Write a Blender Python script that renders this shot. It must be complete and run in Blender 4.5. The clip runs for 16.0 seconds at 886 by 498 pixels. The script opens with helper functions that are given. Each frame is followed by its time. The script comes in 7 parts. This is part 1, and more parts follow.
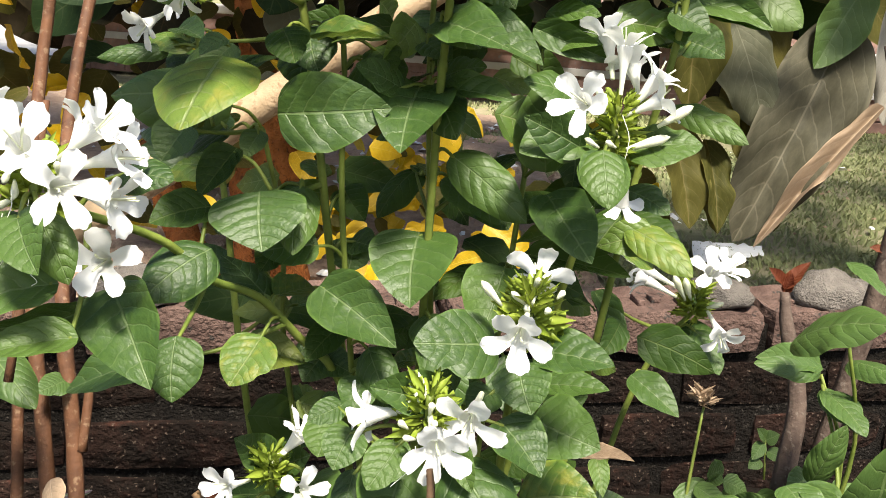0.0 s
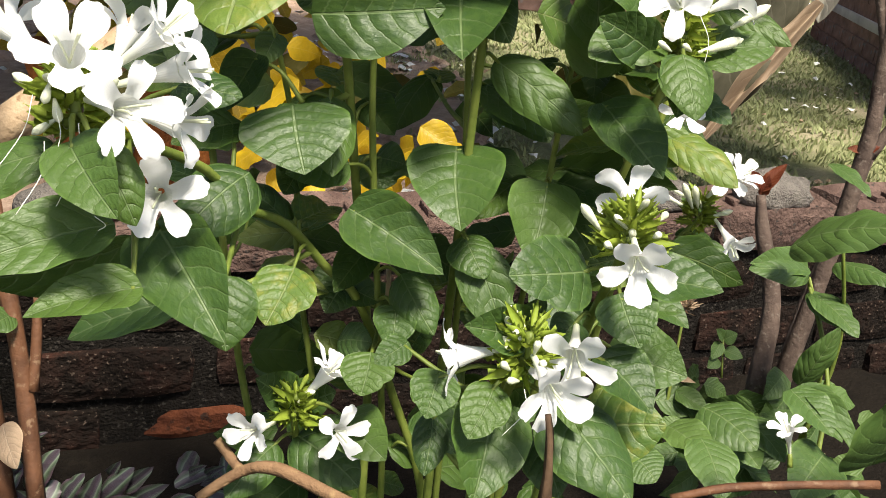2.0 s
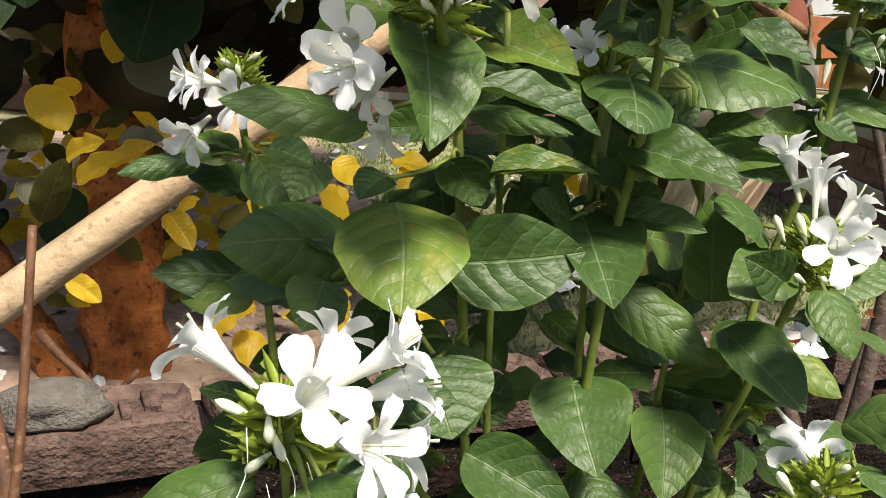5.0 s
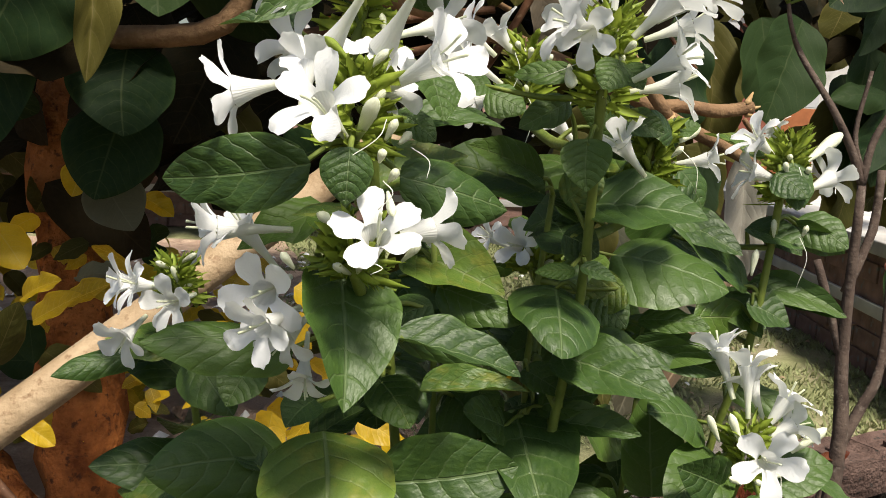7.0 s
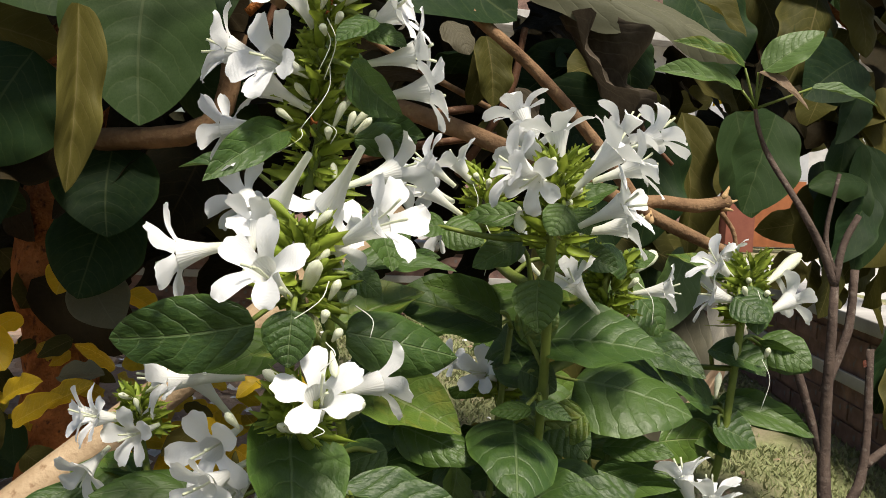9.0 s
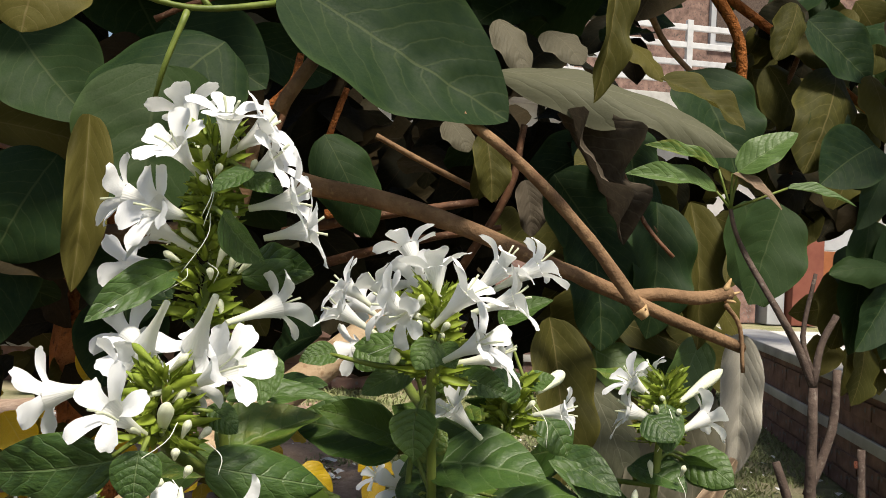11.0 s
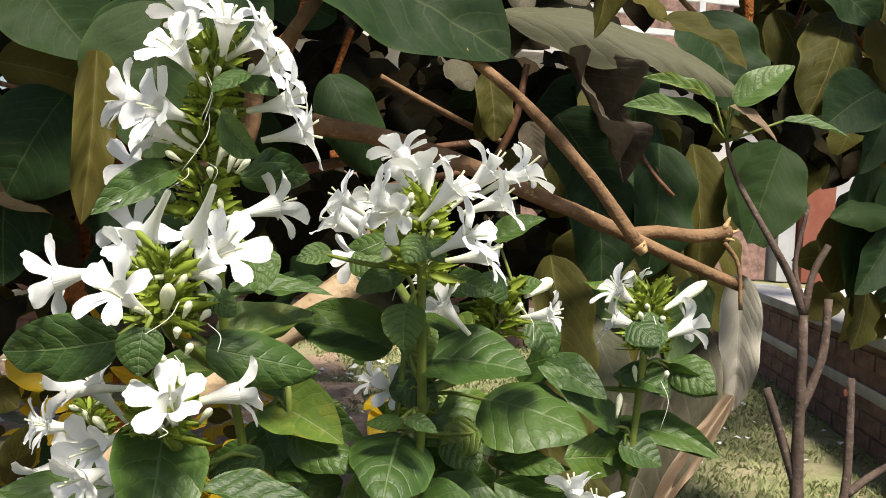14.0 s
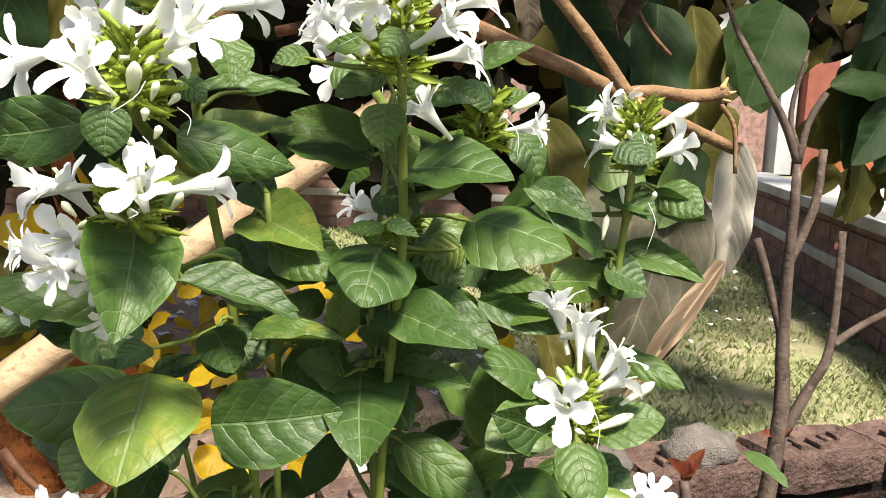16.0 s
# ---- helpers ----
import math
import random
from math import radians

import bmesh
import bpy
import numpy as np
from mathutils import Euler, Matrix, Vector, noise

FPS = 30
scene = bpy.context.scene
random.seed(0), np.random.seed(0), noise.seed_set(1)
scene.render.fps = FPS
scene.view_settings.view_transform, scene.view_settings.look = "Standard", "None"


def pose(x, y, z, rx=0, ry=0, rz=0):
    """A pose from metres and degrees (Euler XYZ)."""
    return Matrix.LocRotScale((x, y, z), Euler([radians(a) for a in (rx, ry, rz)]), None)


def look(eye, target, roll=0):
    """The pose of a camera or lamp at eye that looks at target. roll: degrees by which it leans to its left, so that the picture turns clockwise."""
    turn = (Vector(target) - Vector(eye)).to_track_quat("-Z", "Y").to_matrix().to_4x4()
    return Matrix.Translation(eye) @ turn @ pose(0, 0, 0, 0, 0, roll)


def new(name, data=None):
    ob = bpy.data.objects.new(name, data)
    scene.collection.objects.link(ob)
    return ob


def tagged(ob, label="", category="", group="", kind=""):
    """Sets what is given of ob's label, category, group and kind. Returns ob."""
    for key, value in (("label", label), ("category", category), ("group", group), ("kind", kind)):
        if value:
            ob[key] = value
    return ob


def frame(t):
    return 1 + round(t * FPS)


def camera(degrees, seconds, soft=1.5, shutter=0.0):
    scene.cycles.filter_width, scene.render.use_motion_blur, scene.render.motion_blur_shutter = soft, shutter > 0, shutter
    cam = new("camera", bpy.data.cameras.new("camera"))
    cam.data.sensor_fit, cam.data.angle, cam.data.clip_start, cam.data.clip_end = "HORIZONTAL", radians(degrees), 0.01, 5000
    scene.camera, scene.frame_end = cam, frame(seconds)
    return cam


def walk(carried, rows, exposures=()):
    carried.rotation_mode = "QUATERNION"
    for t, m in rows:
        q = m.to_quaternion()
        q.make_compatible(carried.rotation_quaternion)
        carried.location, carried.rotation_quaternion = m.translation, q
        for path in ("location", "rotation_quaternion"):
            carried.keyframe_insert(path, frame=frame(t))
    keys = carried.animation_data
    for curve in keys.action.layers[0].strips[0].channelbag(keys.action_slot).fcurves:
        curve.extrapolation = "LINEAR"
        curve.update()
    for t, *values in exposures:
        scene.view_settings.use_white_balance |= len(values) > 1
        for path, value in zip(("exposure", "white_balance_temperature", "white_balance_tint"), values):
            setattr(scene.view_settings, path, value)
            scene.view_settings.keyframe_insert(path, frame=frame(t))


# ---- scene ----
cam = camera(50.6, 16.0, soft=0.9)
METRES, EYE, TILT, LEAN, TURN = 0.65, 0.66, -16.0, -4.0, 0.0
ROWS = [
    (0.0, -0.0001, -0.0002, 0.0001, -0.0082, 0.0091, 0.0019),
    (0.5, 0.0085, 0.0162, -0.0107, -0.058, -1.6288, 0.1406),
    (1.0, -0.0052, 0.0228, -0.0192, -0.0961, -2.9213, 0.0968),
    (1.5, -0.0637, 0.0503, -0.0037, -0.7581, -3.9723, 0.0159),
    (2.0, -0.1645, 0.0967, 0.018, -7.8701, -6.2104, 1.1544),
    (2.5, -0.2538, 0.1628, 0.0383, -13.5259, -7.2134, 3.8727),
    (3.0, -0.3086, 0.1863, 0.069, -15.1302, -6.0908, 4.4056),
    (3.5, -0.3334, 0.187, 0.1087, -14.1171, -3.0977, 3.637),
    (3.7, -0.338, 0.1866, 0.1132, -13.7874, -2.401, 3.6358),
    (5.8, -0.3439, 0.1833, 0.1809, -14.1839, 1.9954, 3.1831),
    (6.0, -0.3301, 0.1756, 0.1929, -14.0935, 2.5975, 3.1339),
    (6.5, -0.3202, 0.1711, 0.2185, -15.197, 4.3943, 4.3526),
    (7.0, -0.3059, 0.1725, 0.2403, -15.5994, 5.5675, 4.7389),
    (7.5, -0.299, 0.1681, 0.2623, -15.7061, 7.4869, 4.8432),
    (8.0, -0.3075, 0.1706, 0.2696, -15.7979, 8.2047, 5.0206),
    (8.5, -0.3005, 0.1686, 0.2775, -15.7111, 8.8991, 5.1718),
    (9.0, -0.2744, 0.151, 0.2867, -15.7536, 10.0976, 5.5381),
    (9.5, -0.2198, 0.1269, 0.2954, -15.8175, 10.8702, 5.762),
    (10.0, -0.1726, 0.108, 0.3098, -15.4573, 12.3036, 5.3768),
    (10.2, -0.1618, 0.0985, 0.312, -14.2604, 13.1919, 5.4714),
    (12.3, -0.139, 0.0375, 0.3044, -10.8393, 15.5174, 4.3233),
    (12.5, -0.1426, 0.0345, 0.3017, -10.9253, 15.5713, 4.3571),
    (13.0, -0.1359, 0.0326, 0.2821, -10.8371, 15.2331, 4.7077),
    (13.5, -0.1381, 0.0379, 0.2661, -11.1228, 13.2939, 4.6809),
    (14.0, -0.1367, 0.0435, 0.256, -11.2227, 12.3524, 4.561),
    (14.5, -0.1292, 0.0546, 0.2411, -11.2672, 10.8691, 4.6141),
    (15.0, -0.129, 0.0565, 0.2308, -11.3201, 9.9398, 4.5408),
    (15.5, -0.1272, 0.0602, 0.2114, -11.4318, 8.2971, 4.4581),
    (16.0, -0.123, 0.0735, 0.1834, -11.4077, 5.9508, 4.4441),
]
EXPOSURE = [(t, e + 1.0) for t, e in ((0.0, 0.8), (1.0, 0.79), (1.5, 0.69), (1.9, 0.5), (2.4, 0.62), (2.8, 0.48), (3.05, 0.1), (3.4, -0.3), (3.7, -0.32), (5.8, 0.78), (6.1, 0.66), (6.4, 0.36), (7.0, 0.06), (8.0, -0.12), (9.0, -0.1), (10.0, -0.05), (12.5, 0.05), (14.5, 0.44), (15.3, 0.77), (16.0, 0.82))]
walk(cam, [(t, pose(0, 0, EYE, TILT, LEAN, TURN) @ pose(METRES * x, METRES * y, METRES * z, 90 + pitch, roll, yaw)) for t, x, y, z, yaw, pitch, roll in ROWS], EXPOSURE)

# ---- light ----
SUN_UP, SUN_ROUND = 60.0, 165.0
world = bpy.data.worlds.new("sky")
scene.world = world
world.use_nodes = True
wn = world.node_tree
sky = wn.nodes.new("ShaderNodeTexSky")
sky.sky_type, sky.sun_disc = "NISHITA", False
sky.sun_elevation, sky.sun_rotation = radians(SUN_UP), radians(SUN_ROUND)
sky.dust_density, sky.air_density = 3.0, 1.2
wn.links.new(sky.outputs["Color"], wn.nodes["Background"].inputs["Color"])
wn.nodes["Background"].inputs["Strength"].default_value = 0.06
sun_data = bpy.data.lights.new("sun", "SUN")
sun_data.energy, sun_data.angle, sun_data.color = 3.85, radians(11), (1.0, 0.925, 0.79)
sun = new("sun", sun_data)
sun_way = Vector((math.sin(radians(SUN_ROUND)) * math.cos(radians(SUN_UP)), math.cos(radians(SUN_ROUND)) * math.cos(radians(SUN_UP)), math.sin(radians(SUN_UP))))
sun.matrix_world = look(sun_way * 30, (0, 0, 0))


# ---- materials ----
class Mat:
    """A small builder for node materials."""

    def __init__(self, name, rough=0.6, **sockets):
        self.mat = bpy.data.materials.new(name)
        self.mat.use_nodes = True
        self.tree = self.mat.node_tree
        self.bsdf = self.tree.nodes["Principled BSDF"]
        self.bsdf.inputs["Roughness"].default_value = rough
        for key, value in sockets.items():
            self.bsdf.inputs[key.replace("_", " ")].default_value = value

    def node(self, kind, **settings):
        n = self.tree.nodes.new("ShaderNode" + kind)
        for key, value in settings.items():
            if key == "blend":
                n.blend_type = value
            elif key == "op":
                n.operation = value
            elif key == "dtype":
                n.data_type = value
        return n

    def link(self, a, b):
        self.tree.links.new(a, b)

    def put(self, node, index, value):
        if hasattr(value, "is_linked"):
            self.link(value, node.inputs[index])
        else:
            node.inputs[index].default_value = value

    def coord(self, which="Object"):
        return self.node("TexCoord").outputs[which]

    def noise(self, scale, detail=6.0, rough=0.6, which="Object", distortion=0.0):
        n = self.node("TexNoise")
        self.link(self.coord(which), n.inputs["Vector"])
        n.inputs["Scale"].default_value, n.inputs["Detail"].default_value = scale, detail
        n.inputs["Roughness"].default_value, n.inputs["Distortion"].default_value = rough, distortion
        return n.outputs["Fac"]

    def ramp(self, fac, *stops):
        n = self.node("ValToRGB")
        self.link(fac, n.inputs["Fac"])
        el = n.color_ramp.elements
        while len(el) < len(stops):
            el.new(0.5)
        for e, (pos, col) in zip(el, stops):
            e.position = pos
            e.color = (*col, 1) if len(col) == 3 else col
        return n.outputs["Color"]

    def mix(self, fac, a, b, blend="MIX"):
        n = self.node("MixRGB", blend=blend)
        for i, v in enumerate((fac, a, b)):
            if i and isinstance(v, tuple) and len(v) == 3:
                v = (*v, 1)
            self.put(n, i, v)
        return n.outputs[0]

    def math(self, op, a, b=0.0, c=0.0):
        n = self.node("Math", op=op)
        for i, v in enumerate((a, b, c)):
            self.put(n, i, v)
        return n.outputs[0]

    def random(self):
        return self.node("ObjectInfo").outputs["Random"]

    def island(self):
        return self.node("NewGeometry").outputs["Random Per Island"]

    def bump(self, height, strength=0.4, distance=0.002):
        n = self.node("Bump")
        n.inputs["Strength"].default_value, n.inputs["Distance"].default_value = strength, distance
        self.link(height, n.inputs["Height"])
        self.link(n.outputs["Normal"], self.bsdf.inputs["Normal"])

    def colour(self, c):
        self.put(self.bsdf, "Base Color", (*c, 1) if isinstance(c, tuple) else c)
        return self

    def translucent(self, colour, amount=0.25):
        """Lets part of the light through, as thin leaves and petals do."""
        tr = self.node("BsdfTranslucent")
        self.put(tr, "Color", (*colour, 1) if isinstance(colour, tuple) else colour)
        ms = self.node("MixShader")
        ms.inputs["Fac"].default_value = amount
        self.link(self.bsdf.outputs[0], ms.inputs[1])
        self.link(tr.outputs[0], ms.inputs[2])
        self.link(ms.outputs[0], self.tree.nodes["Material Output"].inputs["Surface"])


def leaf_material(name, deep, mid, pale, vein, veins=7.0, rough=0.47, vein_width=0.022, slant=0.72, through_amount=0.22, patch=None, relief=0.7, gloss=0.4):
    """Leaf blade: midrib and arching side veins from the UV map, mottling, per-leaf tone."""
    m = Mat(name, rough)
    sep = m.node("SeparateXYZ")
    m.link(m.coord("UV"), sep.inputs[0])
    across = m.math("ABSOLUTE", m.math("SUBTRACT", sep.outputs[0], 0.5))
    along = sep.outputs[1]
    n1, n2 = m.noise(14.0), m.noise(90.0, 4.0)
    wob = m.math("MULTIPLY", m.math("SUBTRACT", m.noise(5.0, 3.0, which="UV"), 0.5), 0.09)
    phase = m.math("SUBTRACT", m.math("ADD", along, wob), m.math("MULTIPLY", m.math("POWER", across, 1.35), slant))
    saw = m.math("ABSOLUTE", m.math("SUBTRACT", m.math("FRACT", m.math("MULTIPLY", phase, veins)), 0.5))
    side = m.node("MapRange")
    side.inputs[1].default_value, side.inputs[2].default_value = 0.0, 0.075
    side.inputs[3].default_value, side.inputs[4].default_value = 1.0, 0.0
    m.link(saw, side.inputs[0])
    fade = m.node("MapRange")
    fade.inputs[1].default_value, fade.inputs[2].default_value = 0.05, 0.42
    fade.inputs[3].default_value, fade.inputs[4].default_value = 0.6, 0.24
    m.link(across, fade.inputs[0])
    rib = m.node("MapRange")
    rib.inputs[1].default_value, rib.inputs[2].default_value = vein_width * 0.4, vein_width
    rib.inputs[3].default_value, rib.inputs[4].default_value = 1.0, 0.0
    m.link(across, rib.inputs[0])
    line = m.math("MAXIMUM", m.math("MULTIPLY", side.outputs[0], fade.outputs[0]), m.math("MULTIPLY", rib.outputs[0], 0.9))
    tone = m.ramp(m.math("FRACT", m.math("ADD", m.random(), m.island())), (0.0, deep), (0.55, mid), (1.0, pale))
    tone = m.mix(m.ramp(n1, (0.35, (0, 0, 0)), (0.7, (0.55, 0.55, 0.55))), tone, pale)
    tone = m.mix(m.ramp(n2, (0.42, (0.0, 0.0, 0.0)), (0.75, (0.35, 0.35, 0.35))), tone, deep)
    if patch:
        spot = m.ramp(m.noise(4.0, 6.0, 0.65), (0.5, (0, 0, 0)), (0.72, (0.85, 0.85, 0.85)))
        tone = m.mix(spot, tone, patch)
    # pale worn rim and a few brown flecks
    fleck = m.ramp(m.noise(60.0, 2.0), (0.74, (0, 0, 0)), (0.8, (0.8, 0.8, 0.8)))
    tone = m.mix(fleck, tone, (0.09, 0.055, 0.02))
    margin = m.ramp(across, (0.45, (0, 0, 0)), (0.495, (0.45, 0.45, 0.45)))
    tone = m.mix(margin, tone, tuple(min(1.0, 1.5 * c) for c in pale))
    base = m.mix(line, tone, vein)
    m.colour(base)
    small = m.node("TexVoronoi")
    drift = m.node("VectorMath", op="ADD")
    m.link(m.coord("UV"), drift.inputs[0])
    m.link(m.mix(1.0, m.noise(9.0, 3.0, which="UV"), (0.12, 0.12, 0.0), "MULTIPLY"), drift.inputs[1])
    m.link(drift.outputs[0], small.inputs["Vector"])
    small.inputs["Scale"].default_value = 17.0
    swell = m.math("MULTIPLY", m.math("SINE", m.math("MULTIPLY", saw, 3.14159)), 0.22)
    height = m.math("ADD", m.math("MULTIPLY", line, -0.35), m.math("MULTIPLY", small.outputs["Distance"], 0.2))
    height = m.math("ADD", height, swell)
    height = m.math("ADD", height, m.math("MULTIPLY", n1, 0.22))
    m.bump(height, relief, 0.002)
    m.link(m.ramp(n2, (0.3, (rough - 0.08,) * 3), (0.75, (rough + 0.14,) * 3)), m.bsdf.inputs["Roughness"])
    m.translucent(m.mix(0.5, base, tuple(min(1.0, 1.5 * c) for c in pale)), through_amount)
    m.bsdf.inputs["Specular IOR Level"].default_value = gloss
    return m.mat


M_LEAF = leaf_material("shrub_leaf", (0.0175, 0.043, 0.0095), (0.033, 0.071, 0.0125), (0.06, 0.107, 0.017), (0.1, 0.145, 0.055), veins=6.0)
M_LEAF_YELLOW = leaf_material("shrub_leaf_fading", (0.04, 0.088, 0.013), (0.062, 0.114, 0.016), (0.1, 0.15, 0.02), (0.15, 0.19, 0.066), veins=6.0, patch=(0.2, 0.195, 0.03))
# darker, duller copy of shrub_leaf: the shrub's inner shade is in its colour
M_LEAF_DARK = leaf_material("shrub_leaf_shaded", (0.01426, 0.03218, 0.00594), (0.02317, 0.05005, 0.008316), (0.04455, 0.07865, 0.01188), (0.07128, 0.1001, 0.0297), veins=6.0, gloss=0.15)
M_TREE_LEAF = leaf_material("tree_leaf", (0.007084, 0.01955, 0.006885), (0.01316, 0.0306, 0.009945), (0.02429, 0.0442, 0.01147), (0.042, 0.06, 0.022), veins=9, vein_width=0.014, slant=0.95, through_amount=0.25, gloss=0.12, rough=0.6, relief=0.3)
# brownish leaves darkened to near black: the tree's deep shade put into colour
M_TREE_SHADED = leaf_material("shaded_tree_leaf", (0.0045, 0.00675, 0.003), (0.0105, 0.0105, 0.0045), (0.0225, 0.015, 0.006), (0.03, 0.0225, 0.0105), veins=9, vein_width=0.014, slant=0.95, through_amount=0.12, gloss=0.08, rough=0.7, relief=0.4)
M_TREE_OLIVE = leaf_material("tree_leaf_underside", (0.033, 0.036, 0.0075), (0.056, 0.053, 0.012), (0.084, 0.074, 0.0175), (0.115, 0.095, 0.034), veins=9, vein_width=0.016, slant=0.95, through_amount=0.3, gloss=0.1, rough=0.6, relief=0.3)
M_TREE_GOLD = leaf_material("tree_leaf_golden", (0.17, 0.125, 0.006), (0.46, 0.31, 0.008), (0.6365, 0.4379, 0.01632), (0.5941, 0.4379, 0.06528), veins=8, through_amount=0.45)
M_DRY_LEAF = leaf_material("dry_leaf", (0.16, 0.145, 0.115), (0.225, 0.21, 0.175), (0.3, 0.28, 0.235), (0.33, 0.31, 0.26), veins=9, rough=0.8, vein_width=0.014, slant=0.95, through_amount=0.2, relief=0.6)
# dark brown copy of dry_leaf, with shade put into its colour
M_WITHERED_SHADED = leaf_material("withered_leaf_shaded", (0.035, 0.027, 0.019), (0.06, 0.048, 0.035), (0.09, 0.075, 0.055), (0.1, 0.085, 0.065), veins=9, rough=0.8, vein_width=0.014, slant=0.95, through_amount=0.15, relief=0.6, gloss=0.08)
M_GREY_LEAF = leaf_material("grey_green_leaf", (0.046, 0.044, 0.028), (0.072, 0.066, 0.045), (0.1, 0.09, 0.062), (0.12, 0.108, 0.076), veins=9, rough=0.6, vein_width=0.014, slant=0.95, through_amount=0.2, gloss=0.12)
M_PALE_OLIVE = leaf_material("pale_olive_leaf", (0.062, 0.066, 0.04), (0.088, 0.09, 0.056), (0.118, 0.116, 0.076), (0.135, 0.132, 0.09), veins=9, rough=0.6, vein_width=0.014, slant=0.95, through_amount=0.3, gloss=0.12)
M_DRY_BROWN = leaf_material("dry_leaf_brown", (0.13, 0.085, 0.05), (0.2, 0.14, 0.088), (0.29, 0.21, 0.14), (0.31, 0.24, 0.17), rough=0.75, through_amount=0.25)
M_RED_LEAF = leaf_material("young_red_leaf", (0.08, 0.012, 0.006), (0.12, 0.024, 0.01), (0.152, 0.048, 0.016), (0.16, 0.056, 0.024), through_amount=0.3)
M_FRESH_LEAF = leaf_material("fresh_leaf", (0.035, 0.07, 0.015), (0.05, 0.098, 0.021), (0.08, 0.132, 0.029), (0.11, 0.16, 0.055), rough=0.5, veins=8)


def petal_material():
    m = Mat("white_petal", 0.55)
    sep = m.node("SeparateXYZ")
    m.link(m.coord("UV"), sep.inputs[0])
    streak = m.node("TexWave")
    m.link(m.coord("UV"), streak.inputs["Vector"])
    streak.inputs["Scale"].default_value, streak.inputs["Distortion"].default_value = 9.0, 2.0
    tone = m.ramp(sep.outputs[1], (0.0, (0.58, 0.61, 0.42)), (0.25, (0.7, 0.7, 0.67)), (0.5, (0.765, 0.77, 0.785)))
    fine = m.ramp(m.noise(120.0, 3.0), (0.4, (0, 0, 0)), (0.9, (0.3, 0.3, 0.3)))
    m.colour(m.mix(fine, tone, (0.79, 0.795, 0.815)))
    m.bump(m.math("ADD", m.math("MULTIPLY", streak.outputs["Fac"], 0.6), m.noise(60.0)), 0.25, 0.001)
    m.translucent((0.78, 0.79, 0.77), 0.3)
    return m.mat


def plain(name, low, high, scale=40.0, rough=0.6, bump=0.3, distance=0.002, speck=None, stretch=None, through_amount=0.0):
    m = Mat(name, rough)
    f = m.noise(scale)
    tone = m.mix(m.random(), m.ramp(f, (0.3, low), (0.72, high)), m.ramp(f, (0.3, tuple(0.8 * c for c in low)), (0.72, tuple(0.9 * c for c in high))))
    if speck:
        tone = m.mix(m.ramp(m.noise(scale * 3.3, 3.0), (0.58, (0, 0, 0)), (0.68, (0.9, 0.9, 0.9))), tone, speck)
    m.colour(tone)
    m.bump(m.math("ADD", f, m.noise(scale * 5, 3.0)), bump, distance)
    m.bsdf.inputs["Specular IOR Level"].default_value = 0.3 if rough < 0.75 else 0.1
    if through_amount:
        m.translucent(high, through_amount)
    return m.mat


M_PETAL = petal_material()
M_BUD = plain("bud_white", (0.62, 0.66, 0.42), (0.82, 0.83, 0.72), 60, 0.5, through_amount=0.2)
M_BRACT = plain("bract_green", (0.1564, 0.232, 0.0216), (0.3036, 0.368, 0.0504), 70, 0.5, through_amount=0.3)
M_STYLE = plain("style_thread", (0.6, 0.6, 0.5), (0.8, 0.8, 0.74), 50, 0.6)
M_WILT = plain("wilted_petal", (0.0315, 0.0189, 0.012), (0.108, 0.0672, 0.04), 80, 0.8)
M_STEM = plain("green_stem", (0.085, 0.125, 0.02), (0.19, 0.23, 0.045), 55, 0.5, through_amount=0.1)
M_STEM_BROWN = plain("red_brown_stem", (0.05746, 0.02431, 0.01193), (0.1436, 0.06321, 0.02984), 35, 0.7, 0.6, speck=(0.1724, 0.107, 0.06365))
M_STEM_GREY = plain("grey_brown_stem", (0.046, 0.032, 0.027), (0.118, 0.086, 0.069), 45, 0.8, 0.7, speck=(0.1293, 0.1051, 0.08719))
M_BARK = plain("orange_bark", (0.12, 0.036, 0.011), (0.43, 0.155, 0.043), 16, 0.85, 1.0, 0.012, speck=(0.06178, 0.0234, 0.01264))
M_BRANCH = plain("pale_brown_branch", (0.105, 0.06, 0.034), (0.26, 0.16, 0.088), 24, 0.8, 0.7, 0.004, speck=(0.2274, 0.1486, 0.07755))
M_POLE = plain("peeled_pole", (0.2592, 0.1728, 0.0936), (0.4176, 0.3096, 0.1944), 18, 0.7, 0.6, 0.004, speck=(0.18, 0.108, 0.0576))
M_CUT = plain("cut_wood", (0.35, 0.22, 0.1), (0.52, 0.36, 0.2), 90, 0.8)


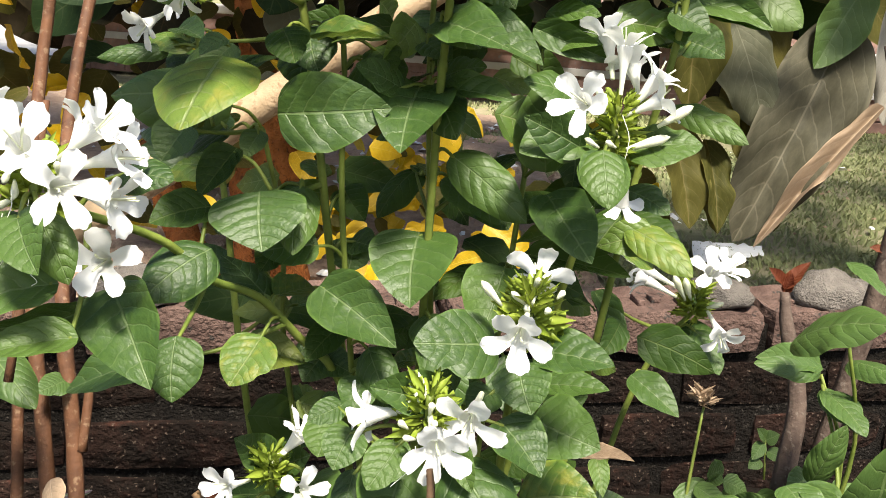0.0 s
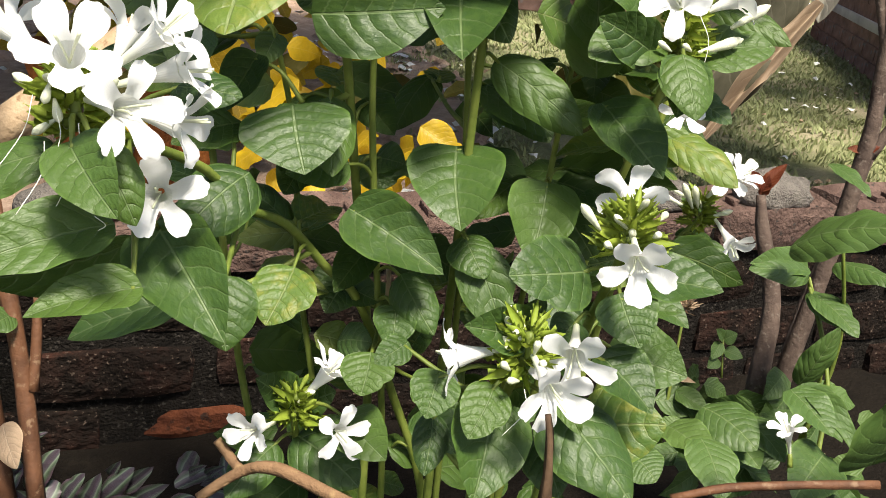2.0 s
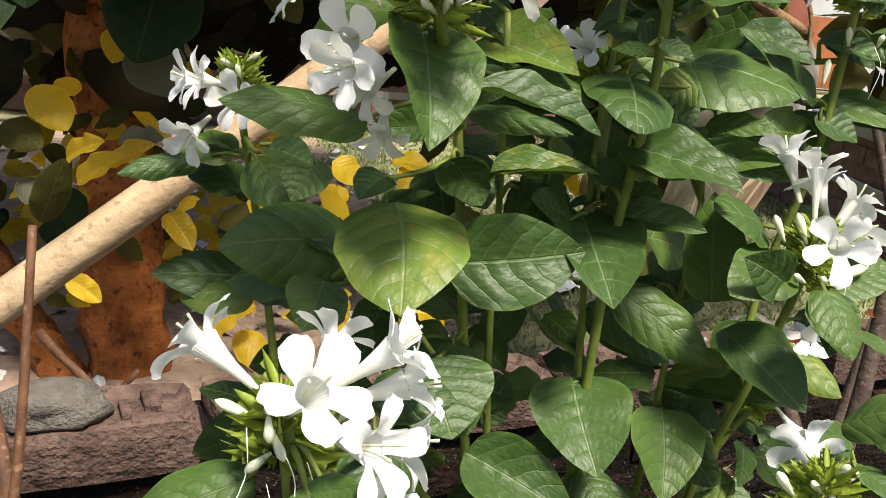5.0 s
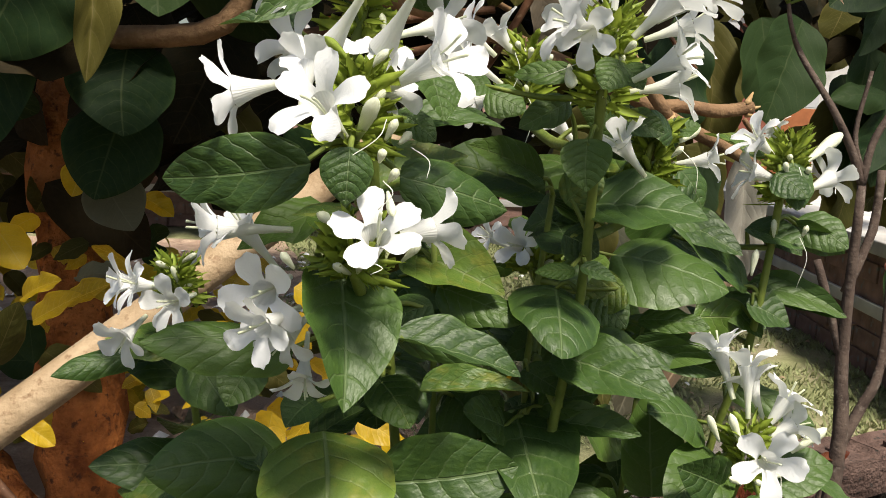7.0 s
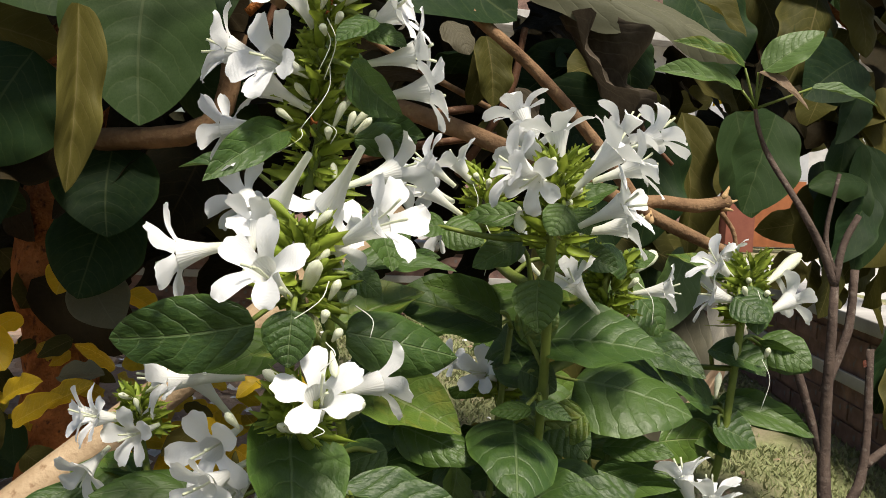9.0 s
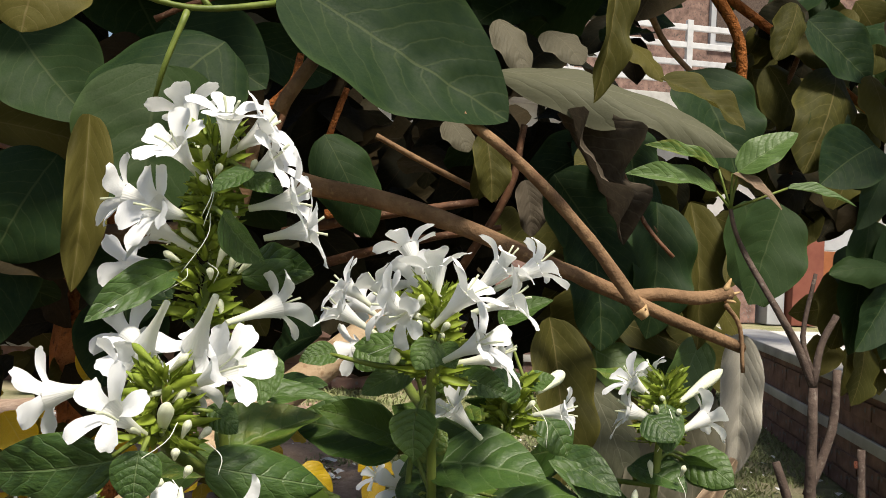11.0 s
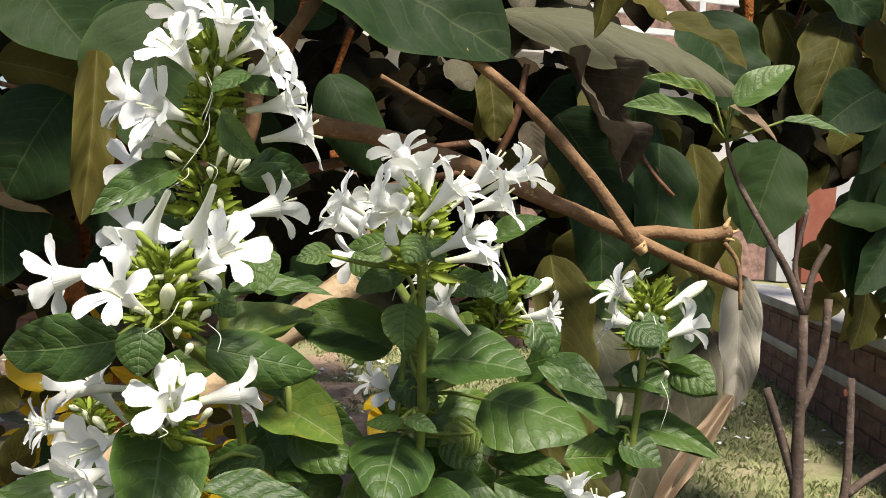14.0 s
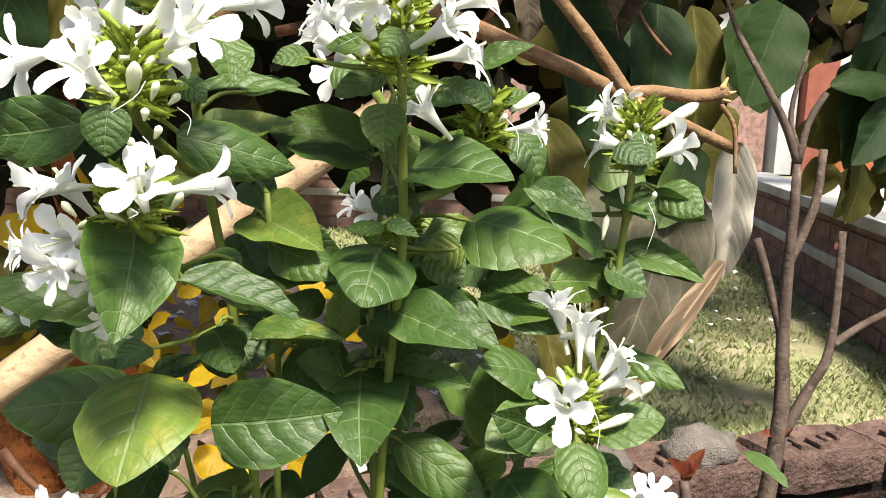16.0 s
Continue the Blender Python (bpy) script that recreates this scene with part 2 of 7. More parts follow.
def brick_material():
    m = Mat("old_brick", 0.9)
    f, g = m.noise(22.0, 8.0, 0.65), m.noise(90.0, 4.0)
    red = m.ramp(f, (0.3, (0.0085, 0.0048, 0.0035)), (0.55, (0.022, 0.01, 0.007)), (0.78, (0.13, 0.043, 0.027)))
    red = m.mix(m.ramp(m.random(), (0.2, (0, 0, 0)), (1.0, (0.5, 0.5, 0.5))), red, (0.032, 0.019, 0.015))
    # soot and grime, with the shade on the wall put into their near-black
    soot_shade = m.ramp(m.noise(7.0, 9.0, 0.7), (0.46, (0.0, 0.0, 0.0)), (0.58, (0.95, 0.95, 0.95)))
    grime_shade = m.ramp(m.random(), (0.0, (0.9, 0.9, 0.9)), (0.6, (0.55, 0.55, 0.55)), (0.85, (0.0, 0.0, 0.0)))
    red = m.mix(m.math("MAXIMUM", soot_shade, m.math("MULTIPLY", grime_shade, m.ramp(m.noise(30.0), (0.3, (0.7, 0.7, 0.7)), (0.6, (1, 1, 1))))), red, (0.0075, 0.0056, 0.0044))
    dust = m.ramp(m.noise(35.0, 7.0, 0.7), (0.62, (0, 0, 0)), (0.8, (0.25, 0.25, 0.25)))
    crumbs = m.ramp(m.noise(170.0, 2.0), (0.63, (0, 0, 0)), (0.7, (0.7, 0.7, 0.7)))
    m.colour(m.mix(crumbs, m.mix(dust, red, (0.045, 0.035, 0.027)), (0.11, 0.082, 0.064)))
    m.bump(m.math("ADD", m.math("MULTIPLY", f, 1.2), g), 1.0, 0.009)
    m.bsdf.inputs["Specular IOR Level"].default_value = 0.08
    return m.mat


M_BRICK = brick_material()
M_BRICK_CHIP = plain("chipped_orange_brick", (0.04, 0.013, 0.008), (0.13, 0.042, 0.019), 14, 0.9, 0.8, 0.006, speck=(0.02, 0.014, 0.011))
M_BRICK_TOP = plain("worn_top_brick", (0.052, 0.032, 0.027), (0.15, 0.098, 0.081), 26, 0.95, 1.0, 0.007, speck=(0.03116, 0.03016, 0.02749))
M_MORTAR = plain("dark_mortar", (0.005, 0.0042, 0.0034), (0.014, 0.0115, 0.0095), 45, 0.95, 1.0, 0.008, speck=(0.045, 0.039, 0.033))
M_CEMENT = plain("cement_lump", (0.1037, 0.09187, 0.08316), (0.1814, 0.1629, 0.1426), 60, 0.95, 1.0, 0.006)


def ground_material(name, low, high, third, scale, rough=0.95):
    m = Mat(name, rough)
    a, b, c = m.noise(scale, 8.0, 0.65), m.noise(scale * 7, 6.0), m.noise(scale * 0.18, 4.0)
    tone = m.ramp(a, (0.32, low), (0.68, high))
    tone = m.mix(m.ramp(c, (0.42, (0, 0, 0)), (0.62, (0.8, 0.8, 0.8))), tone, third)
    tone = m.mix(m.ramp(b, (0.45, (0, 0, 0)), (0.7, (0.4, 0.4, 0.4))), tone, low)
    m.colour(tone)
    m.bump(m.math("ADD", a, b), 0.8, 0.01)
    m.bsdf.inputs["Specular IOR Level"].default_value = 0.08
    return m.mat


M_GRASS_GROUND = ground_material("lawn_earth", (0.1217, 0.1342, 0.06209), (0.2434, 0.246, 0.1242), (0.3165, 0.2682, 0.1863), 14)
# base colour lowered to near black to carry the shade over the bed
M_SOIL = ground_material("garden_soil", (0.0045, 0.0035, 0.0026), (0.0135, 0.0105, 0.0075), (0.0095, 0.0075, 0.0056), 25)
M_RUBBLE = ground_material("littered_earth", (0.2497, 0.1718, 0.1279), (0.5287, 0.3966, 0.3023), (0.3818, 0.2644, 0.1977), 20)
M_BLADE = plain("grass_blade", (0.1639, 0.202, 0.07841), (0.3552, 0.3705, 0.1882), 30, 0.7, through_amount=0.25)
M_PAPER = plain("white_scrap", (0.7, 0.7, 0.68), (0.82, 0.82, 0.82), 30, 0.8)
M_WHITE = plain("white_plaster", (0.3348, 0.3402, 0.3564), (0.4212, 0.4266, 0.4428), 3, 0.85)
M_SALMON = plain("salmon_plaster", (0.165, 0.057, 0.04), (0.215, 0.08, 0.056), 4, 0.8)
M_RUST = plain("brown_gate_sheet", (0.1872, 0.0612, 0.0216), (0.288, 0.1008, 0.036), 5, 0.6)
M_CONCRETE = plain("pale_concrete", (0.36, 0.345, 0.33), (0.52, 0.505, 0.49), 5, 0.9)
M_FAR_BRICK = plain("far_brick", (0.11, 0.07, 0.06), (0.32, 0.195, 0.165), 9, 0.9, speck=(0.1698, 0.1616, 0.1604))
M_HOUSE_BRICK = plain("house_brick", (0.1, 0.065, 0.055), (0.26, 0.17, 0.14), 9, 0.9, speck=(0.07, 0.06, 0.055))
M_RAIL = plain("white_rail", (0.432, 0.432, 0.4464), (0.54, 0.54, 0.5544), 10, 0.5)


# ---- building blocks ----
def part(name, bm, material, parent=None, label="", smooth=True):
    """Links a bmesh as one mesh object, under a thing or a part."""
    me = bpy.data.meshes.new(name)
    if smooth:
        for f in bm.faces:
            f.smooth = True
    bm.to_mesh(me)
    bm.free()
    return mesh_part(name, me, material, parent, label)


def mesh_part(name, me, material, parent=None, label="", m=None):
    if material and not me.materials:
        me.materials.append(material)
    ob = new(name, me)
    if parent is not None:
        ob.parent = parent
    if m is not None:
        ob.matrix_basis = m
    if label:
        ob["label"] = label
    return ob


def thing(name, label, category, group="", kind="", at=(0, 0, 0)):
    ob = new(name)
    ob.empty_display_size = 0.05
    ob.location = at
    return tagged(ob, label, category, group, kind)


def tube_bm(points, radii, sides=8, bm=None, wob=0.0, closed=True):
    """A tapered tube along the points, which are smoothed between."""
    bm = bm or bmesh.new()
    pts = [Vector(p) for p in points]
    if len(radii) == 2 and len(pts) > 2:
        radii = [radii[0] + (radii[1] - radii[0]) * i / (len(pts) - 1) for i in range(len(pts))]
    fine, rad = [], []
    steps = 4 if len(pts) > 2 else 3
    for i in range(len(pts) - 1):
        a, b = pts[i], pts[i + 1]
        ta = (b - pts[max(i - 1, 0)]) * 0.5 if i else (b - a)
        tb = (pts[min(i + 2, len(pts) - 1)] - a) * 0.5 if i + 2 < len(pts) else (b - a)
        for s in range(steps):
            u = s / steps
            h = (2 * u ** 3 - 3 * u ** 2 + 1) * a + (u ** 3 - 2 * u ** 2 + u) * ta + (-2 * u ** 3 + 3 * u ** 2) * b + (u ** 3 - u ** 2) * tb
            fine.append(h)
            rad.append(radii[i] + (radii[i + 1] - radii[i]) * u)
    fine.append(pts[-1])
    rad.append(radii[-1])
    ref = Vector((0.3, 0.9, 0.2))
    rings = []
    for i, p in enumerate(fine):
        d = (fine[min(i + 1, len(fine) - 1)] - fine[max(i - 1, 0)]).normalized()
        x = d.cross(ref)
        x = (x if x.length > 0.05 else d.cross(Vector((1, 0, 0)))).normalized()
        y = d.cross(x)
        ring = []
        for k in range(sides):
            a = 2 * math.pi * k / sides
            r = rad[i] * (1 + wob * (noise.noise(p * 40 + Vector((k * 1.7, 0, 0)))))
            ring.append(bm.verts.new(p + (x * math.cos(a) + y * math.sin(a)) * r))
        rings.append(ring)
    for a, b in zip(rings, rings[1:]):
        for k in range(sides):
            bm.faces.new((a[k], a[(k + 1) % sides], b[(k + 1) % sides], b[k]))
    if closed:
        bm.faces.new(rings[-1])
        bm.faces.new(rings[0][::-1])
    return bm


def box_bm(size, bevel=0.0, centre=(0, 0, 0), bm=None, jitter=0.0):
    bm = bm or bmesh.new()
    made = bmesh.ops.create_cube(bm, size=1.0)["verts"]
    bmesh.ops.scale(bm, vec=size, verts=made)
    bmesh.ops.translate(bm, vec=centre, verts=made)
    if bevel:
        edges = list({e for v in made for e in v.link_edges})
        bmesh.ops.bevel(bm, geom=edges, offset=bevel, segments=2, affect="EDGES", profile=0.6)
    if jitter:
        for v in bm.verts:
            v.co += noise.noise_vector(v.co * 30) * jitter
    return bm


def blade_mesh(name, seed, ovate=0.36, tip=1.0, fold=0.12, droop=0.18, pucker=0.0075, wave=0.018, rows=34, cols=12, bite=0.0, twist=0.0, curl=0.0):
    """A leaf blade one long (along y) and one wide (along x), facing z, with folded midrib, drooping tip, puckered veins and wavy rim."""
    rng = random.Random(seed)
    ph = [rng.uniform(0, 6.28) for _ in range(6)]
    lop = rng.uniform(-0.05, 0.05)
    bx, by = rng.choice((-1, 1)) * 0.5, rng.uniform(0.45, 0.8)
    verts, uvs, faces = [], [], []
    for i in range(rows + 1):
        u = i / rows
        if u < ovate:
            h = max(0.0, 1 - ((ovate - u) / ovate) ** 2.3) ** 0.5
        else:
            s = (u - ovate) / (1 - ovate)
            h = max(0.0, 1 - s ** 2.1) ** (0.72 + 0.16 * tip) * (1 - 0.12 * tip * s * s)
        h = max(h, 0.012)
        bend = lop * math.sin(u * 3.1)
        for j in range(cols + 1):
            c = j / cols * 2 - 1
            rim = 1 + 0.010 * math.sin(u * 21 + ph[0] + c) + 0.018 * math.sin(u * 9 + ph[1] * c)
            x = 0.5 * c * h * rim
            if bite and (x > 0) == (bx > 0):
                x *= 1 - bite * math.exp(-((u - by) / 0.09) ** 2)
            z = fold * (abs(c) ** 1.25) * h + droop * (u - u * u) * 1.1 - curl * (abs(c) ** 2.6) * h
            ripple = -math.cos(((u - 0.72 * (abs(c) / 2) ** 1.35) * 6.0 - 0.5) * 2 * math.pi)
            z += pucker * ripple * (1 - abs(c) ** 3) * h * (0.65 + 0.5 * math.sin(u * 7 + ph[4] + 2.2 * c))
            z += wave * abs(c) ** 2 * (math.sin(u * 11 + ph[2] + (2 if c > 0 else 0)) + 0.6 * math.sin(u * 19 + ph[3])) * h
            z += twist * c * u * 0.5 * h
            verts.append((x + bend, u, z))
            uvs.append((0.5 + 0.5 * c * min(1, h + 0.15), u))
    for i in range(rows):
        for j in range(cols):
            a = i * (cols + 1) + j
            faces.append((a, a + 1, a + cols + 2, a + cols + 1))
    me = bpy.data.meshes.new(name)
    me.from_pydata(verts, [], faces)
    layer = me.uv_layers.new(name="UVMap")
    for loop in me.loops:
        layer.data[loop.index].uv = uvs[loop.vertex_index]
    for p in me.polygons:
        p.use_smooth = True
    return me


def with_material(me, material):
    out = me.copy()
    out.materials.clear()
    out.materials.append(material)
    return out


BLADES = [blade_mesh("leaf_blade", 10 + i, ovate=(0.36, 0.4, 0.33, 0.42, 0.38, 0.35)[i], tip=(0.8, 0.5, 1.0, 0.4, 0.7, 0.9)[i],
                     fold=(0.12, 0.05, 0.16, 0.08, 0.02, 0.14)[i], droop=(0.2, 0.28, 0.12, 0.22, 0.3, 0.16)[i],
                     bite=(0, 0, 0, 0.22, 0, 0)[i], twist=(0.1, -0.12, 0.2, 0, 0.08, -0.2)[i], curl=(0.04, 0.1, 0, 0.06, 0.12, 0.02)[i]) for i in range(6)]
SHRUB_BLADES = {m: [with_material(b, m) for b in BLADES] for m in (M_LEAF, M_LEAF_YELLOW, M_LEAF_DARK)}


def frame_to(base, tip, normal, width):
    """The matrix that lays a unit blade from base to tip, facing normal."""
    b, t = Vector(base), Vector(tip)
    y = (t - b)
    length = y.length
    y.normalize()
    z = Vector(normal)
    z = (z - y * z.dot(y)).normalized()
    x = y.cross(z)
    return Matrix.Translation(b) @ Matrix((x, y, z)).transposed().to_4x4() @ Matrix.Diagonal((width, length, length, 1))


def scatter(rng, spread):
    return Vector((rng.uniform(-1, 1), rng.uniform(-1, 1), rng.uniform(-1, 1))) * spread


# ---- ground ----
SOIL = -0.06


def sheet(name, x0, x1, y0, y1, nx, ny, rise, material, label, category, z0=SOIL):
    bm = bmesh.new()
    grid = []
    for j in range(ny + 1):
        row = []
        for i in range(nx + 1):
            x, y = x0 + (x1 - x0) * i / nx, y0 + (y1 - y0) * j / ny
            row.append(bm.verts.new((x, y, z0 + rise(x, y))))
        grid.append(row)
    for j in range(ny):
        for i in range(nx):
            bm.faces.new((grid[j][i], grid[j][i + 1], grid[j + 1][i + 1], grid[j + 1][i]))
    ob = part(name, bm, material)
    return tagged(ob, label, category, kind="structure")


sheet("ground", -400, 400, -400, 400, 8, 8, lambda x, y: -0.02, M_GRASS_GROUND, "flat open ground of earth and thin grass", "ground")
sheet("lawn", -1.4, 6.0, 1.48, 9.0, 120, 120, lambda x, y: 0.014 * noise.noise((x * 3, y * 3, 0)) + 0.01 * noise.noise((x * 11, y * 11, 3)), M_GRASS_GROUND, "short patchy lawn with bare earth between the tufts", "lawn")
sheet("garden_bed", -1.6, 2.6, -1.0, 1.52, 100, 64, lambda x, y: 0.03 * noise.noise((x * 5, y * 5, 1)) + 0.015 * noise.noise((x * 19, y * 19, 2)) + 0.004, M_SOIL, "garden soil in front of the wall, coloured near black for shade", "soil")

def foliage(name, parent, count, corner, along, up, back, seed, material, size=(0.14, 0.26), hang=0.6, label="dense dark leaves"):
    """Many hanging leaves as one mesh, filling the block that the corner and the three edges span."""
    rng = random.Random(seed)
    verts, faces, uvs = [], [], []
    small = size[1] < 0.13
    src = [blade_mesh("blade", 200 + i, ovate=0.32 if small else 0.44, tip=1.3 if small else 0.2, fold=0.1 * i, droop=0.2, pucker=0.0, wave=0.05, rows=10, cols=6, twist=0.25 * (i - 1), curl=0.05 * i) for i in range(3)]
    shapes = [([v.co.copy() for v in me.vertices], [tuple(p.vertices) for p in me.polygons], [me.uv_layers[0].data[i].uv.copy() for i in range(len(me.loops))]) for me in src]
    corner, along, up, back = map(Vector, (corner, along, up, back))
    for _ in range(count):
        b = corner + along * rng.random() + up * rng.random() + back * rng.random()
        a = rng.uniform(0, 6.28)
        way = Vector((math.cos(a), math.sin(a) * 0.6, -hang * rng.uniform(0.2, 1.8))).normalized()
        ln = rng.uniform(*size)
        m = frame_to(b, b + way * ln, Vector((rng.uniform(-0.6, 0.6), -0.6, rng.uniform(0.1, 1.0))), ln * rng.uniform(0.5, 0.72))
        vs, fs, us = rng.choice(shapes)
        n = len(verts)
        verts += [m @ v for v in vs]
        faces += [tuple(i + n for i in f) for f in fs]
        uvs += us
    me = bpy.data.meshes.new(name)
    me.from_pydata(verts, [], faces)
    layer = me.uv_layers.new(name="UVMap")
    layer.data.foreach_set("uv", [c for uv in uvs for c in uv])
    for p in me.polygons:
        p.use_smooth = True
    ob = mesh_part(name, me, material, parent, label)
    ob["kind"] = "stuff"
    if parent is not None:
        ob.matrix_basis = parent.matrix_basis.inverted()
    return ob


# ---- near garden wall ----
WALL_TURN = math.atan2(0.15, 0.87)
WALL = Matrix.Translation((-0.38, 1.105, 0.0)) @ Matrix.Rotation(WALL_TURN, 4, "Z")
WALL_TOP, WALL_DEEP, BRICK_L, BRICK_H, JOINT = 0.245, 0.125, 0.225, 0.072, 0.011
garden_wall = thing("garden_wall", "low weathered brick wall, sooty and crumbling", "wall", kind="structure")
garden_wall.matrix_basis = WALL


def mortar_core():
    bm = box_bm((4.4, WALL_DEEP - 0.036, 0.42), centre=(0.4, WALL_DEEP / 2, WALL_TOP - 0.03 - 0.21))
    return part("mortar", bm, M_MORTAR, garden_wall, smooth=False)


def brick_mesh(seed, frog):
    rng = random.Random(seed)
    bm = box_bm((BRICK_L, WALL_DEEP * 0.96, BRICK_H))
    bmesh.ops.subdivide_edges(bm, edges=bm.edges[:], cuts=3, use_grid_fill=True)
    for v in bm.verts:
        at_edge = sum(abs(abs(c) - h) < 1e-4 for c, h in zip(v.co, (BRICK_L / 2, WALL_DEEP * 0.48, BRICK_H / 2)))
        pull = 0.006 if at_edge >= 3 else 0.003 if at_edge == 2 else 0.0
        v.co -= Vector((math.copysign(pull, v.co.x), math.copysign(pull, v.co.y), math.copysign(pull, v.co.z))) * (at_edge > 1)
        v.co += noise.noise_vector(v.co * 25 + Vector((seed * 3.1, 0, 0))) * 0.0045
    if frog:
        top = [f for f in bm.faces if f.normal.z > 0.8]
        bmesh.ops.inset_region(bm, faces=top, thickness=0.02, depth=-0.01)
    me = bpy.data.meshes.new("brick")
    bm.to_mesh(me)
    bm.free()
    return me


mortar_core()
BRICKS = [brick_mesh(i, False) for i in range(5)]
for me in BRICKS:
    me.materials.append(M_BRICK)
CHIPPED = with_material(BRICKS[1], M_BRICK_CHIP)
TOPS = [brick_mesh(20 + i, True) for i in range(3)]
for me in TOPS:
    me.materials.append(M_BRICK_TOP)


def frog_marks(brick, seed):
    """Raised plain bars in the stamped hollow of a top brick."""
    rng = random.Random(seed)
    bm = bmesh.new()
    for k in range(5):
        box_bm((rng.uniform(0.008, 0.02), rng.uniform(0.02, 0.045), 0.012), 0.0015, (-0.06 + 0.03 * k + rng.uniform(-0.004, 0.004), rng.uniform(-0.012, 0.012), BRICK_H / 2 - 0.007), bm)
    part("stamped_bars", bm, M_BRICK_TOP, brick)


rng = random.Random(5)
for course in range(5):
    z = WALL_TOP - BRICK_H / 2 - course * (BRICK_H + JOINT)
    for k in range(-5, 10):
        x = 0.06 + k * (BRICK_L + JOINT) + (0.5 * BRICK_L if course % 2 else 0) + rng.uniform(-0.006, 0.006)
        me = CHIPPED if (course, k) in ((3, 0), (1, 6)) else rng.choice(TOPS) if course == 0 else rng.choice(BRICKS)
        back = rng.uniform(0.0, 0.012) if course else rng.uniform(-0.006, 0.003)
        chip = 0.66 if (course, k) == (3, 0) else 1.0
        b = mesh_part("brick", me, None, garden_wall, m=Matrix.Translation((x, WALL_DEEP / 2 + back, z + rng.uniform(-0.003, 0.003))) @ Euler((rng.uniform(-0.02, 0.02), rng.uniform(-0.015, 0.015), rng.uniform(-0.025, 0.025))).to_matrix().to_4x4() @ Matrix.Diagonal((chip * rng.uniform(0.94, 1.0), 1.0, chip * rng.uniform(0.94, 1.0), 1)))
        if course == 0 and -1 <= k <= 7:
            frog_marks(b, k)


def cement_lump(x, y, z, s, seed):
    bm = bmesh.new()
    bmesh.ops.create_icosphere(bm, subdivisions=3, radius=1.0)
    for v in bm.verts:
        v.co *= 1 + 0.35 * noise.noise(v.co * 1.6 + Vector((seed, 0, 0))) + 0.12 * noise.noise(v.co * 6)
        v.co = Vector((v.co.x * s, v.co.y * s * 0.8, max(v.co.z, -0.4) * s * 0.55))
    ob = part("cement_lump", bm, M_CEMENT)
    ob.matrix_basis = WALL @ Matrix.Translation((x, y, z))
    return tagged(ob, "grey rough lump of cement on the wall top", "cement", "cement lumps on the wall")


cement_lump(0.83, 0.05, WALL_TOP + 0.004, 0.05, 1)
cement_lump(1.02, 0.06, WALL_TOP + 0.002, 0.06, 4)
cement_lump(0.02, 0.06, WALL_TOP, 0.055, 7)

# ---- the flowering shrub ----
shrub = thing("flowering_shrub", "bushy shrub with dark green ovate leaves and clustered white trumpet flowers", "shrub", at=(0, 0.66, SOIL))
SHRUB_AT = Matrix.Translation((0, -0.66, -SOIL))
CANES = []


def put(ob, m):
    """Places a part of the shrub by its pose in the garden."""
    ob.matrix_basis = SHRUB_AT @ m
    return ob


def cane(points, r0=0.0036, r1=0.0022):
    pts = [Vector(p) for p in points]
    kink = random.Random(int(1e4 * abs(pts[-1].x) + 1e3 * abs(pts[-1].z)))
    fine = [pts[0]]
    for a, b in zip(pts, pts[1:]):
        fine += [a.lerp(b, 0.5) + scatter(kink, 0.006), b]
    pts = fine
    bm = tube_bm(pts, (r0, r1), 7, wob=0.1)
    put(part("stem", bm, M_STEM, shrub), Matrix())
    for a, b in zip(pts, pts[1:]):
        for s in range(6):
            CANES.append(a.lerp(b, s / 6))
    CANES.append(pts[-1])


def leaf(base, tip, width, normal, material=None, seed=None):
    """A leaf with its stalk to the nearest stem."""
    rng = random.Random(int(1e4 * (abs(base[0]) + abs(base[2]) + abs(tip[1]))) if seed is None else seed)
    if material is None:
        material = M_LEAF
    me = SHRUB_BLADES[material][rng.randrange(6)]
    ob = put(mesh_part("leaf", me, material, shrub), frame_to(base, tip, Vector(normal) + scatter(rng, 0.12), width))
    b = Vector(base)
    near = min(CANES, key=lambda c: (c - b).length + max(0.0, c.z - b.z) * 0.7)
    gap = (near - b).length
    if 0.004 < gap < 0.22:
        mid = near.lerp(b, 0.5) + Vector((0, 0, -0.06 * gap if gap > 0.05 else 0.004))
        y = (Vector(tip) - b).normalized()
        bm = tube_bm([near, mid, b + y * 0.004], (0.0022 if gap > 0.05 else 0.0016, 0.0011), 5)
        put(part("leaf_stalk", bm, M_STEM, shrub), Matrix())
        if gap > 0.06:
            for s in range(1, 6):
                CANES.append(near.lerp(b, s / 6))
    return ob


def bract_bm(bm, at, way, length, width, rng):
    """One narrow spiny bract."""
    y = way.normalized()
    x = y.cross(Vector((rng.uniform(-1, 1), rng.uniform(-1, 1), 0.3))).normalized()
    z = x.cross(y)
    rows = []
    for i in range(5):
        u = i / 4
        w = width * (0.45, 1.0, 0.85, 0.45, 0.03)[i]
        c = at + y * (u * length) + z * (0.12 * length * u * u)
        rows.append([bm.verts.new(c - x * w + z * w * 0.5), bm.verts.new(c), bm.verts.new(c + x * w + z * w * 0.5)])
    for i in range(4):
        for j in range(2):
            bm.faces.new((rows[i][j], rows[i][j + 1], rows[i + 1][j + 1], rows[i + 1][j]))
        for j, sgn in ((0, -1), (2, 1)):
            if i in (0, 1, 2):
                a, b = rows[i][j], rows[i + 1][j]
                t = bm.verts.new((a.co + b.co) / 2 + x * sgn * width * 0.9 + y * length * 0.1)
                bm.faces.new((a, b, t) if sgn > 0 else (b, a, t))


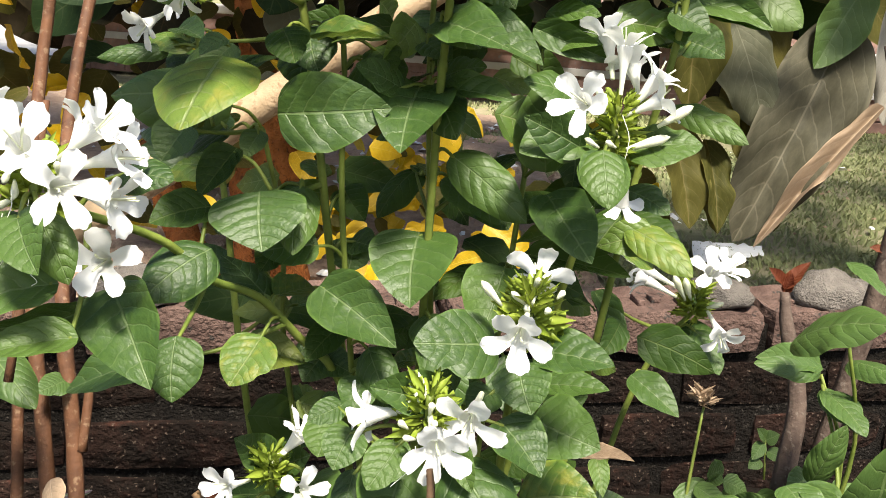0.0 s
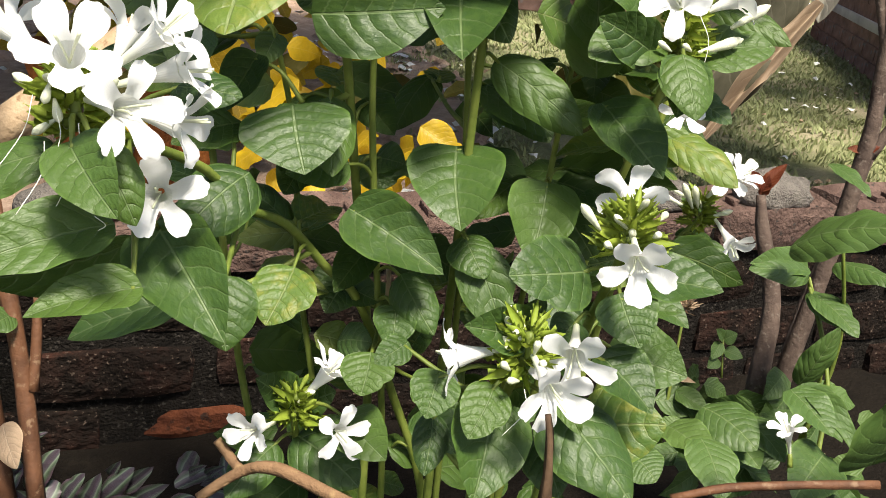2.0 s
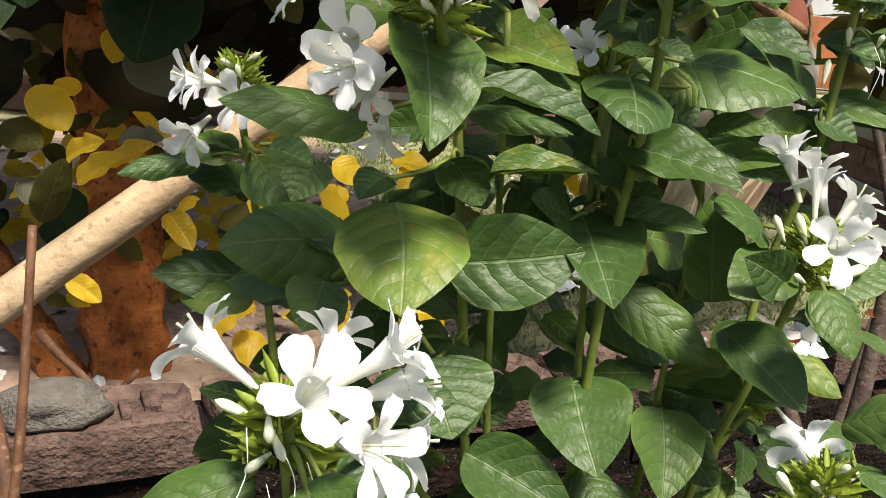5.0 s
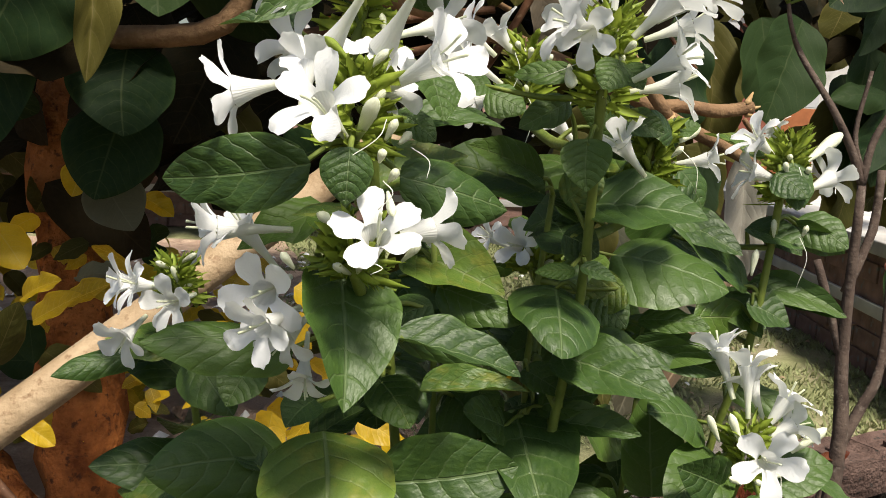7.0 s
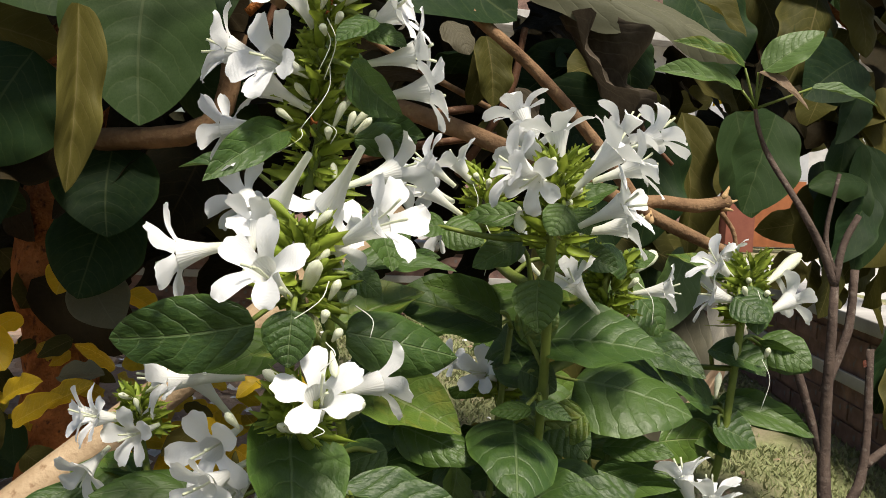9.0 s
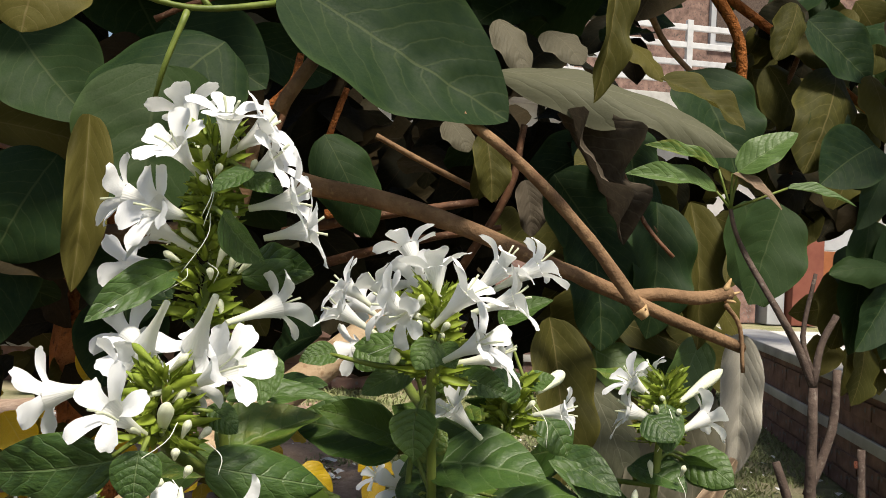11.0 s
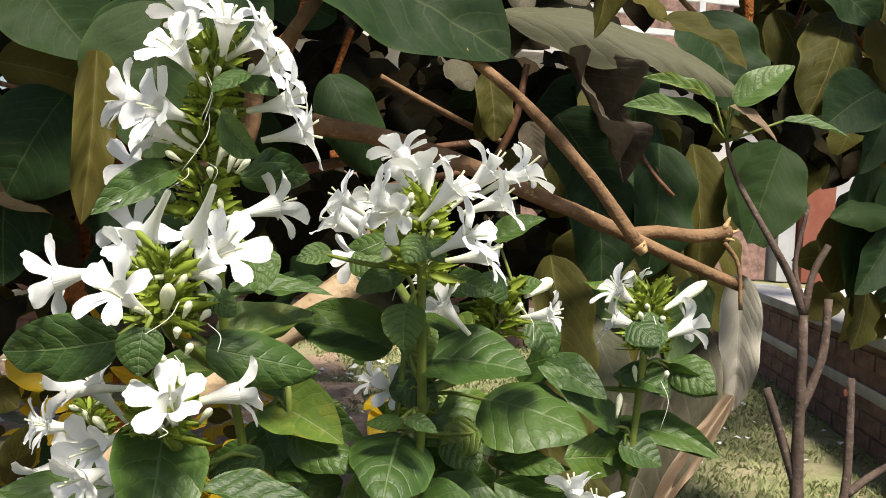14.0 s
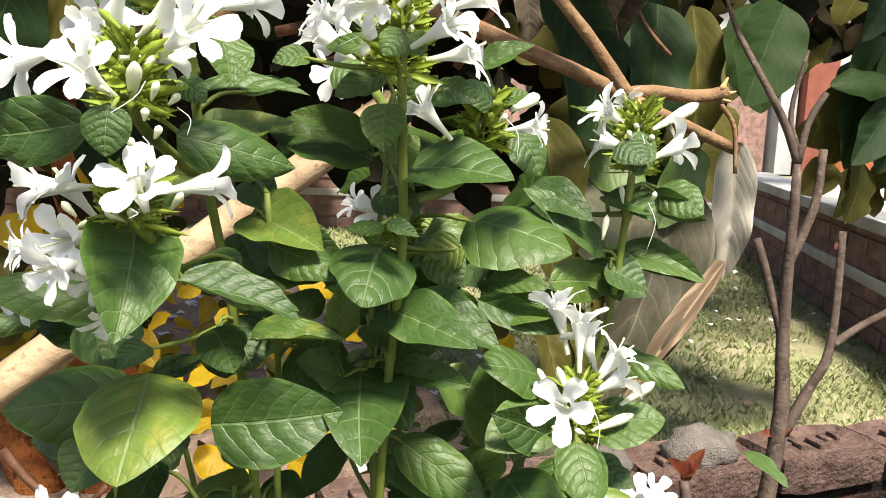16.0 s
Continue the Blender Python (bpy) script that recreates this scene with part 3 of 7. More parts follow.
def flower_head(at, height, side=False):
    """A spike of bright green spiny bracts at the end of a stem; flowers and buds are set on it."""
    p = Vector(at)
    rng = random.Random(int(abs(p.x) * 9000 + abs(p.z) * 7000))
    foot = Vector((0.01 + p.x * 0.42, 0.67 + (p.y - 0.62) * 0.4, SOIL))
    if side:
        foot = min((c for c in CANES if c.z < p.z - 0.05), key=lambda c: (c - p).length)
        pts = [foot, foot.lerp(p, 0.5) + Vector((0, 0.012, -0.015)), p + Vector((0, 0.004, -height * 0.5)), p + Vector((0, 0, height * 0.3))]
    else:
        pts = [foot, foot.lerp(p, 0.38) + Vector((0.02 * math.sin(p.x * 40), 0.03, 0.02)), foot.lerp(p, 0.72) + Vector((-0.012 * math.sin(p.x * 60), 0.025, 0.015)), p + Vector((0, 0.006, -height * 0.5)), p + Vector((0, 0, height * 0.3))]
    if p.x < -0.18 and p.z < 0.6:
        pts = [Vector((0.02, 0.68, SOIL)), Vector((0.0, 0.67, 0.2)), Vector((-0.06, 0.64, 0.3766)), Vector((-0.11, 0.6, 0.4463)), Vector((-0.1499, 0.53, 0.5)), p + Vector((0, 0, -height * 0.4)), p + Vector((0, 0, height * 0.3))]
    cane(pts)
    bm = bmesh.new()
    count = int(30 + height * 650)
    for k in range(count):
        u = k / count
        a = k * 2.39996
        out = Vector((math.cos(a), math.sin(a), 0))
        lift = 0.05 + 1.0 * u * u + rng.uniform(-0.35, 0.35)
        c = Vector((0, 0.004 * (1 - u), (u - 0.62) * height)) + out * 0.004
        bract_bm(bm, c, out + Vector((0, 0, lift)), rng.uniform(0.012, 0.023) * (1.05 - 0.3 * u), rng.uniform(0.0017, 0.0036), rng)
    head = part("flower_head", bm, M_BRACT, shrub, "spiky bright green bract cluster")
    put(head, Matrix.Translation(p))
    head["at"] = list(p)
    # swelling green calyces
    for k in range(int(5 + height * 90)):
        a, u = rng.uniform(0, 6.28), rng.uniform(-0.6, 0.35)
        out = Vector((math.cos(a), math.sin(a), rng.uniform(0.4, 1.2))).normalized()
        c = p + Vector((0, 0, u * height))
        bud(head, c + out * 0.004, c + out * rng.uniform(0.012, 0.019), M_BRACT if rng.random() < 0.6 else M_BUD)
    return head


def petal_flower(seed, spread=1.0):
    """A trumpet flower along z: narrow tube, widening throat, five rounded lobes bending outwards; tube 30 mm."""
    rng = random.Random(seed)
    bm = bmesh.new()
    uvl = bm.loops.layers.uv.new("UVMap")
    prof = [(0.0, 0.0013), (0.25, 0.0016), (0.45, 0.0022), (0.62, 0.0032), (0.76, 0.0043), (0.88, 0.0055)]
    tube, sides = 0.030, 15
    rings = []

    def face(vs):
        f = bm.faces.new([v for v, _ in vs])
        for loop, (_, uv) in zip(f.loops, vs):
            loop[uvl].uv = uv

    for u, r in prof:
        rings.append([(bm.verts.new((r * math.cos(2 * math.pi * k / sides), r * math.sin(2 * math.pi * k / sides), u * tube)), (k / sides, u * 0.4)) for k in range(sides)])
    for a, b in zip(rings, rings[1:]):
        for k in range(sides):
            face((a[k], a[(k + 1) % sides], b[(k + 1) % sides], b[k]))
    for lobe in range(5):
        ca = 2 * math.pi * (lobe * 3 + 1) / sides
        ln = rng.uniform(0.0136, 0.0160)
        wd = rng.uniform(0.0046, 0.0058)
        th0, th1 = radians(rng.uniform(30, 44)), radians(rng.uniform(72, 128) * spread)
        swing, roll = rng.uniform(-0.16, 0.16), rng.uniform(-0.9, 0.9)
        r, z = prof[-1][1] * math.cos(math.pi / 5) * 1.12, prof[-1][0] * tube
        grid = []
        n = 9
        for i in range(n):
            u = i / (n - 1)
            th = th0 + (th1 - th0) * (u ** 1.2)
            if i:
                r += math.sin(th) * ln / (n - 1)
                z += math.cos(th) * ln / (n - 1)
            w = wd * (0.62, 0.64, 0.70, 0.82, 0.95, 1.0, 0.98, 0.82, 0.42)[i]
            ang = ca + swing * u * u
            out, sid = Vector((math.cos(ang), math.sin(ang), 0)), Vector((-math.sin(ang), math.cos(ang), 0))
            nrm = out * -math.cos(th) + Vector((0, 0, math.sin(th)))
            row = []
            for j in range(5):
                c = j / 2 - 1
                cup = 0.0016 * c * c * (1 - 0.9 * u) + roll * 0.0016 * c * u + 0.0006 * math.sin(8 * u + 2.5 * c + lobe * 2) * u
                p = out * r + Vector((0, 0, z)) + sid * (c * w) + nrm * cup
                if i == n - 1:
                    p -= (out * math.sin(th) + Vector((0, 0, math.cos(th)))) * (0.0012 * c * c)
                row.append((bm.verts.new(p), (0.5 + 0.5 * c, 0.38 + 0.62 * u)))
            grid.append(row)
        for i in range(n - 1):
            for j in range(4):
                face((grid[i][j], grid[i][j + 1], grid[i + 1][j + 1], grid[i + 1][j]))
    for k in range(2):
        a = k * 2.6 + rng.uniform(0, 3)
        tube_bm([(0.001, 0, 0.018), (0.002 * math.cos(a), 0.002 * math.sin(a), tube), (0.004 * math.cos(a), 0.004 * math.sin(a), tube + 0.007)], (0.0004, 0.0006), 4, bm)
    bmesh.ops.recalc_face_normals(bm, faces=bm.faces[:])
    me = bpy.data.meshes.new("flower")
    for f in bm.faces:
        f.smooth = True
    bm.to_mesh(me)
    bm.free()
    me.materials.append(M_PETAL)
    return me


FLOWERS = [petal_flower(40 + i, (0.85, 1.0, 1.12, 0.92, 1.05, 0.78)[i]) for i in range(6)]


def bud_mesh(seed):
    bm = bmesh.new()
    prof = [(0.0, 0.05), (0.2, 0.085), (0.45, 0.13), (0.65, 0.16), (0.8, 0.15), (0.92, 0.09), (1.0, 0.01)]
    rings = [[bm.verts.new((r * math.cos(k * math.pi / 4) * (1 + 0.08 * math.sin(3 * k + seed)), r * math.sin(k * math.pi / 4), u)) for k in range(8)] for u, r in prof]
    for a, b in zip(rings, rings[1:]):
        for k in range(8):
            bm.faces.new((a[k], a[(k + 1) % 8], b[(k + 1) % 8], b[k]))
    bm.faces.new(rings[0][::-1])
    bm.faces.new(rings[-1])
    me = bpy.data.meshes.new("bud")
    for f in bm.faces:
        f.smooth = True
    bm.to_mesh(me)
    bm.free()
    return me


BUDS = {m: with_material(bud_mesh(1), m) for m in (M_BUD, M_BRACT)}


def aim(base, tip, scale, spin=0.0):
    d = Vector(tip) - Vector(base)
    return Matrix.Translation(base) @ d.to_track_quat("Z", "Y").to_matrix().to_4x4() @ Matrix.Rotation(spin, 4, "Z") @ Matrix.Diagonal((*scale, 1))


def on_head(head, ob, m):
    ob.matrix_basis = Matrix.Translation(-Vector(head["at"])) @ m
    return ob


def flower(head, base, mouth, size=1.0):
    b, m = Vector(base), Vector(mouth)
    d = m - b
    rng = random.Random(int(abs(m.x * 31000) + abs(m.z * 17000)))
    d = d.normalized()
    length = min(max((m - b).length, 0.026), 0.042)
    root = m - d * length
    s = size * rng.uniform(1.04, 1.2)
    ob = mesh_part("flower", FLOWERS[rng.randrange(6)], None, head)
    return on_head(head, ob, aim(root, m, (s, s, length / 0.030), rng.uniform(0, 6.28)))


def bud(head, base, tip, material=None):
    length = (Vector(tip) - Vector(base)).length
    w = 0.027 if length > 0.03 else min(max(length, 0.014) * 0.85, 0.021)
    ob = mesh_part("bud", BUDS[material or M_BUD], None, head)
    return on_head(head, ob, aim(base, tip, (w, w, length)))


def style_thread(head, top, bottom):
    t, b = Vector(top), Vector(bottom)
    bm = tube_bm([t, t.lerp(b, 0.4) + Vector((0.004, -0.003, 0)), b], (0.00024, 0.0002), 4)
    return on_head(head, part("style_thread", bm, M_STYLE, head), Matrix())


head = flower_head((-0.1957, 0.4550, 0.5523), 0.030)
flower(head, (-0.1944, 0.4494, 0.5567), (-0.1884, 0.4229, 0.5772))
flower(head, (-0.1880, 0.4457, 0.5534), (-0.1665, 0.4195, 0.5564))
flower(head, (-0.1813, 0.4511, 0.5503), (-0.1488, 0.4424, 0.5457))
flower(head, (-0.1811, 0.4513, 0.5637), (-0.1547, 0.4448, 0.5842))
flower(head, (-0.1800, 0.4532, 0.5575), (-0.1480, 0.4495, 0.5683))
flower(head, (-0.1645, 0.4770, 0.5060), (-0.1619, 0.4500, 0.5123))
flower(head, (-0.2029, 0.4606, 0.5611), (-0.2254, 0.4741, 0.5777))
flower(head, (-0.1804, 0.4616, 0.5643), (-0.1745, 0.4724, 0.5793), 0.85)
bud(head, (-0.2041, 0.4536, 0.5535), (-0.2188, 0.4583, 0.5595))
bud(head, (-0.1996, 0.4433, 0.5537), (-0.1963, 0.4350, 0.5463))
bud(head, (-0.1998, 0.4445, 0.5451), (-0.2089, 0.4427, 0.5389))
bud(head, (-0.1772, 0.4404, 0.5581), (-0.1749, 0.4338, 0.5660))
bud(head, (-0.2012, 0.4439, 0.5595), (-0.2015, 0.4349, 0.5535))
style_thread(head, (-0.1975, 0.4354, 0.5522), (-0.1976, 0.4135, 0.5301))
style_thread(head, (-0.1887, 0.4328, 0.5469), (-0.1928, 0.4086, 0.5215))
style_thread(head, (-0.2020, 0.4339, 0.5389), (-0.2082, 0.4114, 0.5164))
style_thread(head, (-0.2083, 0.4462, 0.5540), (-0.2208, 0.4187, 0.5252))
style_thread(head, (-0.1796, 0.4097, 0.5176), (-0.1777, 0.4053, 0.5136))
head = flower_head((0.0593, 0.4782, 0.4956), 0.028)
flower(head, (0.0562, 0.4657, 0.4941), (0.0491, 0.4367, 0.4908))
flower(head, (0.0591, 0.4775, 0.4953), (0.0657, 0.5051, 0.5049))
bud(head, (0.0435, 0.4793, 0.4935), (0.0313, 0.4777, 0.5073))
bud(head, (0.0574, 0.4708, 0.4914), (0.0553, 0.4676, 0.4989))
bud(head, (0.0727, 0.4790, 0.4992), (0.0770, 0.4802, 0.5040))
bud(head, (0.0656, 0.4656, 0.4955), (0.0667, 0.4605, 0.4996))
bud(head, (0.0469, 0.4681, 0.4885), (0.0419, 0.4652, 0.4924))
head = flower_head((0.0076, 0.4542, 0.4422), 0.025)
flower(head, (0.0005, 0.4555, 0.4402), (-0.0279, 0.4609, 0.4321))
flower(head, (0.0086, 0.4467, 0.4409), (0.0123, 0.4174, 0.4356))
flower(head, (0.0364, 0.4719, 0.4445), (0.0279, 0.4437, 0.4389))
bud(head, (0.0024, 0.4496, 0.4475), (-0.0020, 0.4667, 0.4524))
bud(head, (0.0159, 0.4488, 0.4456), (0.0170, 0.4602, 0.4482))
bud(head, (-0.0025, 0.4438, 0.4344), (-0.0078, 0.4414, 0.4401))
bud(head, (0.0016, 0.4406, 0.4305), (-0.0051, 0.4372, 0.4328))
bud(head, (0.0081, 0.4440, 0.4431), (0.0090, 0.4422, 0.4514))
bud(head, (0.0114, 0.4384, 0.4381), (0.0105, 0.4360, 0.4441))
style_thread(head, (0.0018, 0.4306, 0.4319), (-0.0095, 0.4177, 0.4153))
head = flower_head((-0.1007, 0.6039, 0.3168), 0.024)
flower(head, (-0.1135, 0.5965, 0.3091), (-0.1290, 0.5734, 0.3155))
flower(head, (-0.0844, 0.5919, 0.3103), (-0.0712, 0.5654, 0.3206))
flower(head, (-0.0983, 0.6040, 0.3197), (-0.0769, 0.6047, 0.3460))
head = flower_head((0.1158, 0.5903, 0.5817), 0.038)
flower(head, (0.0964, 0.5543, 0.5926), (0.0809, 0.5254, 0.6013))
flower(head, (0.1190, 0.5901, 0.5860), (0.1394, 0.5890, 0.6132))
flower(head, (0.1123, 0.6043, 0.6071), (0.1082, 0.6206, 0.6366))
flower(head, (0.1165, 0.5945, 0.5985), (0.1178, 0.6027, 0.6315))
flower(head, (0.1231, 0.5860, 0.5890), (0.1417, 0.5843, 0.5990))
flower(head, (0.1258, 0.5895, 0.5359), (0.1261, 0.5953, 0.5271), 0.8)
flower(head, (0.1288, 0.5990, 0.5985), (0.1239, 0.6090, 0.6185))
bud(head, (0.1211, 0.5798, 0.5671), (0.1481, 0.5818, 0.5762))
bud(head, (0.1128, 0.5701, 0.5690), (0.1052, 0.5653, 0.5734))
bud(head, (0.1035, 0.5760, 0.5673), (0.0937, 0.5737, 0.5730))
bud(head, (0.0977, 0.5923, 0.5865), (0.0904, 0.5951, 0.6017))
bud(head, (0.1071, 0.5854, 0.5873), (0.1001, 0.5885, 0.6045))
bud(head, (0.1396, 0.5832, 0.5816), (0.1594, 0.5801, 0.5965))
style_thread(head, (0.1148, 0.5715, 0.5887), (0.1150, 0.5578, 0.5553))
style_thread(head, (0.1095, 0.5659, 0.5614), (0.0986, 0.5502, 0.5349))
head = flower_head((0.2443, 0.7928, 0.4022), 0.030)
flower(head, (0.2429, 0.7823, 0.4156), (0.244, 0.756, 0.4416))
flower(head, (0.2282, 0.796, 0.4022), (0.1986, 0.8075, 0.4151))
flower(head, (0.23, 0.7975, 0.4098), (0.1921, 0.8086, 0.4275))
flower(head, (0.2526, 0.7798, 0.3963), (0.2596, 0.7495, 0.382))
flower(head, (0.2479, 0.7839, 0.418), (0.2589, 0.7595, 0.444))
bud(head, (0.2384, 0.787, 0.4033), (0.2289, 0.7816, 0.4252))
bud(head, (0.2335, 0.787, 0.403), (0.219, 0.7823, 0.4268))
bud(head, (0.2513, 0.7847, 0.3971), (0.2644, 0.7748, 0.4066))
head = flower_head((-0.1170, 0.5850, 0.8680), 0.055)
flower(head, (-0.1229, 0.5822, 0.8656), (-0.1372, 0.5665, 0.8824), 1.14)
flower(head, (-0.1271, 0.5910, 0.8855), (-0.1328, 0.5980, 0.9042), 1.14)
flower(head, (-0.1119, 0.5777, 0.8793), (-0.1105, 0.5690, 0.8991), 1.14)
flower(head, (-0.1062, 0.5826, 0.8816), (-0.0907, 0.5772, 0.8926), 1.14)
flower(head, (-0.1026, 0.5820, 0.8668), (-0.0843, 0.5720, 0.8777), 1.14)
flower(head, (-0.1247, 0.5808, 0.8446), (-0.1453, 0.5665, 0.8504), 1.15)
flower(head, (-0.1343, 0.5949, 0.8490), (-0.1642, 0.5990, 0.8565), 1.15)
flower(head, (-0.1330, 0.5846, 0.8338), (-0.1465, 0.5873, 0.8406), 1.15)
flower(head, (-0.0975, 0.5771, 0.8519), (-0.0746, 0.5702, 0.8574), 1.14)
flower(head, (-0.0893, 0.5837, 0.8375), (-0.0657, 0.5808, 0.8432), 1.14)
bud(head, (-0.1216, 0.5736, 0.8739), (-0.1201, 0.5671, 0.8813))
bud(head, (-0.1307, 0.5795, 0.8797), (-0.1338, 0.5780, 0.8852))
bud(head, (-0.0990, 0.5772, 0.8697), (-0.0964, 0.5745, 0.8762))
bud(head, (-0.1155, 0.5704, 0.8668), (-0.1135, 0.5658, 0.8724))
bud(head, (-0.1196, 0.5713, 0.8622), (-0.1224, 0.5657, 0.8660))
style_thread(head, (-0.1198, 0.5672, 0.8692), (-0.1204, 0.5656, 0.8417))
style_thread(head, (-0.1174, 0.5690, 0.8482), (-0.1301, 0.5699, 0.8187))
style_thread(head, (-0.1062, 0.5806, 0.8814), (-0.1168, 0.5683, 0.8927))
style_thread(head, (-0.0832, 0.5781, 0.8603), (-0.0956, 0.5764, 0.8728))
head = flower_head((-0.1200, 0.5900, 0.8290), 0.058, True)
bud(head, (-0.1134, 0.5765, 0.8215), (-0.1096, 0.5715, 0.8335))
bud(head, (-0.1075, 0.5753, 0.8189), (-0.1046, 0.5725, 0.8294))
bud(head, (-0.1048, 0.5808, 0.8218), (-0.0965, 0.5769, 0.8312))
bud(head, (-0.1032, 0.5785, 0.8189), (-0.0963, 0.5729, 0.8268))
bud(head, (-0.1095, 0.5838, 0.8275), (-0.1041, 0.5825, 0.8382))
bud(head, (-0.1311, 0.5842, 0.8235), (-0.1396, 0.5798, 0.8285))
bud(head, (-0.1160, 0.5750, 0.8156), (-0.1167, 0.5710, 0.8215))
bud(head, (-0.1100, 0.5817, 0.8394), (-0.1048, 0.5805, 0.8531))
flower(head, (-0.1382, 0.6061, 0.8228), (-0.1618, 0.6212, 0.8198))
flower(head, (-0.1077, 0.5709, 0.7946), (-0.0792, 0.5857, 0.8038))
bud(head, (-0.1098, 0.5854, 0.7953), (-0.1113, 0.5864, 0.8056))
style_thread(head, (-0.1204, 0.5764, 0.8678), (-0.1219, 0.5731, 0.8460))
style_thread(head, (-0.1278, 0.5808, 0.8205), (-0.1386, 0.5803, 0.8084))
style_thread(head, (-0.1179, 0.5769, 0.8238), (-0.1147, 0.5755, 0.8138))
head = flower_head((-0.1335, 0.5220, 0.7650), 0.034, True)
flower(head, (-0.1389, 0.5155, 0.7507), (-0.1531, 0.4969, 0.7648))
flower(head, (-0.1619, 0.5223, 0.7700), (-0.1834, 0.5292, 0.7650))
flower(head, (-0.1375, 0.5525, 0.7765), (-0.1553, 0.5742, 0.7883))
flower(head, (-0.1327, 0.5187, 0.8075), (-0.1454, 0.5385, 0.7809))
flower(head, (-0.1124, 0.5145, 0.8110), (-0.1220, 0.5397, 0.7832))
flower(head, (-0.1260, 0.5275, 0.7670), (-0.1036, 0.4995, 0.7840))
flower(head, (-0.1254, 0.5247, 0.7698), (-0.1169, 0.5311, 0.7711), 0.8)
flower(head, (-0.1533, 0.5307, 0.7685), (-0.1506, 0.5371, 0.7801), 0.85)
bud(head, (-0.1329, 0.5215, 0.7497), (-0.1299, 0.5034, 0.7666))
bud(head, (-0.1408, 0.5104, 0.7525), (-0.1462, 0.5057, 0.7565))
bud(head, (-0.1239, 0.5107, 0.7503), (-0.1207, 0.5065, 0.7589))
bud(head, (-0.1169, 0.5172, 0.7486), (-0.1120, 0.5165, 0.7539))
bud(head, (-0.1222, 0.5091, 0.7340), (-0.1196, 0.5049, 0.7397))
bud(head, (-0.1319, 0.5109, 0.7285), (-0.1324, 0.5073, 0.7341))
bud(head, (-0.1264, 0.5085, 0.7416), (-0.1258, 0.5047, 0.7471))
style_thread(head, (-0.1255, 0.5034, 0.7585), (-0.1473, 0.4986, 0.7393))
style_thread(head, (-0.1129, 0.5122, 0.7479), (-0.1081, 0.5042, 0.7362))
head = flower_head((-0.1320, 0.5160, 0.7070), 0.021, True)
flower(head, (-0.1264, 0.5101, 0.7034), (-0.1287, 0.4967, 0.7165))
flower(head, (-0.1238, 0.5188, 0.7086), (-0.0959, 0.5285, 0.7138))
flower(head, (-0.1494, 0.5790, 0.7045), (-0.1879, 0.5801, 0.7043), 1.05)
flower(head, (-0.1548, 0.5886, 0.6845), (-0.1739, 0.5846, 0.7072))
flower(head, (-0.1522, 0.5621, 0.6858), (-0.1673, 0.5364, 0.6828))
flower(head, (-0.1502, 0.5430, 0.6763), (-0.1700, 0.5232, 0.6718), 0.85)
flower(head, (-0.1441, 0.5591, 0.6683), (-0.1567, 0.5472, 0.6598), 0.75)
flower(head, (-0.1444, 0.5574, 0.6536), (-0.1473, 0.5462, 0.6407), 0.70)
bud(head, (-0.1372, 0.5115, 0.7148), (-0.1473, 0.5256, 0.7191))
bud(head, (-0.1564, 0.5186, 0.6974), (-0.1622, 0.5162, 0.7044))
bud(head, (-0.1152, 0.5080, 0.7028), (-0.1097, 0.5012, 0.7113))
bud(head, (-0.1231, 0.5055, 0.7307), (-0.1227, 0.4966, 0.7221))
style_thread(head, (-0.1314, 0.4932, 0.7050), (-0.1315, 0.4908, 0.7006))
style_thread(head, (-0.1264, 0.5004, 0.7352), (-0.1283, 0.4980, 0.7243))
head = flower_head((-0.1988, 0.7576, 0.6476), 0.024)
flower(head, (-0.2121, 0.7569, 0.6435), (-0.2336, 0.7510, 0.6449))
flower(head, (-0.1916, 0.7477, 0.6364), (-0.2026, 0.7341, 0.6352))
flower(head, (-0.2185, 0.7600, 0.6191), (-0.2310, 0.7457, 0.6088))
bud(head, (-0.1969, 0.7483, 0.6453), (-0.2012, 0.7468, 0.6564))
flower(head, (-0.2071, 0.7468, 0.6432), (-0.2260, 0.7389, 0.6470))
head = flower_head((-0.0030, 0.5670, 0.7970), 0.046)
flower(head, (-0.0057, 0.5940, 0.8198), (-0.0132, 0.6037, 0.8387))
flower(head, (-0.0020, 0.5786, 0.8078), (-0.0105, 0.5956, 0.8195))
flower(head, (-0.0139, 0.5615, 0.8011), (-0.0313, 0.5596, 0.8084))
flower(head, (-0.0118, 0.5240, 0.8012), (0.0028, 0.5179, 0.8179))
flower(head, (-0.0021, 0.5384, 0.7829), (0.0131, 0.5251, 0.7939))
flower(head, (0.0088, 0.5771, 0.8023), (0.0366, 0.5771, 0.8298))
flower(head, (0.0259, 0.5782, 0.8124), (0.0568, 0.5769, 0.8300))
flower(head, (0.0173, 0.5732, 0.8027), (0.0405, 0.5648, 0.8122))
flower(head, (-0.0014, 0.5719, 0.8132), (-0.0033, 0.5754, 0.8283))
flower(head, (0.0123, 0.5664, 0.7777), (0.0327, 0.5582, 0.7824))
flower(head, (-0.0161, 0.5581, 0.8054), (-0.0257, 0.5476, 0.8005), 0.85)
flower(head, (0.0173, 0.5753, 0.7448), (0.0078, 0.5739, 0.7539), 0.85)
bud(head, (-0.0198, 0.5766, 0.7879), (-0.0259, 0.5580, 0.7771))
bud(head, (-0.0153, 0.5538, 0.8039), (-0.0146, 0.5481, 0.8130))
bud(head, (-0.0136, 0.5527, 0.7939), (-0.0159, 0.5495, 0.8001))
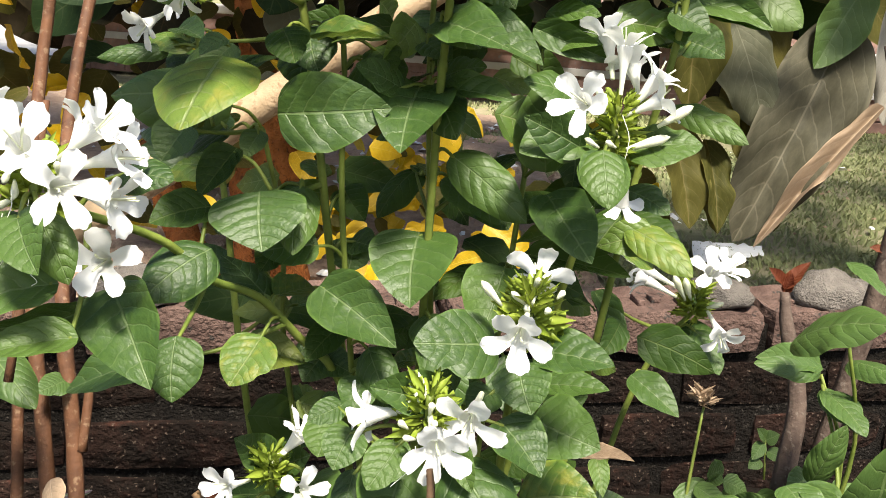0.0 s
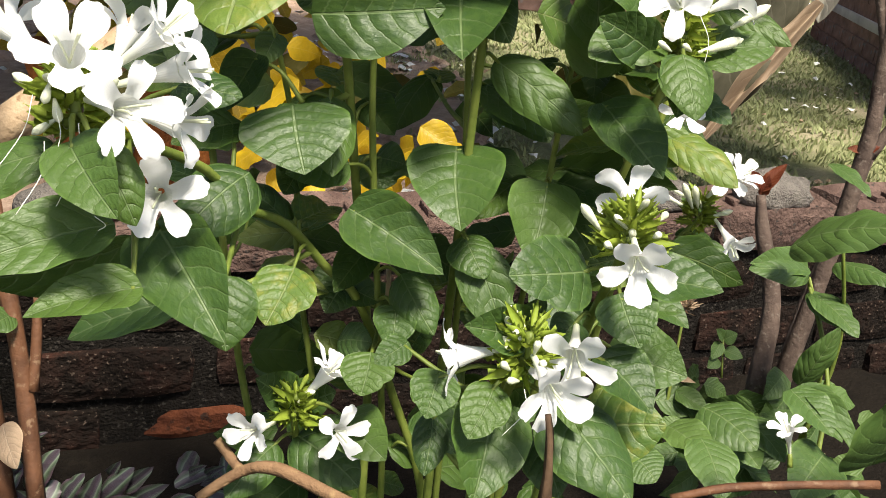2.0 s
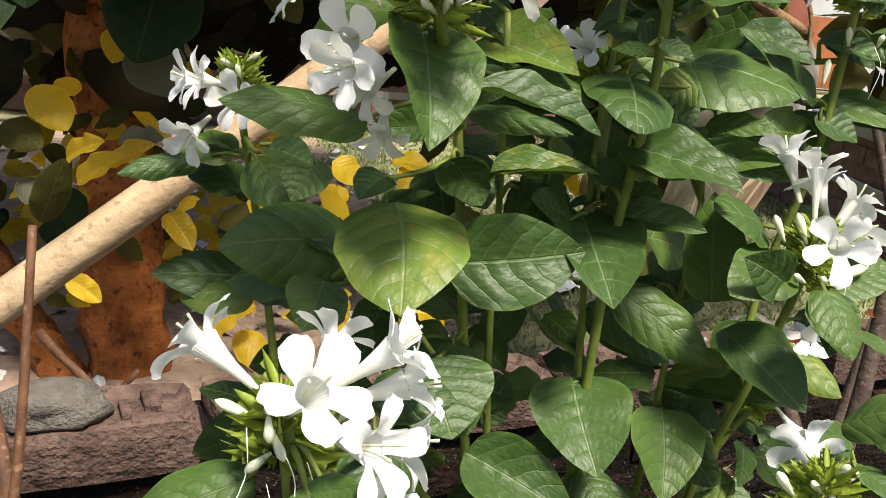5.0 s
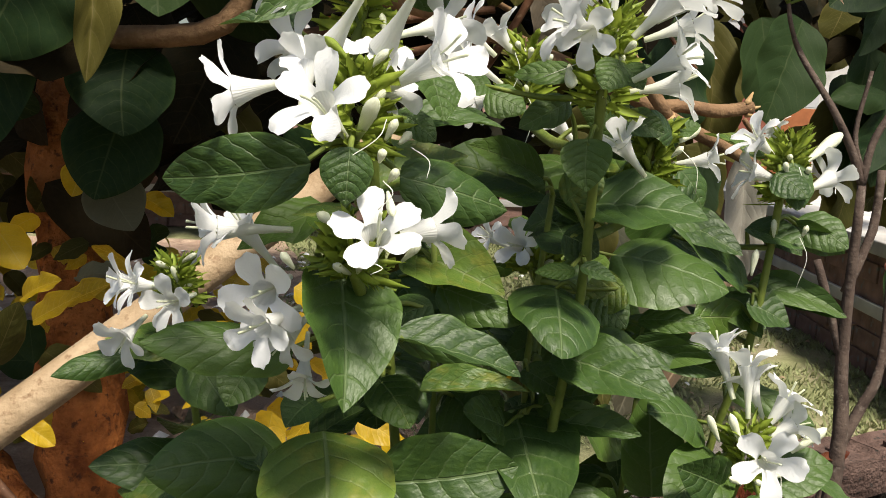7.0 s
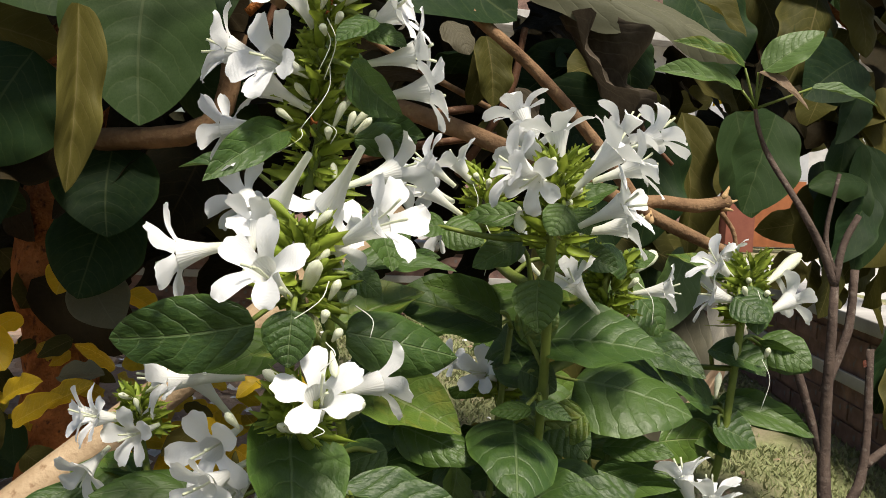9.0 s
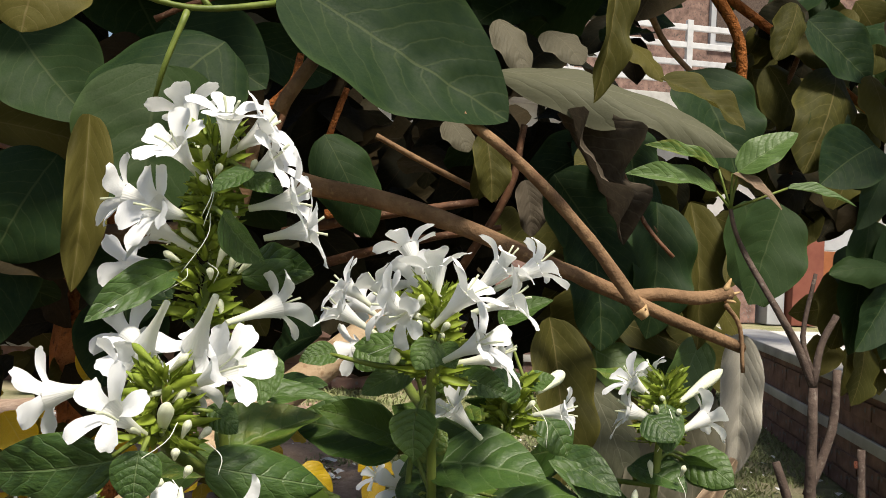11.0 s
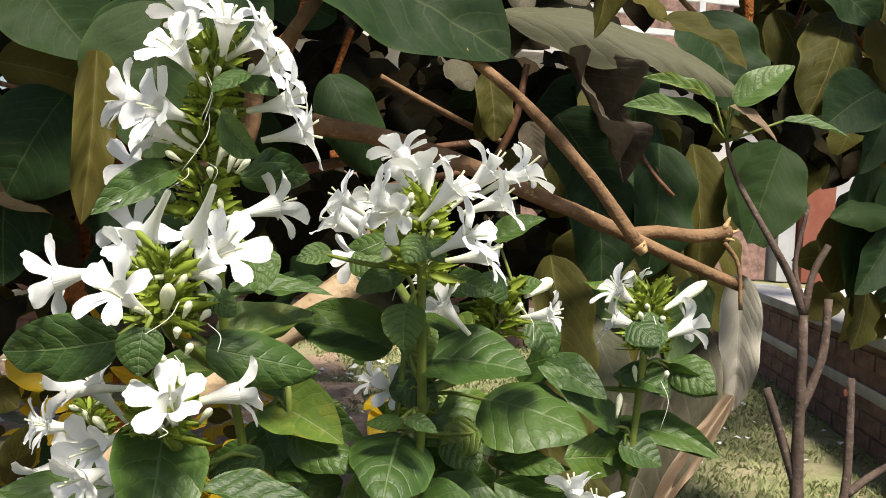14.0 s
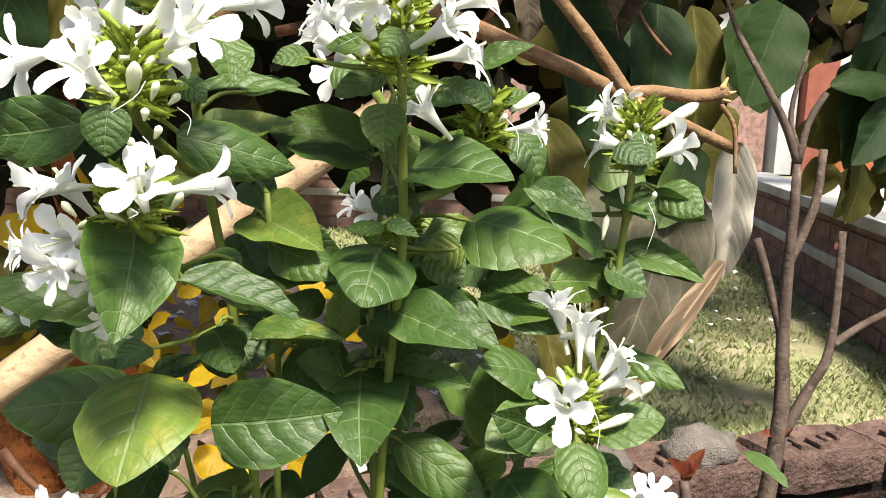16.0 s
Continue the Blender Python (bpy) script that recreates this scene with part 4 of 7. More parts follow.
bud(head, (-0.0033, 0.5525, 0.7943), (-0.0010, 0.5462, 0.7994))
style_thread(head, (-0.0196, 0.5520, 0.7951), (-0.0381, 0.5632, 0.7810))
head = flower_head((0.0033, 0.6900, 0.7900), 0.034, True)
flower(head, (-0.0124, 0.6810, 0.7757), (-0.0288, 0.6937, 0.7689))
flower(head, (-0.0026, 0.7223, 0.7840), (-0.0164, 0.7717, 0.7954))
flower(head, (-0.0209, 0.6943, 0.7995), (-0.0377, 0.6946, 0.8118))
flower(head, (-0.0047, 0.6933, 0.7972), (-0.0160, 0.6987, 0.8135))
flower(head, (-0.0145, 0.6857, 0.7797), (-0.0418, 0.6834, 0.7963))
bud(head, (-0.0008, 0.6793, 0.7957), (-0.0008, 0.6759, 0.8023))
bud(head, (0.0081, 0.6784, 0.7929), (0.0127, 0.6756, 0.7988))
bud(head, (-0.0050, 0.6833, 0.8004), (-0.0088, 0.6808, 0.8051))
flower(head, (0.0311, 0.6764, 0.7483), (0.0177, 0.6778, 0.7606), 0.8)
style_thread(head, (-0.0096, 0.6802, 0.7984), (-0.0158, 0.6723, 0.7700))
style_thread(head, (-0.0012, 0.6791, 0.7756), (-0.0021, 0.6733, 0.7439))
head = flower_head((0.0202, 0.6948, 0.6712), 0.014, True)
flower(head, (0.0148, 0.6919, 0.6772), (0.0011, 0.6812, 0.6848), 0.85)
flower(head, (0.0116, 0.7085, 0.6758), (-0.0110, 0.7061, 0.6863), 0.75)
head = flower_head((0.0565, 0.6240, 0.7470), 0.030, True)
bud(head, (0.0603, 0.6426, 0.7435), (0.0618, 0.6219, 0.7596))
bud(head, (0.0733, 0.6264, 0.7531), (0.0977, 0.6486, 0.7627))
flower(head, (0.0722, 0.6202, 0.7413), (0.0869, 0.6111, 0.7446), 0.8)
bud(head, (0.0622, 0.6144, 0.7444), (0.0665, 0.6098, 0.7510))
bud(head, (0.0347, 0.6295, 0.7006), (0.0376, 0.6253, 0.7083))
style_thread(head, (0.0646, 0.6080, 0.7491), (0.0713, 0.6008, 0.7260))
head = flower_head((0.1705, 0.6560, 0.7420), 0.044)
flower(head, (0.1646, 0.6609, 0.7441), (0.1455, 0.6626, 0.7585))
flower(head, (0.1605, 0.6591, 0.7327), (0.1464, 0.6646, 0.7367))
flower(head, (0.1682, 0.6409, 0.7241), (0.1961, 0.6456, 0.7361))
bud(head, (0.1751, 0.6459, 0.7449), (0.2173, 0.6688, 0.7632))
flower(head, (0.1712, 0.6647, 0.7515), (0.1650, 0.6710, 0.7623), 0.8)
bud(head, (0.1599, 0.6435, 0.7364), (0.1559, 0.6409, 0.7440))
bud(head, (0.1714, 0.6411, 0.7369), (0.1713, 0.6373, 0.7418))
bud(head, (0.1596, 0.6490, 0.6964), (0.1566, 0.6464, 0.7081))
bud(head, (0.1484, 0.6517, 0.6713), (0.1508, 0.6524, 0.6882))
bud(head, (0.1787, 0.6469, 0.6970), (0.1793, 0.6433, 0.7051))
style_thread(head, (0.1657, 0.6406, 0.7413), (0.1574, 0.6384, 0.7149))
style_thread(head, (0.1760, 0.6455, 0.6972), (0.1762, 0.6432, 0.6656))

for top in ((0.0, 0.63, 0.72), (-0.07, 0.62, 0.7), (0.07, 0.64, 0.6), (-0.12, 0.66, 0.55)):
    p = Vector(top)
    foot = Vector((p.x * 0.4, 0.66, SOIL))
    cane([foot, foot.lerp(p, 0.4) + Vector((0.01, 0.01, 0)), foot.lerp(p, 0.75), p], 0.003, 0.0018)

leaf((-0.1038, 0.5816, 0.4258), (-0.1195, 0.5531, 0.4011), 0.0385, (0.0, -0.65, 0.76), M_LEAF_YELLOW)
leaf((-0.1079, 0.5861, 0.5225), (-0.1001, 0.5556, 0.4915), 0.0614, (-0.01, -0.71, 0.7))
leaf((-0.1291, 0.5465, 0.4944), (-0.1615, 0.5116, 0.4702), 0.0376, (0.06, -0.61, 0.79))
leaf((-0.1402, 0.8887, 0.3533), (-0.2237, 0.8376, 0.3475), 0.0561, (0.28, -0.55, 0.79), M_LEAF_DARK)
leaf((-0.1374, 0.5813, 0.5118), (-0.1705, 0.5579, 0.5044), 0.0310, (0.21, -0.55, 0.8), M_LEAF_DARK)
leaf((-0.1284, 0.6128, 0.5445), (-0.1463, 0.5824, 0.5164), 0.0240, (-0.01, -0.68, 0.74), M_LEAF_DARK)
leaf((-0.1753, 0.8295, 0.4936), (-0.2536, 0.8099, 0.503), 0.0445, (0.25, -0.67, 0.69))
leaf((-0.138, 0.6442, 0.5683), (-0.2144, 0.6253, 0.5715), 0.0501, (0.2, -0.67, 0.71))
leaf((-0.0522, 0.6568, 0.4764), (-0.0535, 0.6369, 0.4562), 0.0373, (-0.02, -0.71, 0.7))
leaf((0.0443, 0.4883, 0.4673), (-0.0029, 0.4667, 0.4733), 0.0412, (0.36, -0.57, 0.74))
leaf((0.0546, 0.4689, 0.4642), (0.0616, 0.4479, 0.445), 0.0320, (-0.02, -0.68, 0.73))
leaf((0.0644, 0.4817, 0.4679), (0.104, 0.4587, 0.471), 0.0302, (-0.37, -0.54, 0.76))
leaf((0.0807, 0.5503, 0.4177), (0.1191, 0.5297, 0.4255), 0.0216, (-0.44, -0.54, 0.72))
leaf((0.0463, 0.4614, 0.4343), (0.0682, 0.435, 0.416), 0.0320, (-0.08, -0.61, 0.78))
leaf((0.071, 0.5133, 0.4113), (0.1088, 0.4875, 0.4067), 0.0417, (-0.28, -0.54, 0.79))
leaf((0.0712, 0.5409, 0.3381), (0.118, 0.5186, 0.3563), 0.0490, (-0.52, -0.56, 0.65), M_LEAF_YELLOW)
leaf((0.0239, 0.4586, 0.4109), (0.0571, 0.4146, 0.3793), 0.0435, (-0.07, -0.62, 0.78))
leaf((-0.0034, 0.4657, 0.4053), (-0.0173, 0.4269, 0.3712), 0.0415, (-0.01, -0.66, 0.75))
leaf((-0.0327, 0.4609, 0.4243), (-0.0406, 0.4428, 0.4083), 0.0247, (-0.0, -0.66, 0.75))
leaf((-0.0066, 0.4529, 0.4217), (-0.0219, 0.4315, 0.4045), 0.0247, (0.02, -0.64, 0.77))
leaf((0.016, 0.472, 0.4373), (-0.0244, 0.4557, 0.4516), 0.0261, (0.47, -0.59, 0.66))
leaf((-0.1014, 0.6139, 0.3137), (-0.1266, 0.6049, 0.3369), 0.0297, (0.61, -0.69, 0.39))
leaf((-0.112, 0.6047, 0.2884), (-0.1431, 0.571, 0.2675), 0.0313, (0.07, -0.57, 0.82))
leaf((-0.0995, 0.6159, 0.2872), (-0.0574, 0.581, 0.2688), 0.0431, (-0.14, -0.59, 0.79))
leaf((-0.1015, 0.626, 0.3048), (-0.0733, 0.6159, 0.3213), 0.0308, (-0.55, -0.63, 0.55))
leaf((0.1796, 0.7152, 0.5801), (0.2292, 0.6739, 0.5612), 0.0243, (-0.17, -0.57, 0.8))
leaf((0.1316, 0.6172, 0.5335), (0.158, 0.5953, 0.5232), 0.0260, (-0.17, -0.58, 0.8))
leaf((0.1489, 0.6727, 0.4944), (0.1907, 0.6324, 0.4707), 0.0305, (-0.12, -0.59, 0.79), M_LEAF_YELLOW)
leaf((0.0747, 0.6687, 0.4692), (0.1453, 0.6257, 0.4697), 0.0221, (-0.33, -0.54, 0.77), M_LEAF_DARK)
leaf((0.1511, 0.7826, 0.4072), (0.175, 0.7378, 0.3686), 0.0243, (-0.03, -0.66, 0.75))
leaf((0.2473, 0.7911, 0.3739), (0.2642, 0.7575, 0.3457), 0.0278, (-0.04, -0.65, 0.76))
leaf((0.1919, 0.7773, 0.3324), (0.229, 0.7398, 0.3114), 0.0316, (-0.13, -0.58, 0.8))
leaf((-0.0691, 0.6499, 0.3871), (-0.0827, 0.6312, 0.3717), 0.0279, (0.02, -0.64, 0.77))
leaf((-0.1596, 0.4782, 0.5532), (-0.1284, 0.4633, 0.5538), 0.0242, (-0.29, -0.59, 0.75))
leaf((-0.0552, 0.5825, 0.3691), (-0.062, 0.5607, 0.3504), 0.0344, (-0.17, -0.61, 0.77))
leaf((-0.0386, 0.6085, 0.3887), (-0.0426, 0.585, 0.3687), 0.0282, (-0.18, -0.62, 0.76))
leaf((0.0566, 0.6276, 0.4701), (0.04, 0.5852, 0.4296), 0.0455, (-0.18, -0.64, 0.75))
leaf((0.0044, 0.6266, 0.4323), (0.0154, 0.5975, 0.4141), 0.0314, (-0.2, -0.57, 0.79))
leaf((-0.0127, 0.6147, 0.7293), (-0.0584, 0.6077, 0.7461), 0.0226, (0.33, -0.74, 0.58), M_LEAF_DARK)
leaf((-0.002, 0.6081, 0.6355), (0.0422, 0.5577, 0.6242), 0.0368, (-0.4, -0.52, 0.75))
leaf((-0.0959, 0.5931, 0.6524), (-0.0547, 0.5519, 0.6467), 0.0172, (-0.43, -0.53, 0.74))
leaf((-0.0666, 0.6206, 0.6183), (-0.0306, 0.5872, 0.6228), 0.0191, (-0.53, -0.48, 0.7), M_LEAF_YELLOW)
leaf((-0.0992, 0.6065, 0.6241), (-0.087, 0.5832, 0.605), 0.0284, (-0.21, -0.68, 0.7), M_LEAF_DARK)
leaf((-0.2207, 0.7838, 0.5901), (-0.2731, 0.7658, 0.5815), 0.0206, (0.1, -0.64, 0.76))
leaf((-0.1869, 0.7541, 0.5977), (-0.1632, 0.7167, 0.5685), 0.0378, (-0.22, -0.68, 0.7))
leaf((0.1816, 0.7005, 0.6563), (0.2266, 0.6546, 0.643), 0.0244, (-0.37, -0.57, 0.73))
leaf((0.1726, 0.6859, 0.6994), (0.1897, 0.6585, 0.6833), 0.0259, (-0.27, -0.61, 0.75))
leaf((0.1558, 0.6927, 0.6501), (0.1699, 0.6633, 0.6277), 0.0301, (-0.23, -0.66, 0.72))
leaf((-0.1326, 0.6009, 0.6159), (-0.1477, 0.5923, 0.6047), 0.0231, (-0.14, -0.68, 0.72))
leaf((-0.1603, 0.6091, 0.5583), (-0.1725, 0.5916, 0.5362), 0.0323, (-0.2, -0.71, 0.67))
leaf((-0.0965, 0.6259, 0.8228), (-0.0638, 0.5972, 0.8204), 0.0207, (-0.48, -0.6, 0.63))
leaf((0.1977, 0.679, 0.7043), (0.2192, 0.6519, 0.6895), 0.0295, (-0.35, -0.65, 0.68))
leaf((0.1292, 0.7496, 0.6883), (0.1728, 0.7007, 0.6552), 0.0276, (-0.25, -0.69, 0.68))
leaf((0.193, 0.7502, 0.6282), (0.2175, 0.7243, 0.6181), 0.0370, (-0.33, -0.6, 0.73))
leaf((-0.084, 0.6192, 0.7556), (-0.054, 0.593, 0.7611), 0.0134, (-0.59, -0.56, 0.58))
leaf((-0.0808, 0.6423, 0.6643), (-0.0667, 0.6175, 0.6441), 0.0285, (-0.21, -0.69, 0.7), M_LEAF_DARK)
leaf((-0.0429, 0.6411, 0.6136), (-0.0286, 0.6195, 0.5997), 0.0263, (-0.25, -0.64, 0.73), M_LEAF_DARK)
leaf((-0.1079, 0.6312, 0.513), (-0.0818, 0.588, 0.4897), 0.0325, (-0.22, -0.56, 0.8))
leaf((-0.0097, 0.63, 0.6204), (0.009, 0.6066, 0.6104), 0.0230, (-0.32, -0.58, 0.75))
leaf((0.013, 0.6622, 0.5266), (0.0547, 0.6245, 0.5018), 0.0431, (-0.1, -0.62, 0.78))
leaf((-0.0201, 0.6206, 0.5885), (-0.0519, 0.6072, 0.6048), 0.0311, (0.55, -0.59, 0.59))
leaf((0.001, 0.6324, 0.596), (0.0325, 0.6177, 0.6081), 0.0271, (-0.51, -0.56, 0.65))
leaf((0.0032, 0.6238, 0.5916), (0.0505, 0.5965, 0.5904), 0.0196, (-0.3, -0.56, 0.77))
leaf((-0.0621, 0.6636, 0.5112), (-0.0435, 0.642, 0.4929), 0.0271, (-0.04, -0.66, 0.75), M_LEAF_DARK)
leaf((-0.1185, 0.6457, 0.5515), (-0.1263, 0.6287, 0.5347), 0.0189, (-0.02, -0.7, 0.72))
leaf((-0.054, 0.6548, 0.4748), (-0.035, 0.644, 0.4735), 0.0268, (-0.28, -0.57, 0.77))
leaf((-0.1003, 0.6325, 0.4794), (-0.1116, 0.6119, 0.4605), 0.0257, (-0.01, -0.67, 0.74), M_LEAF_DARK)
leaf((0.0222, 0.4868, 0.4378), (0.0105, 0.4831, 0.4495), 0.0209, (0.59, -0.72, 0.36))
leaf((0.0449, 0.497, 0.4349), (0.0309, 0.4838, 0.4254), 0.0220, (0.06, -0.62, 0.78))
leaf((-0.0423, 0.5102, 0.4142), (-0.0616, 0.4964, 0.4087), 0.0175, (0.18, -0.57, 0.8))
leaf((0.0215, 0.4524, 0.4239), (0.0327, 0.4315, 0.4065), 0.0147, (-0.04, -0.65, 0.76))
leaf((-0.0315, 0.4755, 0.3912), (-0.0375, 0.4514, 0.3697), 0.0188, (-0.01, -0.66, 0.75))
leaf((0.0196, 0.4637, 0.3836), (0.03, 0.4401, 0.364), 0.0256, (-0.04, -0.65, 0.76))
leaf((-0.069, 0.6488, 0.3853), (-0.0466, 0.6337, 0.3797), 0.0247, (-0.2, -0.58, 0.79))
leaf((-0.0725, 0.6596, 0.3875), (-0.0915, 0.6474, 0.3843), 0.0251, (0.23, -0.56, 0.8))
leaf((0.0302, 0.6381, 0.6648), (0.0461, 0.6177, 0.6467), 0.0265, (-0.2, -0.73, 0.65))
leaf((0.0708, 0.6493, 0.6439), (0.1034, 0.6216, 0.6452), 0.0185, (-0.51, -0.56, 0.65))
leaf((0.0667, 0.6516, 0.6265), (0.1095, 0.6152, 0.6289), 0.0278, (-0.51, -0.56, 0.65))
leaf((0.0308, 0.6508, 0.6625), (0.0484, 0.6285, 0.6453), 0.0248, (-0.21, -0.69, 0.69))
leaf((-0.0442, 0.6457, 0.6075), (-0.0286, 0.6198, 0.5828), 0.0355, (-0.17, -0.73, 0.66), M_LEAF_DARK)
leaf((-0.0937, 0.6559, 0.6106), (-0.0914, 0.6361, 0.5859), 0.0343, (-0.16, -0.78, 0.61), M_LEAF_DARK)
leaf((-0.0499, 0.6365, 0.6059), (-0.0309, 0.6146, 0.5886), 0.0362, (-0.22, -0.72, 0.66))
leaf((-0.0861, 0.6163, 0.5217), (-0.0842, 0.5759, 0.4844), 0.0307, (-0.19, -0.67, 0.72))
leaf((-0.0727, 0.6173, 0.4802), (-0.1111, 0.6067, 0.4755), 0.0349, (0.08, -0.62, 0.78))
leaf((-0.185, 0.6836, 0.6149), (-0.1619, 0.6604, 0.6095), 0.0230, (-0.35, -0.53, 0.77))
leaf((-0.0045, 0.647, 0.5913), (0.0158, 0.6035, 0.5616), 0.0334, (-0.22, -0.62, 0.76))
leaf((0.0305, 0.6817, 0.515), (0.0529, 0.6472, 0.4992), 0.0342, (-0.28, -0.54, 0.79), M_LEAF_DARK)
leaf((0.0265, 0.688, 0.5185), (0.0574, 0.6376, 0.4945), 0.0418, (-0.24, -0.53, 0.81))
leaf((-0.0094, 0.7286, 0.5168), (-0.038, 0.6955, 0.4822), 0.0296, (-0.18, -0.63, 0.75), M_LEAF_DARK)
leaf((-0.0236, 0.6242, 0.3517), (-0.0064, 0.6142, 0.3881), 0.0250, (-0.72, -0.68, 0.15))
leaf((-0.0221, 0.5973, 0.3424), (-0.0006, 0.5683, 0.3342), 0.0287, (-0.32, -0.47, 0.82))
leaf((-0.0687, 0.5907, 0.318), (-0.0438, 0.556, 0.307), 0.0361, (-0.3, -0.48, 0.82))
leaf((-0.0234, 0.5635, 0.3394), (-0.0039, 0.5322, 0.3275), 0.0306, (-0.28, -0.49, 0.83))
leaf((-0.0733, 0.6345, 0.3495), (-0.0512, 0.6174, 0.3573), 0.0266, (-0.57, -0.42, 0.7))
leaf((0.0074, 0.6145, 0.6418), (0.0257, 0.5849, 0.6215), 0.0360, (-0.27, -0.65, 0.71))
leaf((-0.0862, 0.6357, 0.6247), (-0.0757, 0.6086, 0.5982), 0.0346, (-0.22, -0.72, 0.65))
leaf((-0.0837, 0.644, 0.6736), (-0.0683, 0.6119, 0.6434), 0.0279, (-0.22, -0.72, 0.65))
leaf((-0.1521, 0.7124, 0.6041), (-0.1693, 0.6968, 0.5812), 0.0305, (-0.22, -0.72, 0.65))
leaf((-0.0806, 0.6467, 0.7043), (-0.0655, 0.6272, 0.6895), 0.0257, (-0.27, -0.71, 0.65))
leaf((0.1526, 0.6447, 0.7368), (0.1653, 0.6273, 0.7236), 0.0248, (-0.29, -0.7, 0.65))
leaf((-0.0485, 0.606, 0.777), (-0.0692, 0.6011, 0.7727), 0.0147, (0.04, -0.74, 0.67))
leaf((0.0557, 0.6035, 0.7553), (0.0362, 0.6, 0.7675), 0.0198, (0.38, -0.85, 0.36))
leaf((0.1011, 0.6192, 0.5892), (0.0554, 0.6009, 0.6027), 0.0393, (0.44, -0.6, 0.67))
leaf((0.1036, 0.5997, 0.5739), (0.0538, 0.5708, 0.5618), 0.0386, (0.16, -0.61, 0.78))
leaf((0.1029, 0.5582, 0.5691), (0.1052, 0.5298, 0.539), 0.0317, (-0.01, -0.73, 0.69))
leaf((-0.191, 0.425, 0.5418), (-0.1678, 0.3904, 0.5241), 0.0267, (-0.23, -0.56, 0.8))
leaf((-0.1773, 0.4355, 0.505), (-0.2323, 0.409, 0.4931), 0.0300, (0.08, -0.54, 0.84))
leaf((-0.1662, 0.4289, 0.4801), (-0.2088, 0.411, 0.4739), 0.0228, (0.11, -0.54, 0.83))
leaf((0.1102, 0.6888, 0.7031), (0.1412, 0.6525, 0.6837), 0.0289, (-0.35, -0.66, 0.67))
leaf((0.0235, 0.6347, 0.7582), (0.0516, 0.6119, 0.7563), 0.0224, (-0.47, -0.63, 0.62))
leaf((0.0455, 0.6302, 0.7631), (0.0599, 0.6143, 0.76), 0.0158, (-0.46, -0.55, 0.7))
leaf((-0.0669, 0.6175, 0.6702), (-0.0307, 0.5856, 0.6575), 0.0279, (-0.32, -0.64, 0.69))
leaf((-0.1337, 0.5440, 0.6920), (-0.1384, 0.4962, 0.6447), 0.0449, (0.11, -0.70, 0.70))
leaf((-0.1516, 0.5182, 0.7394), (-0.2073, 0.5437, 0.7294), 0.0313, (-0.43, -0.90, 0.08))
leaf((-0.1399, 0.4993, 0.7477), (-0.1411, 0.4967, 0.7260), 0.0208, (0.02, -0.99, 0.12))
leaf((-0.1139, 0.5239, 0.7351), (-0.0589, 0.5430, 0.7204), 0.0278, (0.37, -0.90, 0.21))
leaf((-0.0954, 0.5623, 0.7834), (-0.0897, 0.5476, 0.7582), 0.0282, (0.29, -0.80, 0.53))
leaf((-0.1062, 0.5782, 0.7558), (-0.0504, 0.5763, 0.7558), 0.0224, (0.00, -0.55, 0.83))
leaf((-0.0783, 0.6353, 0.6858), (-0.0398, 0.5883, 0.6718), 0.0400, (-0.3, -0.75, 0.55), M_LEAF_YELLOW)
leaf((-0.0106, 0.6158, 0.7209), (-0.0700, 0.6352, 0.7351), 0.0445, (-0.03, -0.64, 0.77), M_LEAF_DARK)
leaf((-0.0111, 0.5672, 0.7537), (-0.0125, 0.5607, 0.7286), 0.0246, (-0.34, -0.90, 0.25))
leaf((0.0075, 0.6042, 0.7180), (0.0613, 0.5698, 0.7155), 0.0569, (-0.21, -0.40, 0.89))
leaf((-0.0029, 0.6117, 0.6724), (-0.0228, 0.5506, 0.6489), 0.0489, (0.13, -0.39, 0.91))
leaf((0.0139, 0.6226, 0.6324), (0.0656, 0.5908, 0.6137), 0.0393, (-0.05, -0.56, 0.83))
leaf((0.0620, 0.6746, 0.6797), (0.1213, 0.6332, 0.6648), 0.0702, (-0.19, -0.56, 0.80))
leaf((0.1574, 0.6669, 0.6595), (0.0992, 0.6744, 0.7019), 0.0289, (0.15, -0.60, 0.75))
leaf((0.1758, 0.6881, 0.6576), (0.2267, 0.6539, 0.6432), 0.0282, (-0.09, -0.50, 0.86))
leaf((0.1580, 0.6671, 0.6505), (0.1849, 0.6562, 0.6374), 0.0302, (-0.20, -0.75, 0.60))
leaf((0.1573, 0.6756, 0.6982), (0.1826, 0.6474, 0.6895), 0.0369, (-0.05, -0.34, 0.94))
leaf((0.1908, 0.6737, 0.7028), (0.2303, 0.6677, 0.6840), 0.0199, (-0.24, -0.95, -0.19))
leaf((0.1657, 0.6469, 0.7436), (0.1613, 0.6315, 0.7152), 0.0212, (-0.20, -0.80, 0.55))
leaf((-0.1116, 0.5499, 0.8473), (-0.0914, 0.5342, 0.8261), 0.0209, (-0.76, -0.58, -0.30))
leaf((-0.1010, 0.5897, 0.8172), (-0.0616, 0.6192, 0.8186), 0.0172, (0.60, -0.80, 0.06))
leaf((-0.1338, 0.5872, 0.8199), (-0.1719, 0.5574, 0.7944), 0.0192, (0.28, -0.81, 0.52))
leaf((-0.1381, 0.6559, 0.8007), (-0.1803, 0.6710, 0.7997), 0.0189, (-0.22, -0.57, 0.79))
leaf((-0.0986, 0.5648, 0.8703), (-0.1168, 0.5585, 0.8582), 0.0164, (-0.30, -0.70, 0.60))
leaf((-0.1027, 0.5780, 0.8680), (-0.0831, 0.5658, 0.8597), 0.0139, (-0.40, -0.70, 0.55))
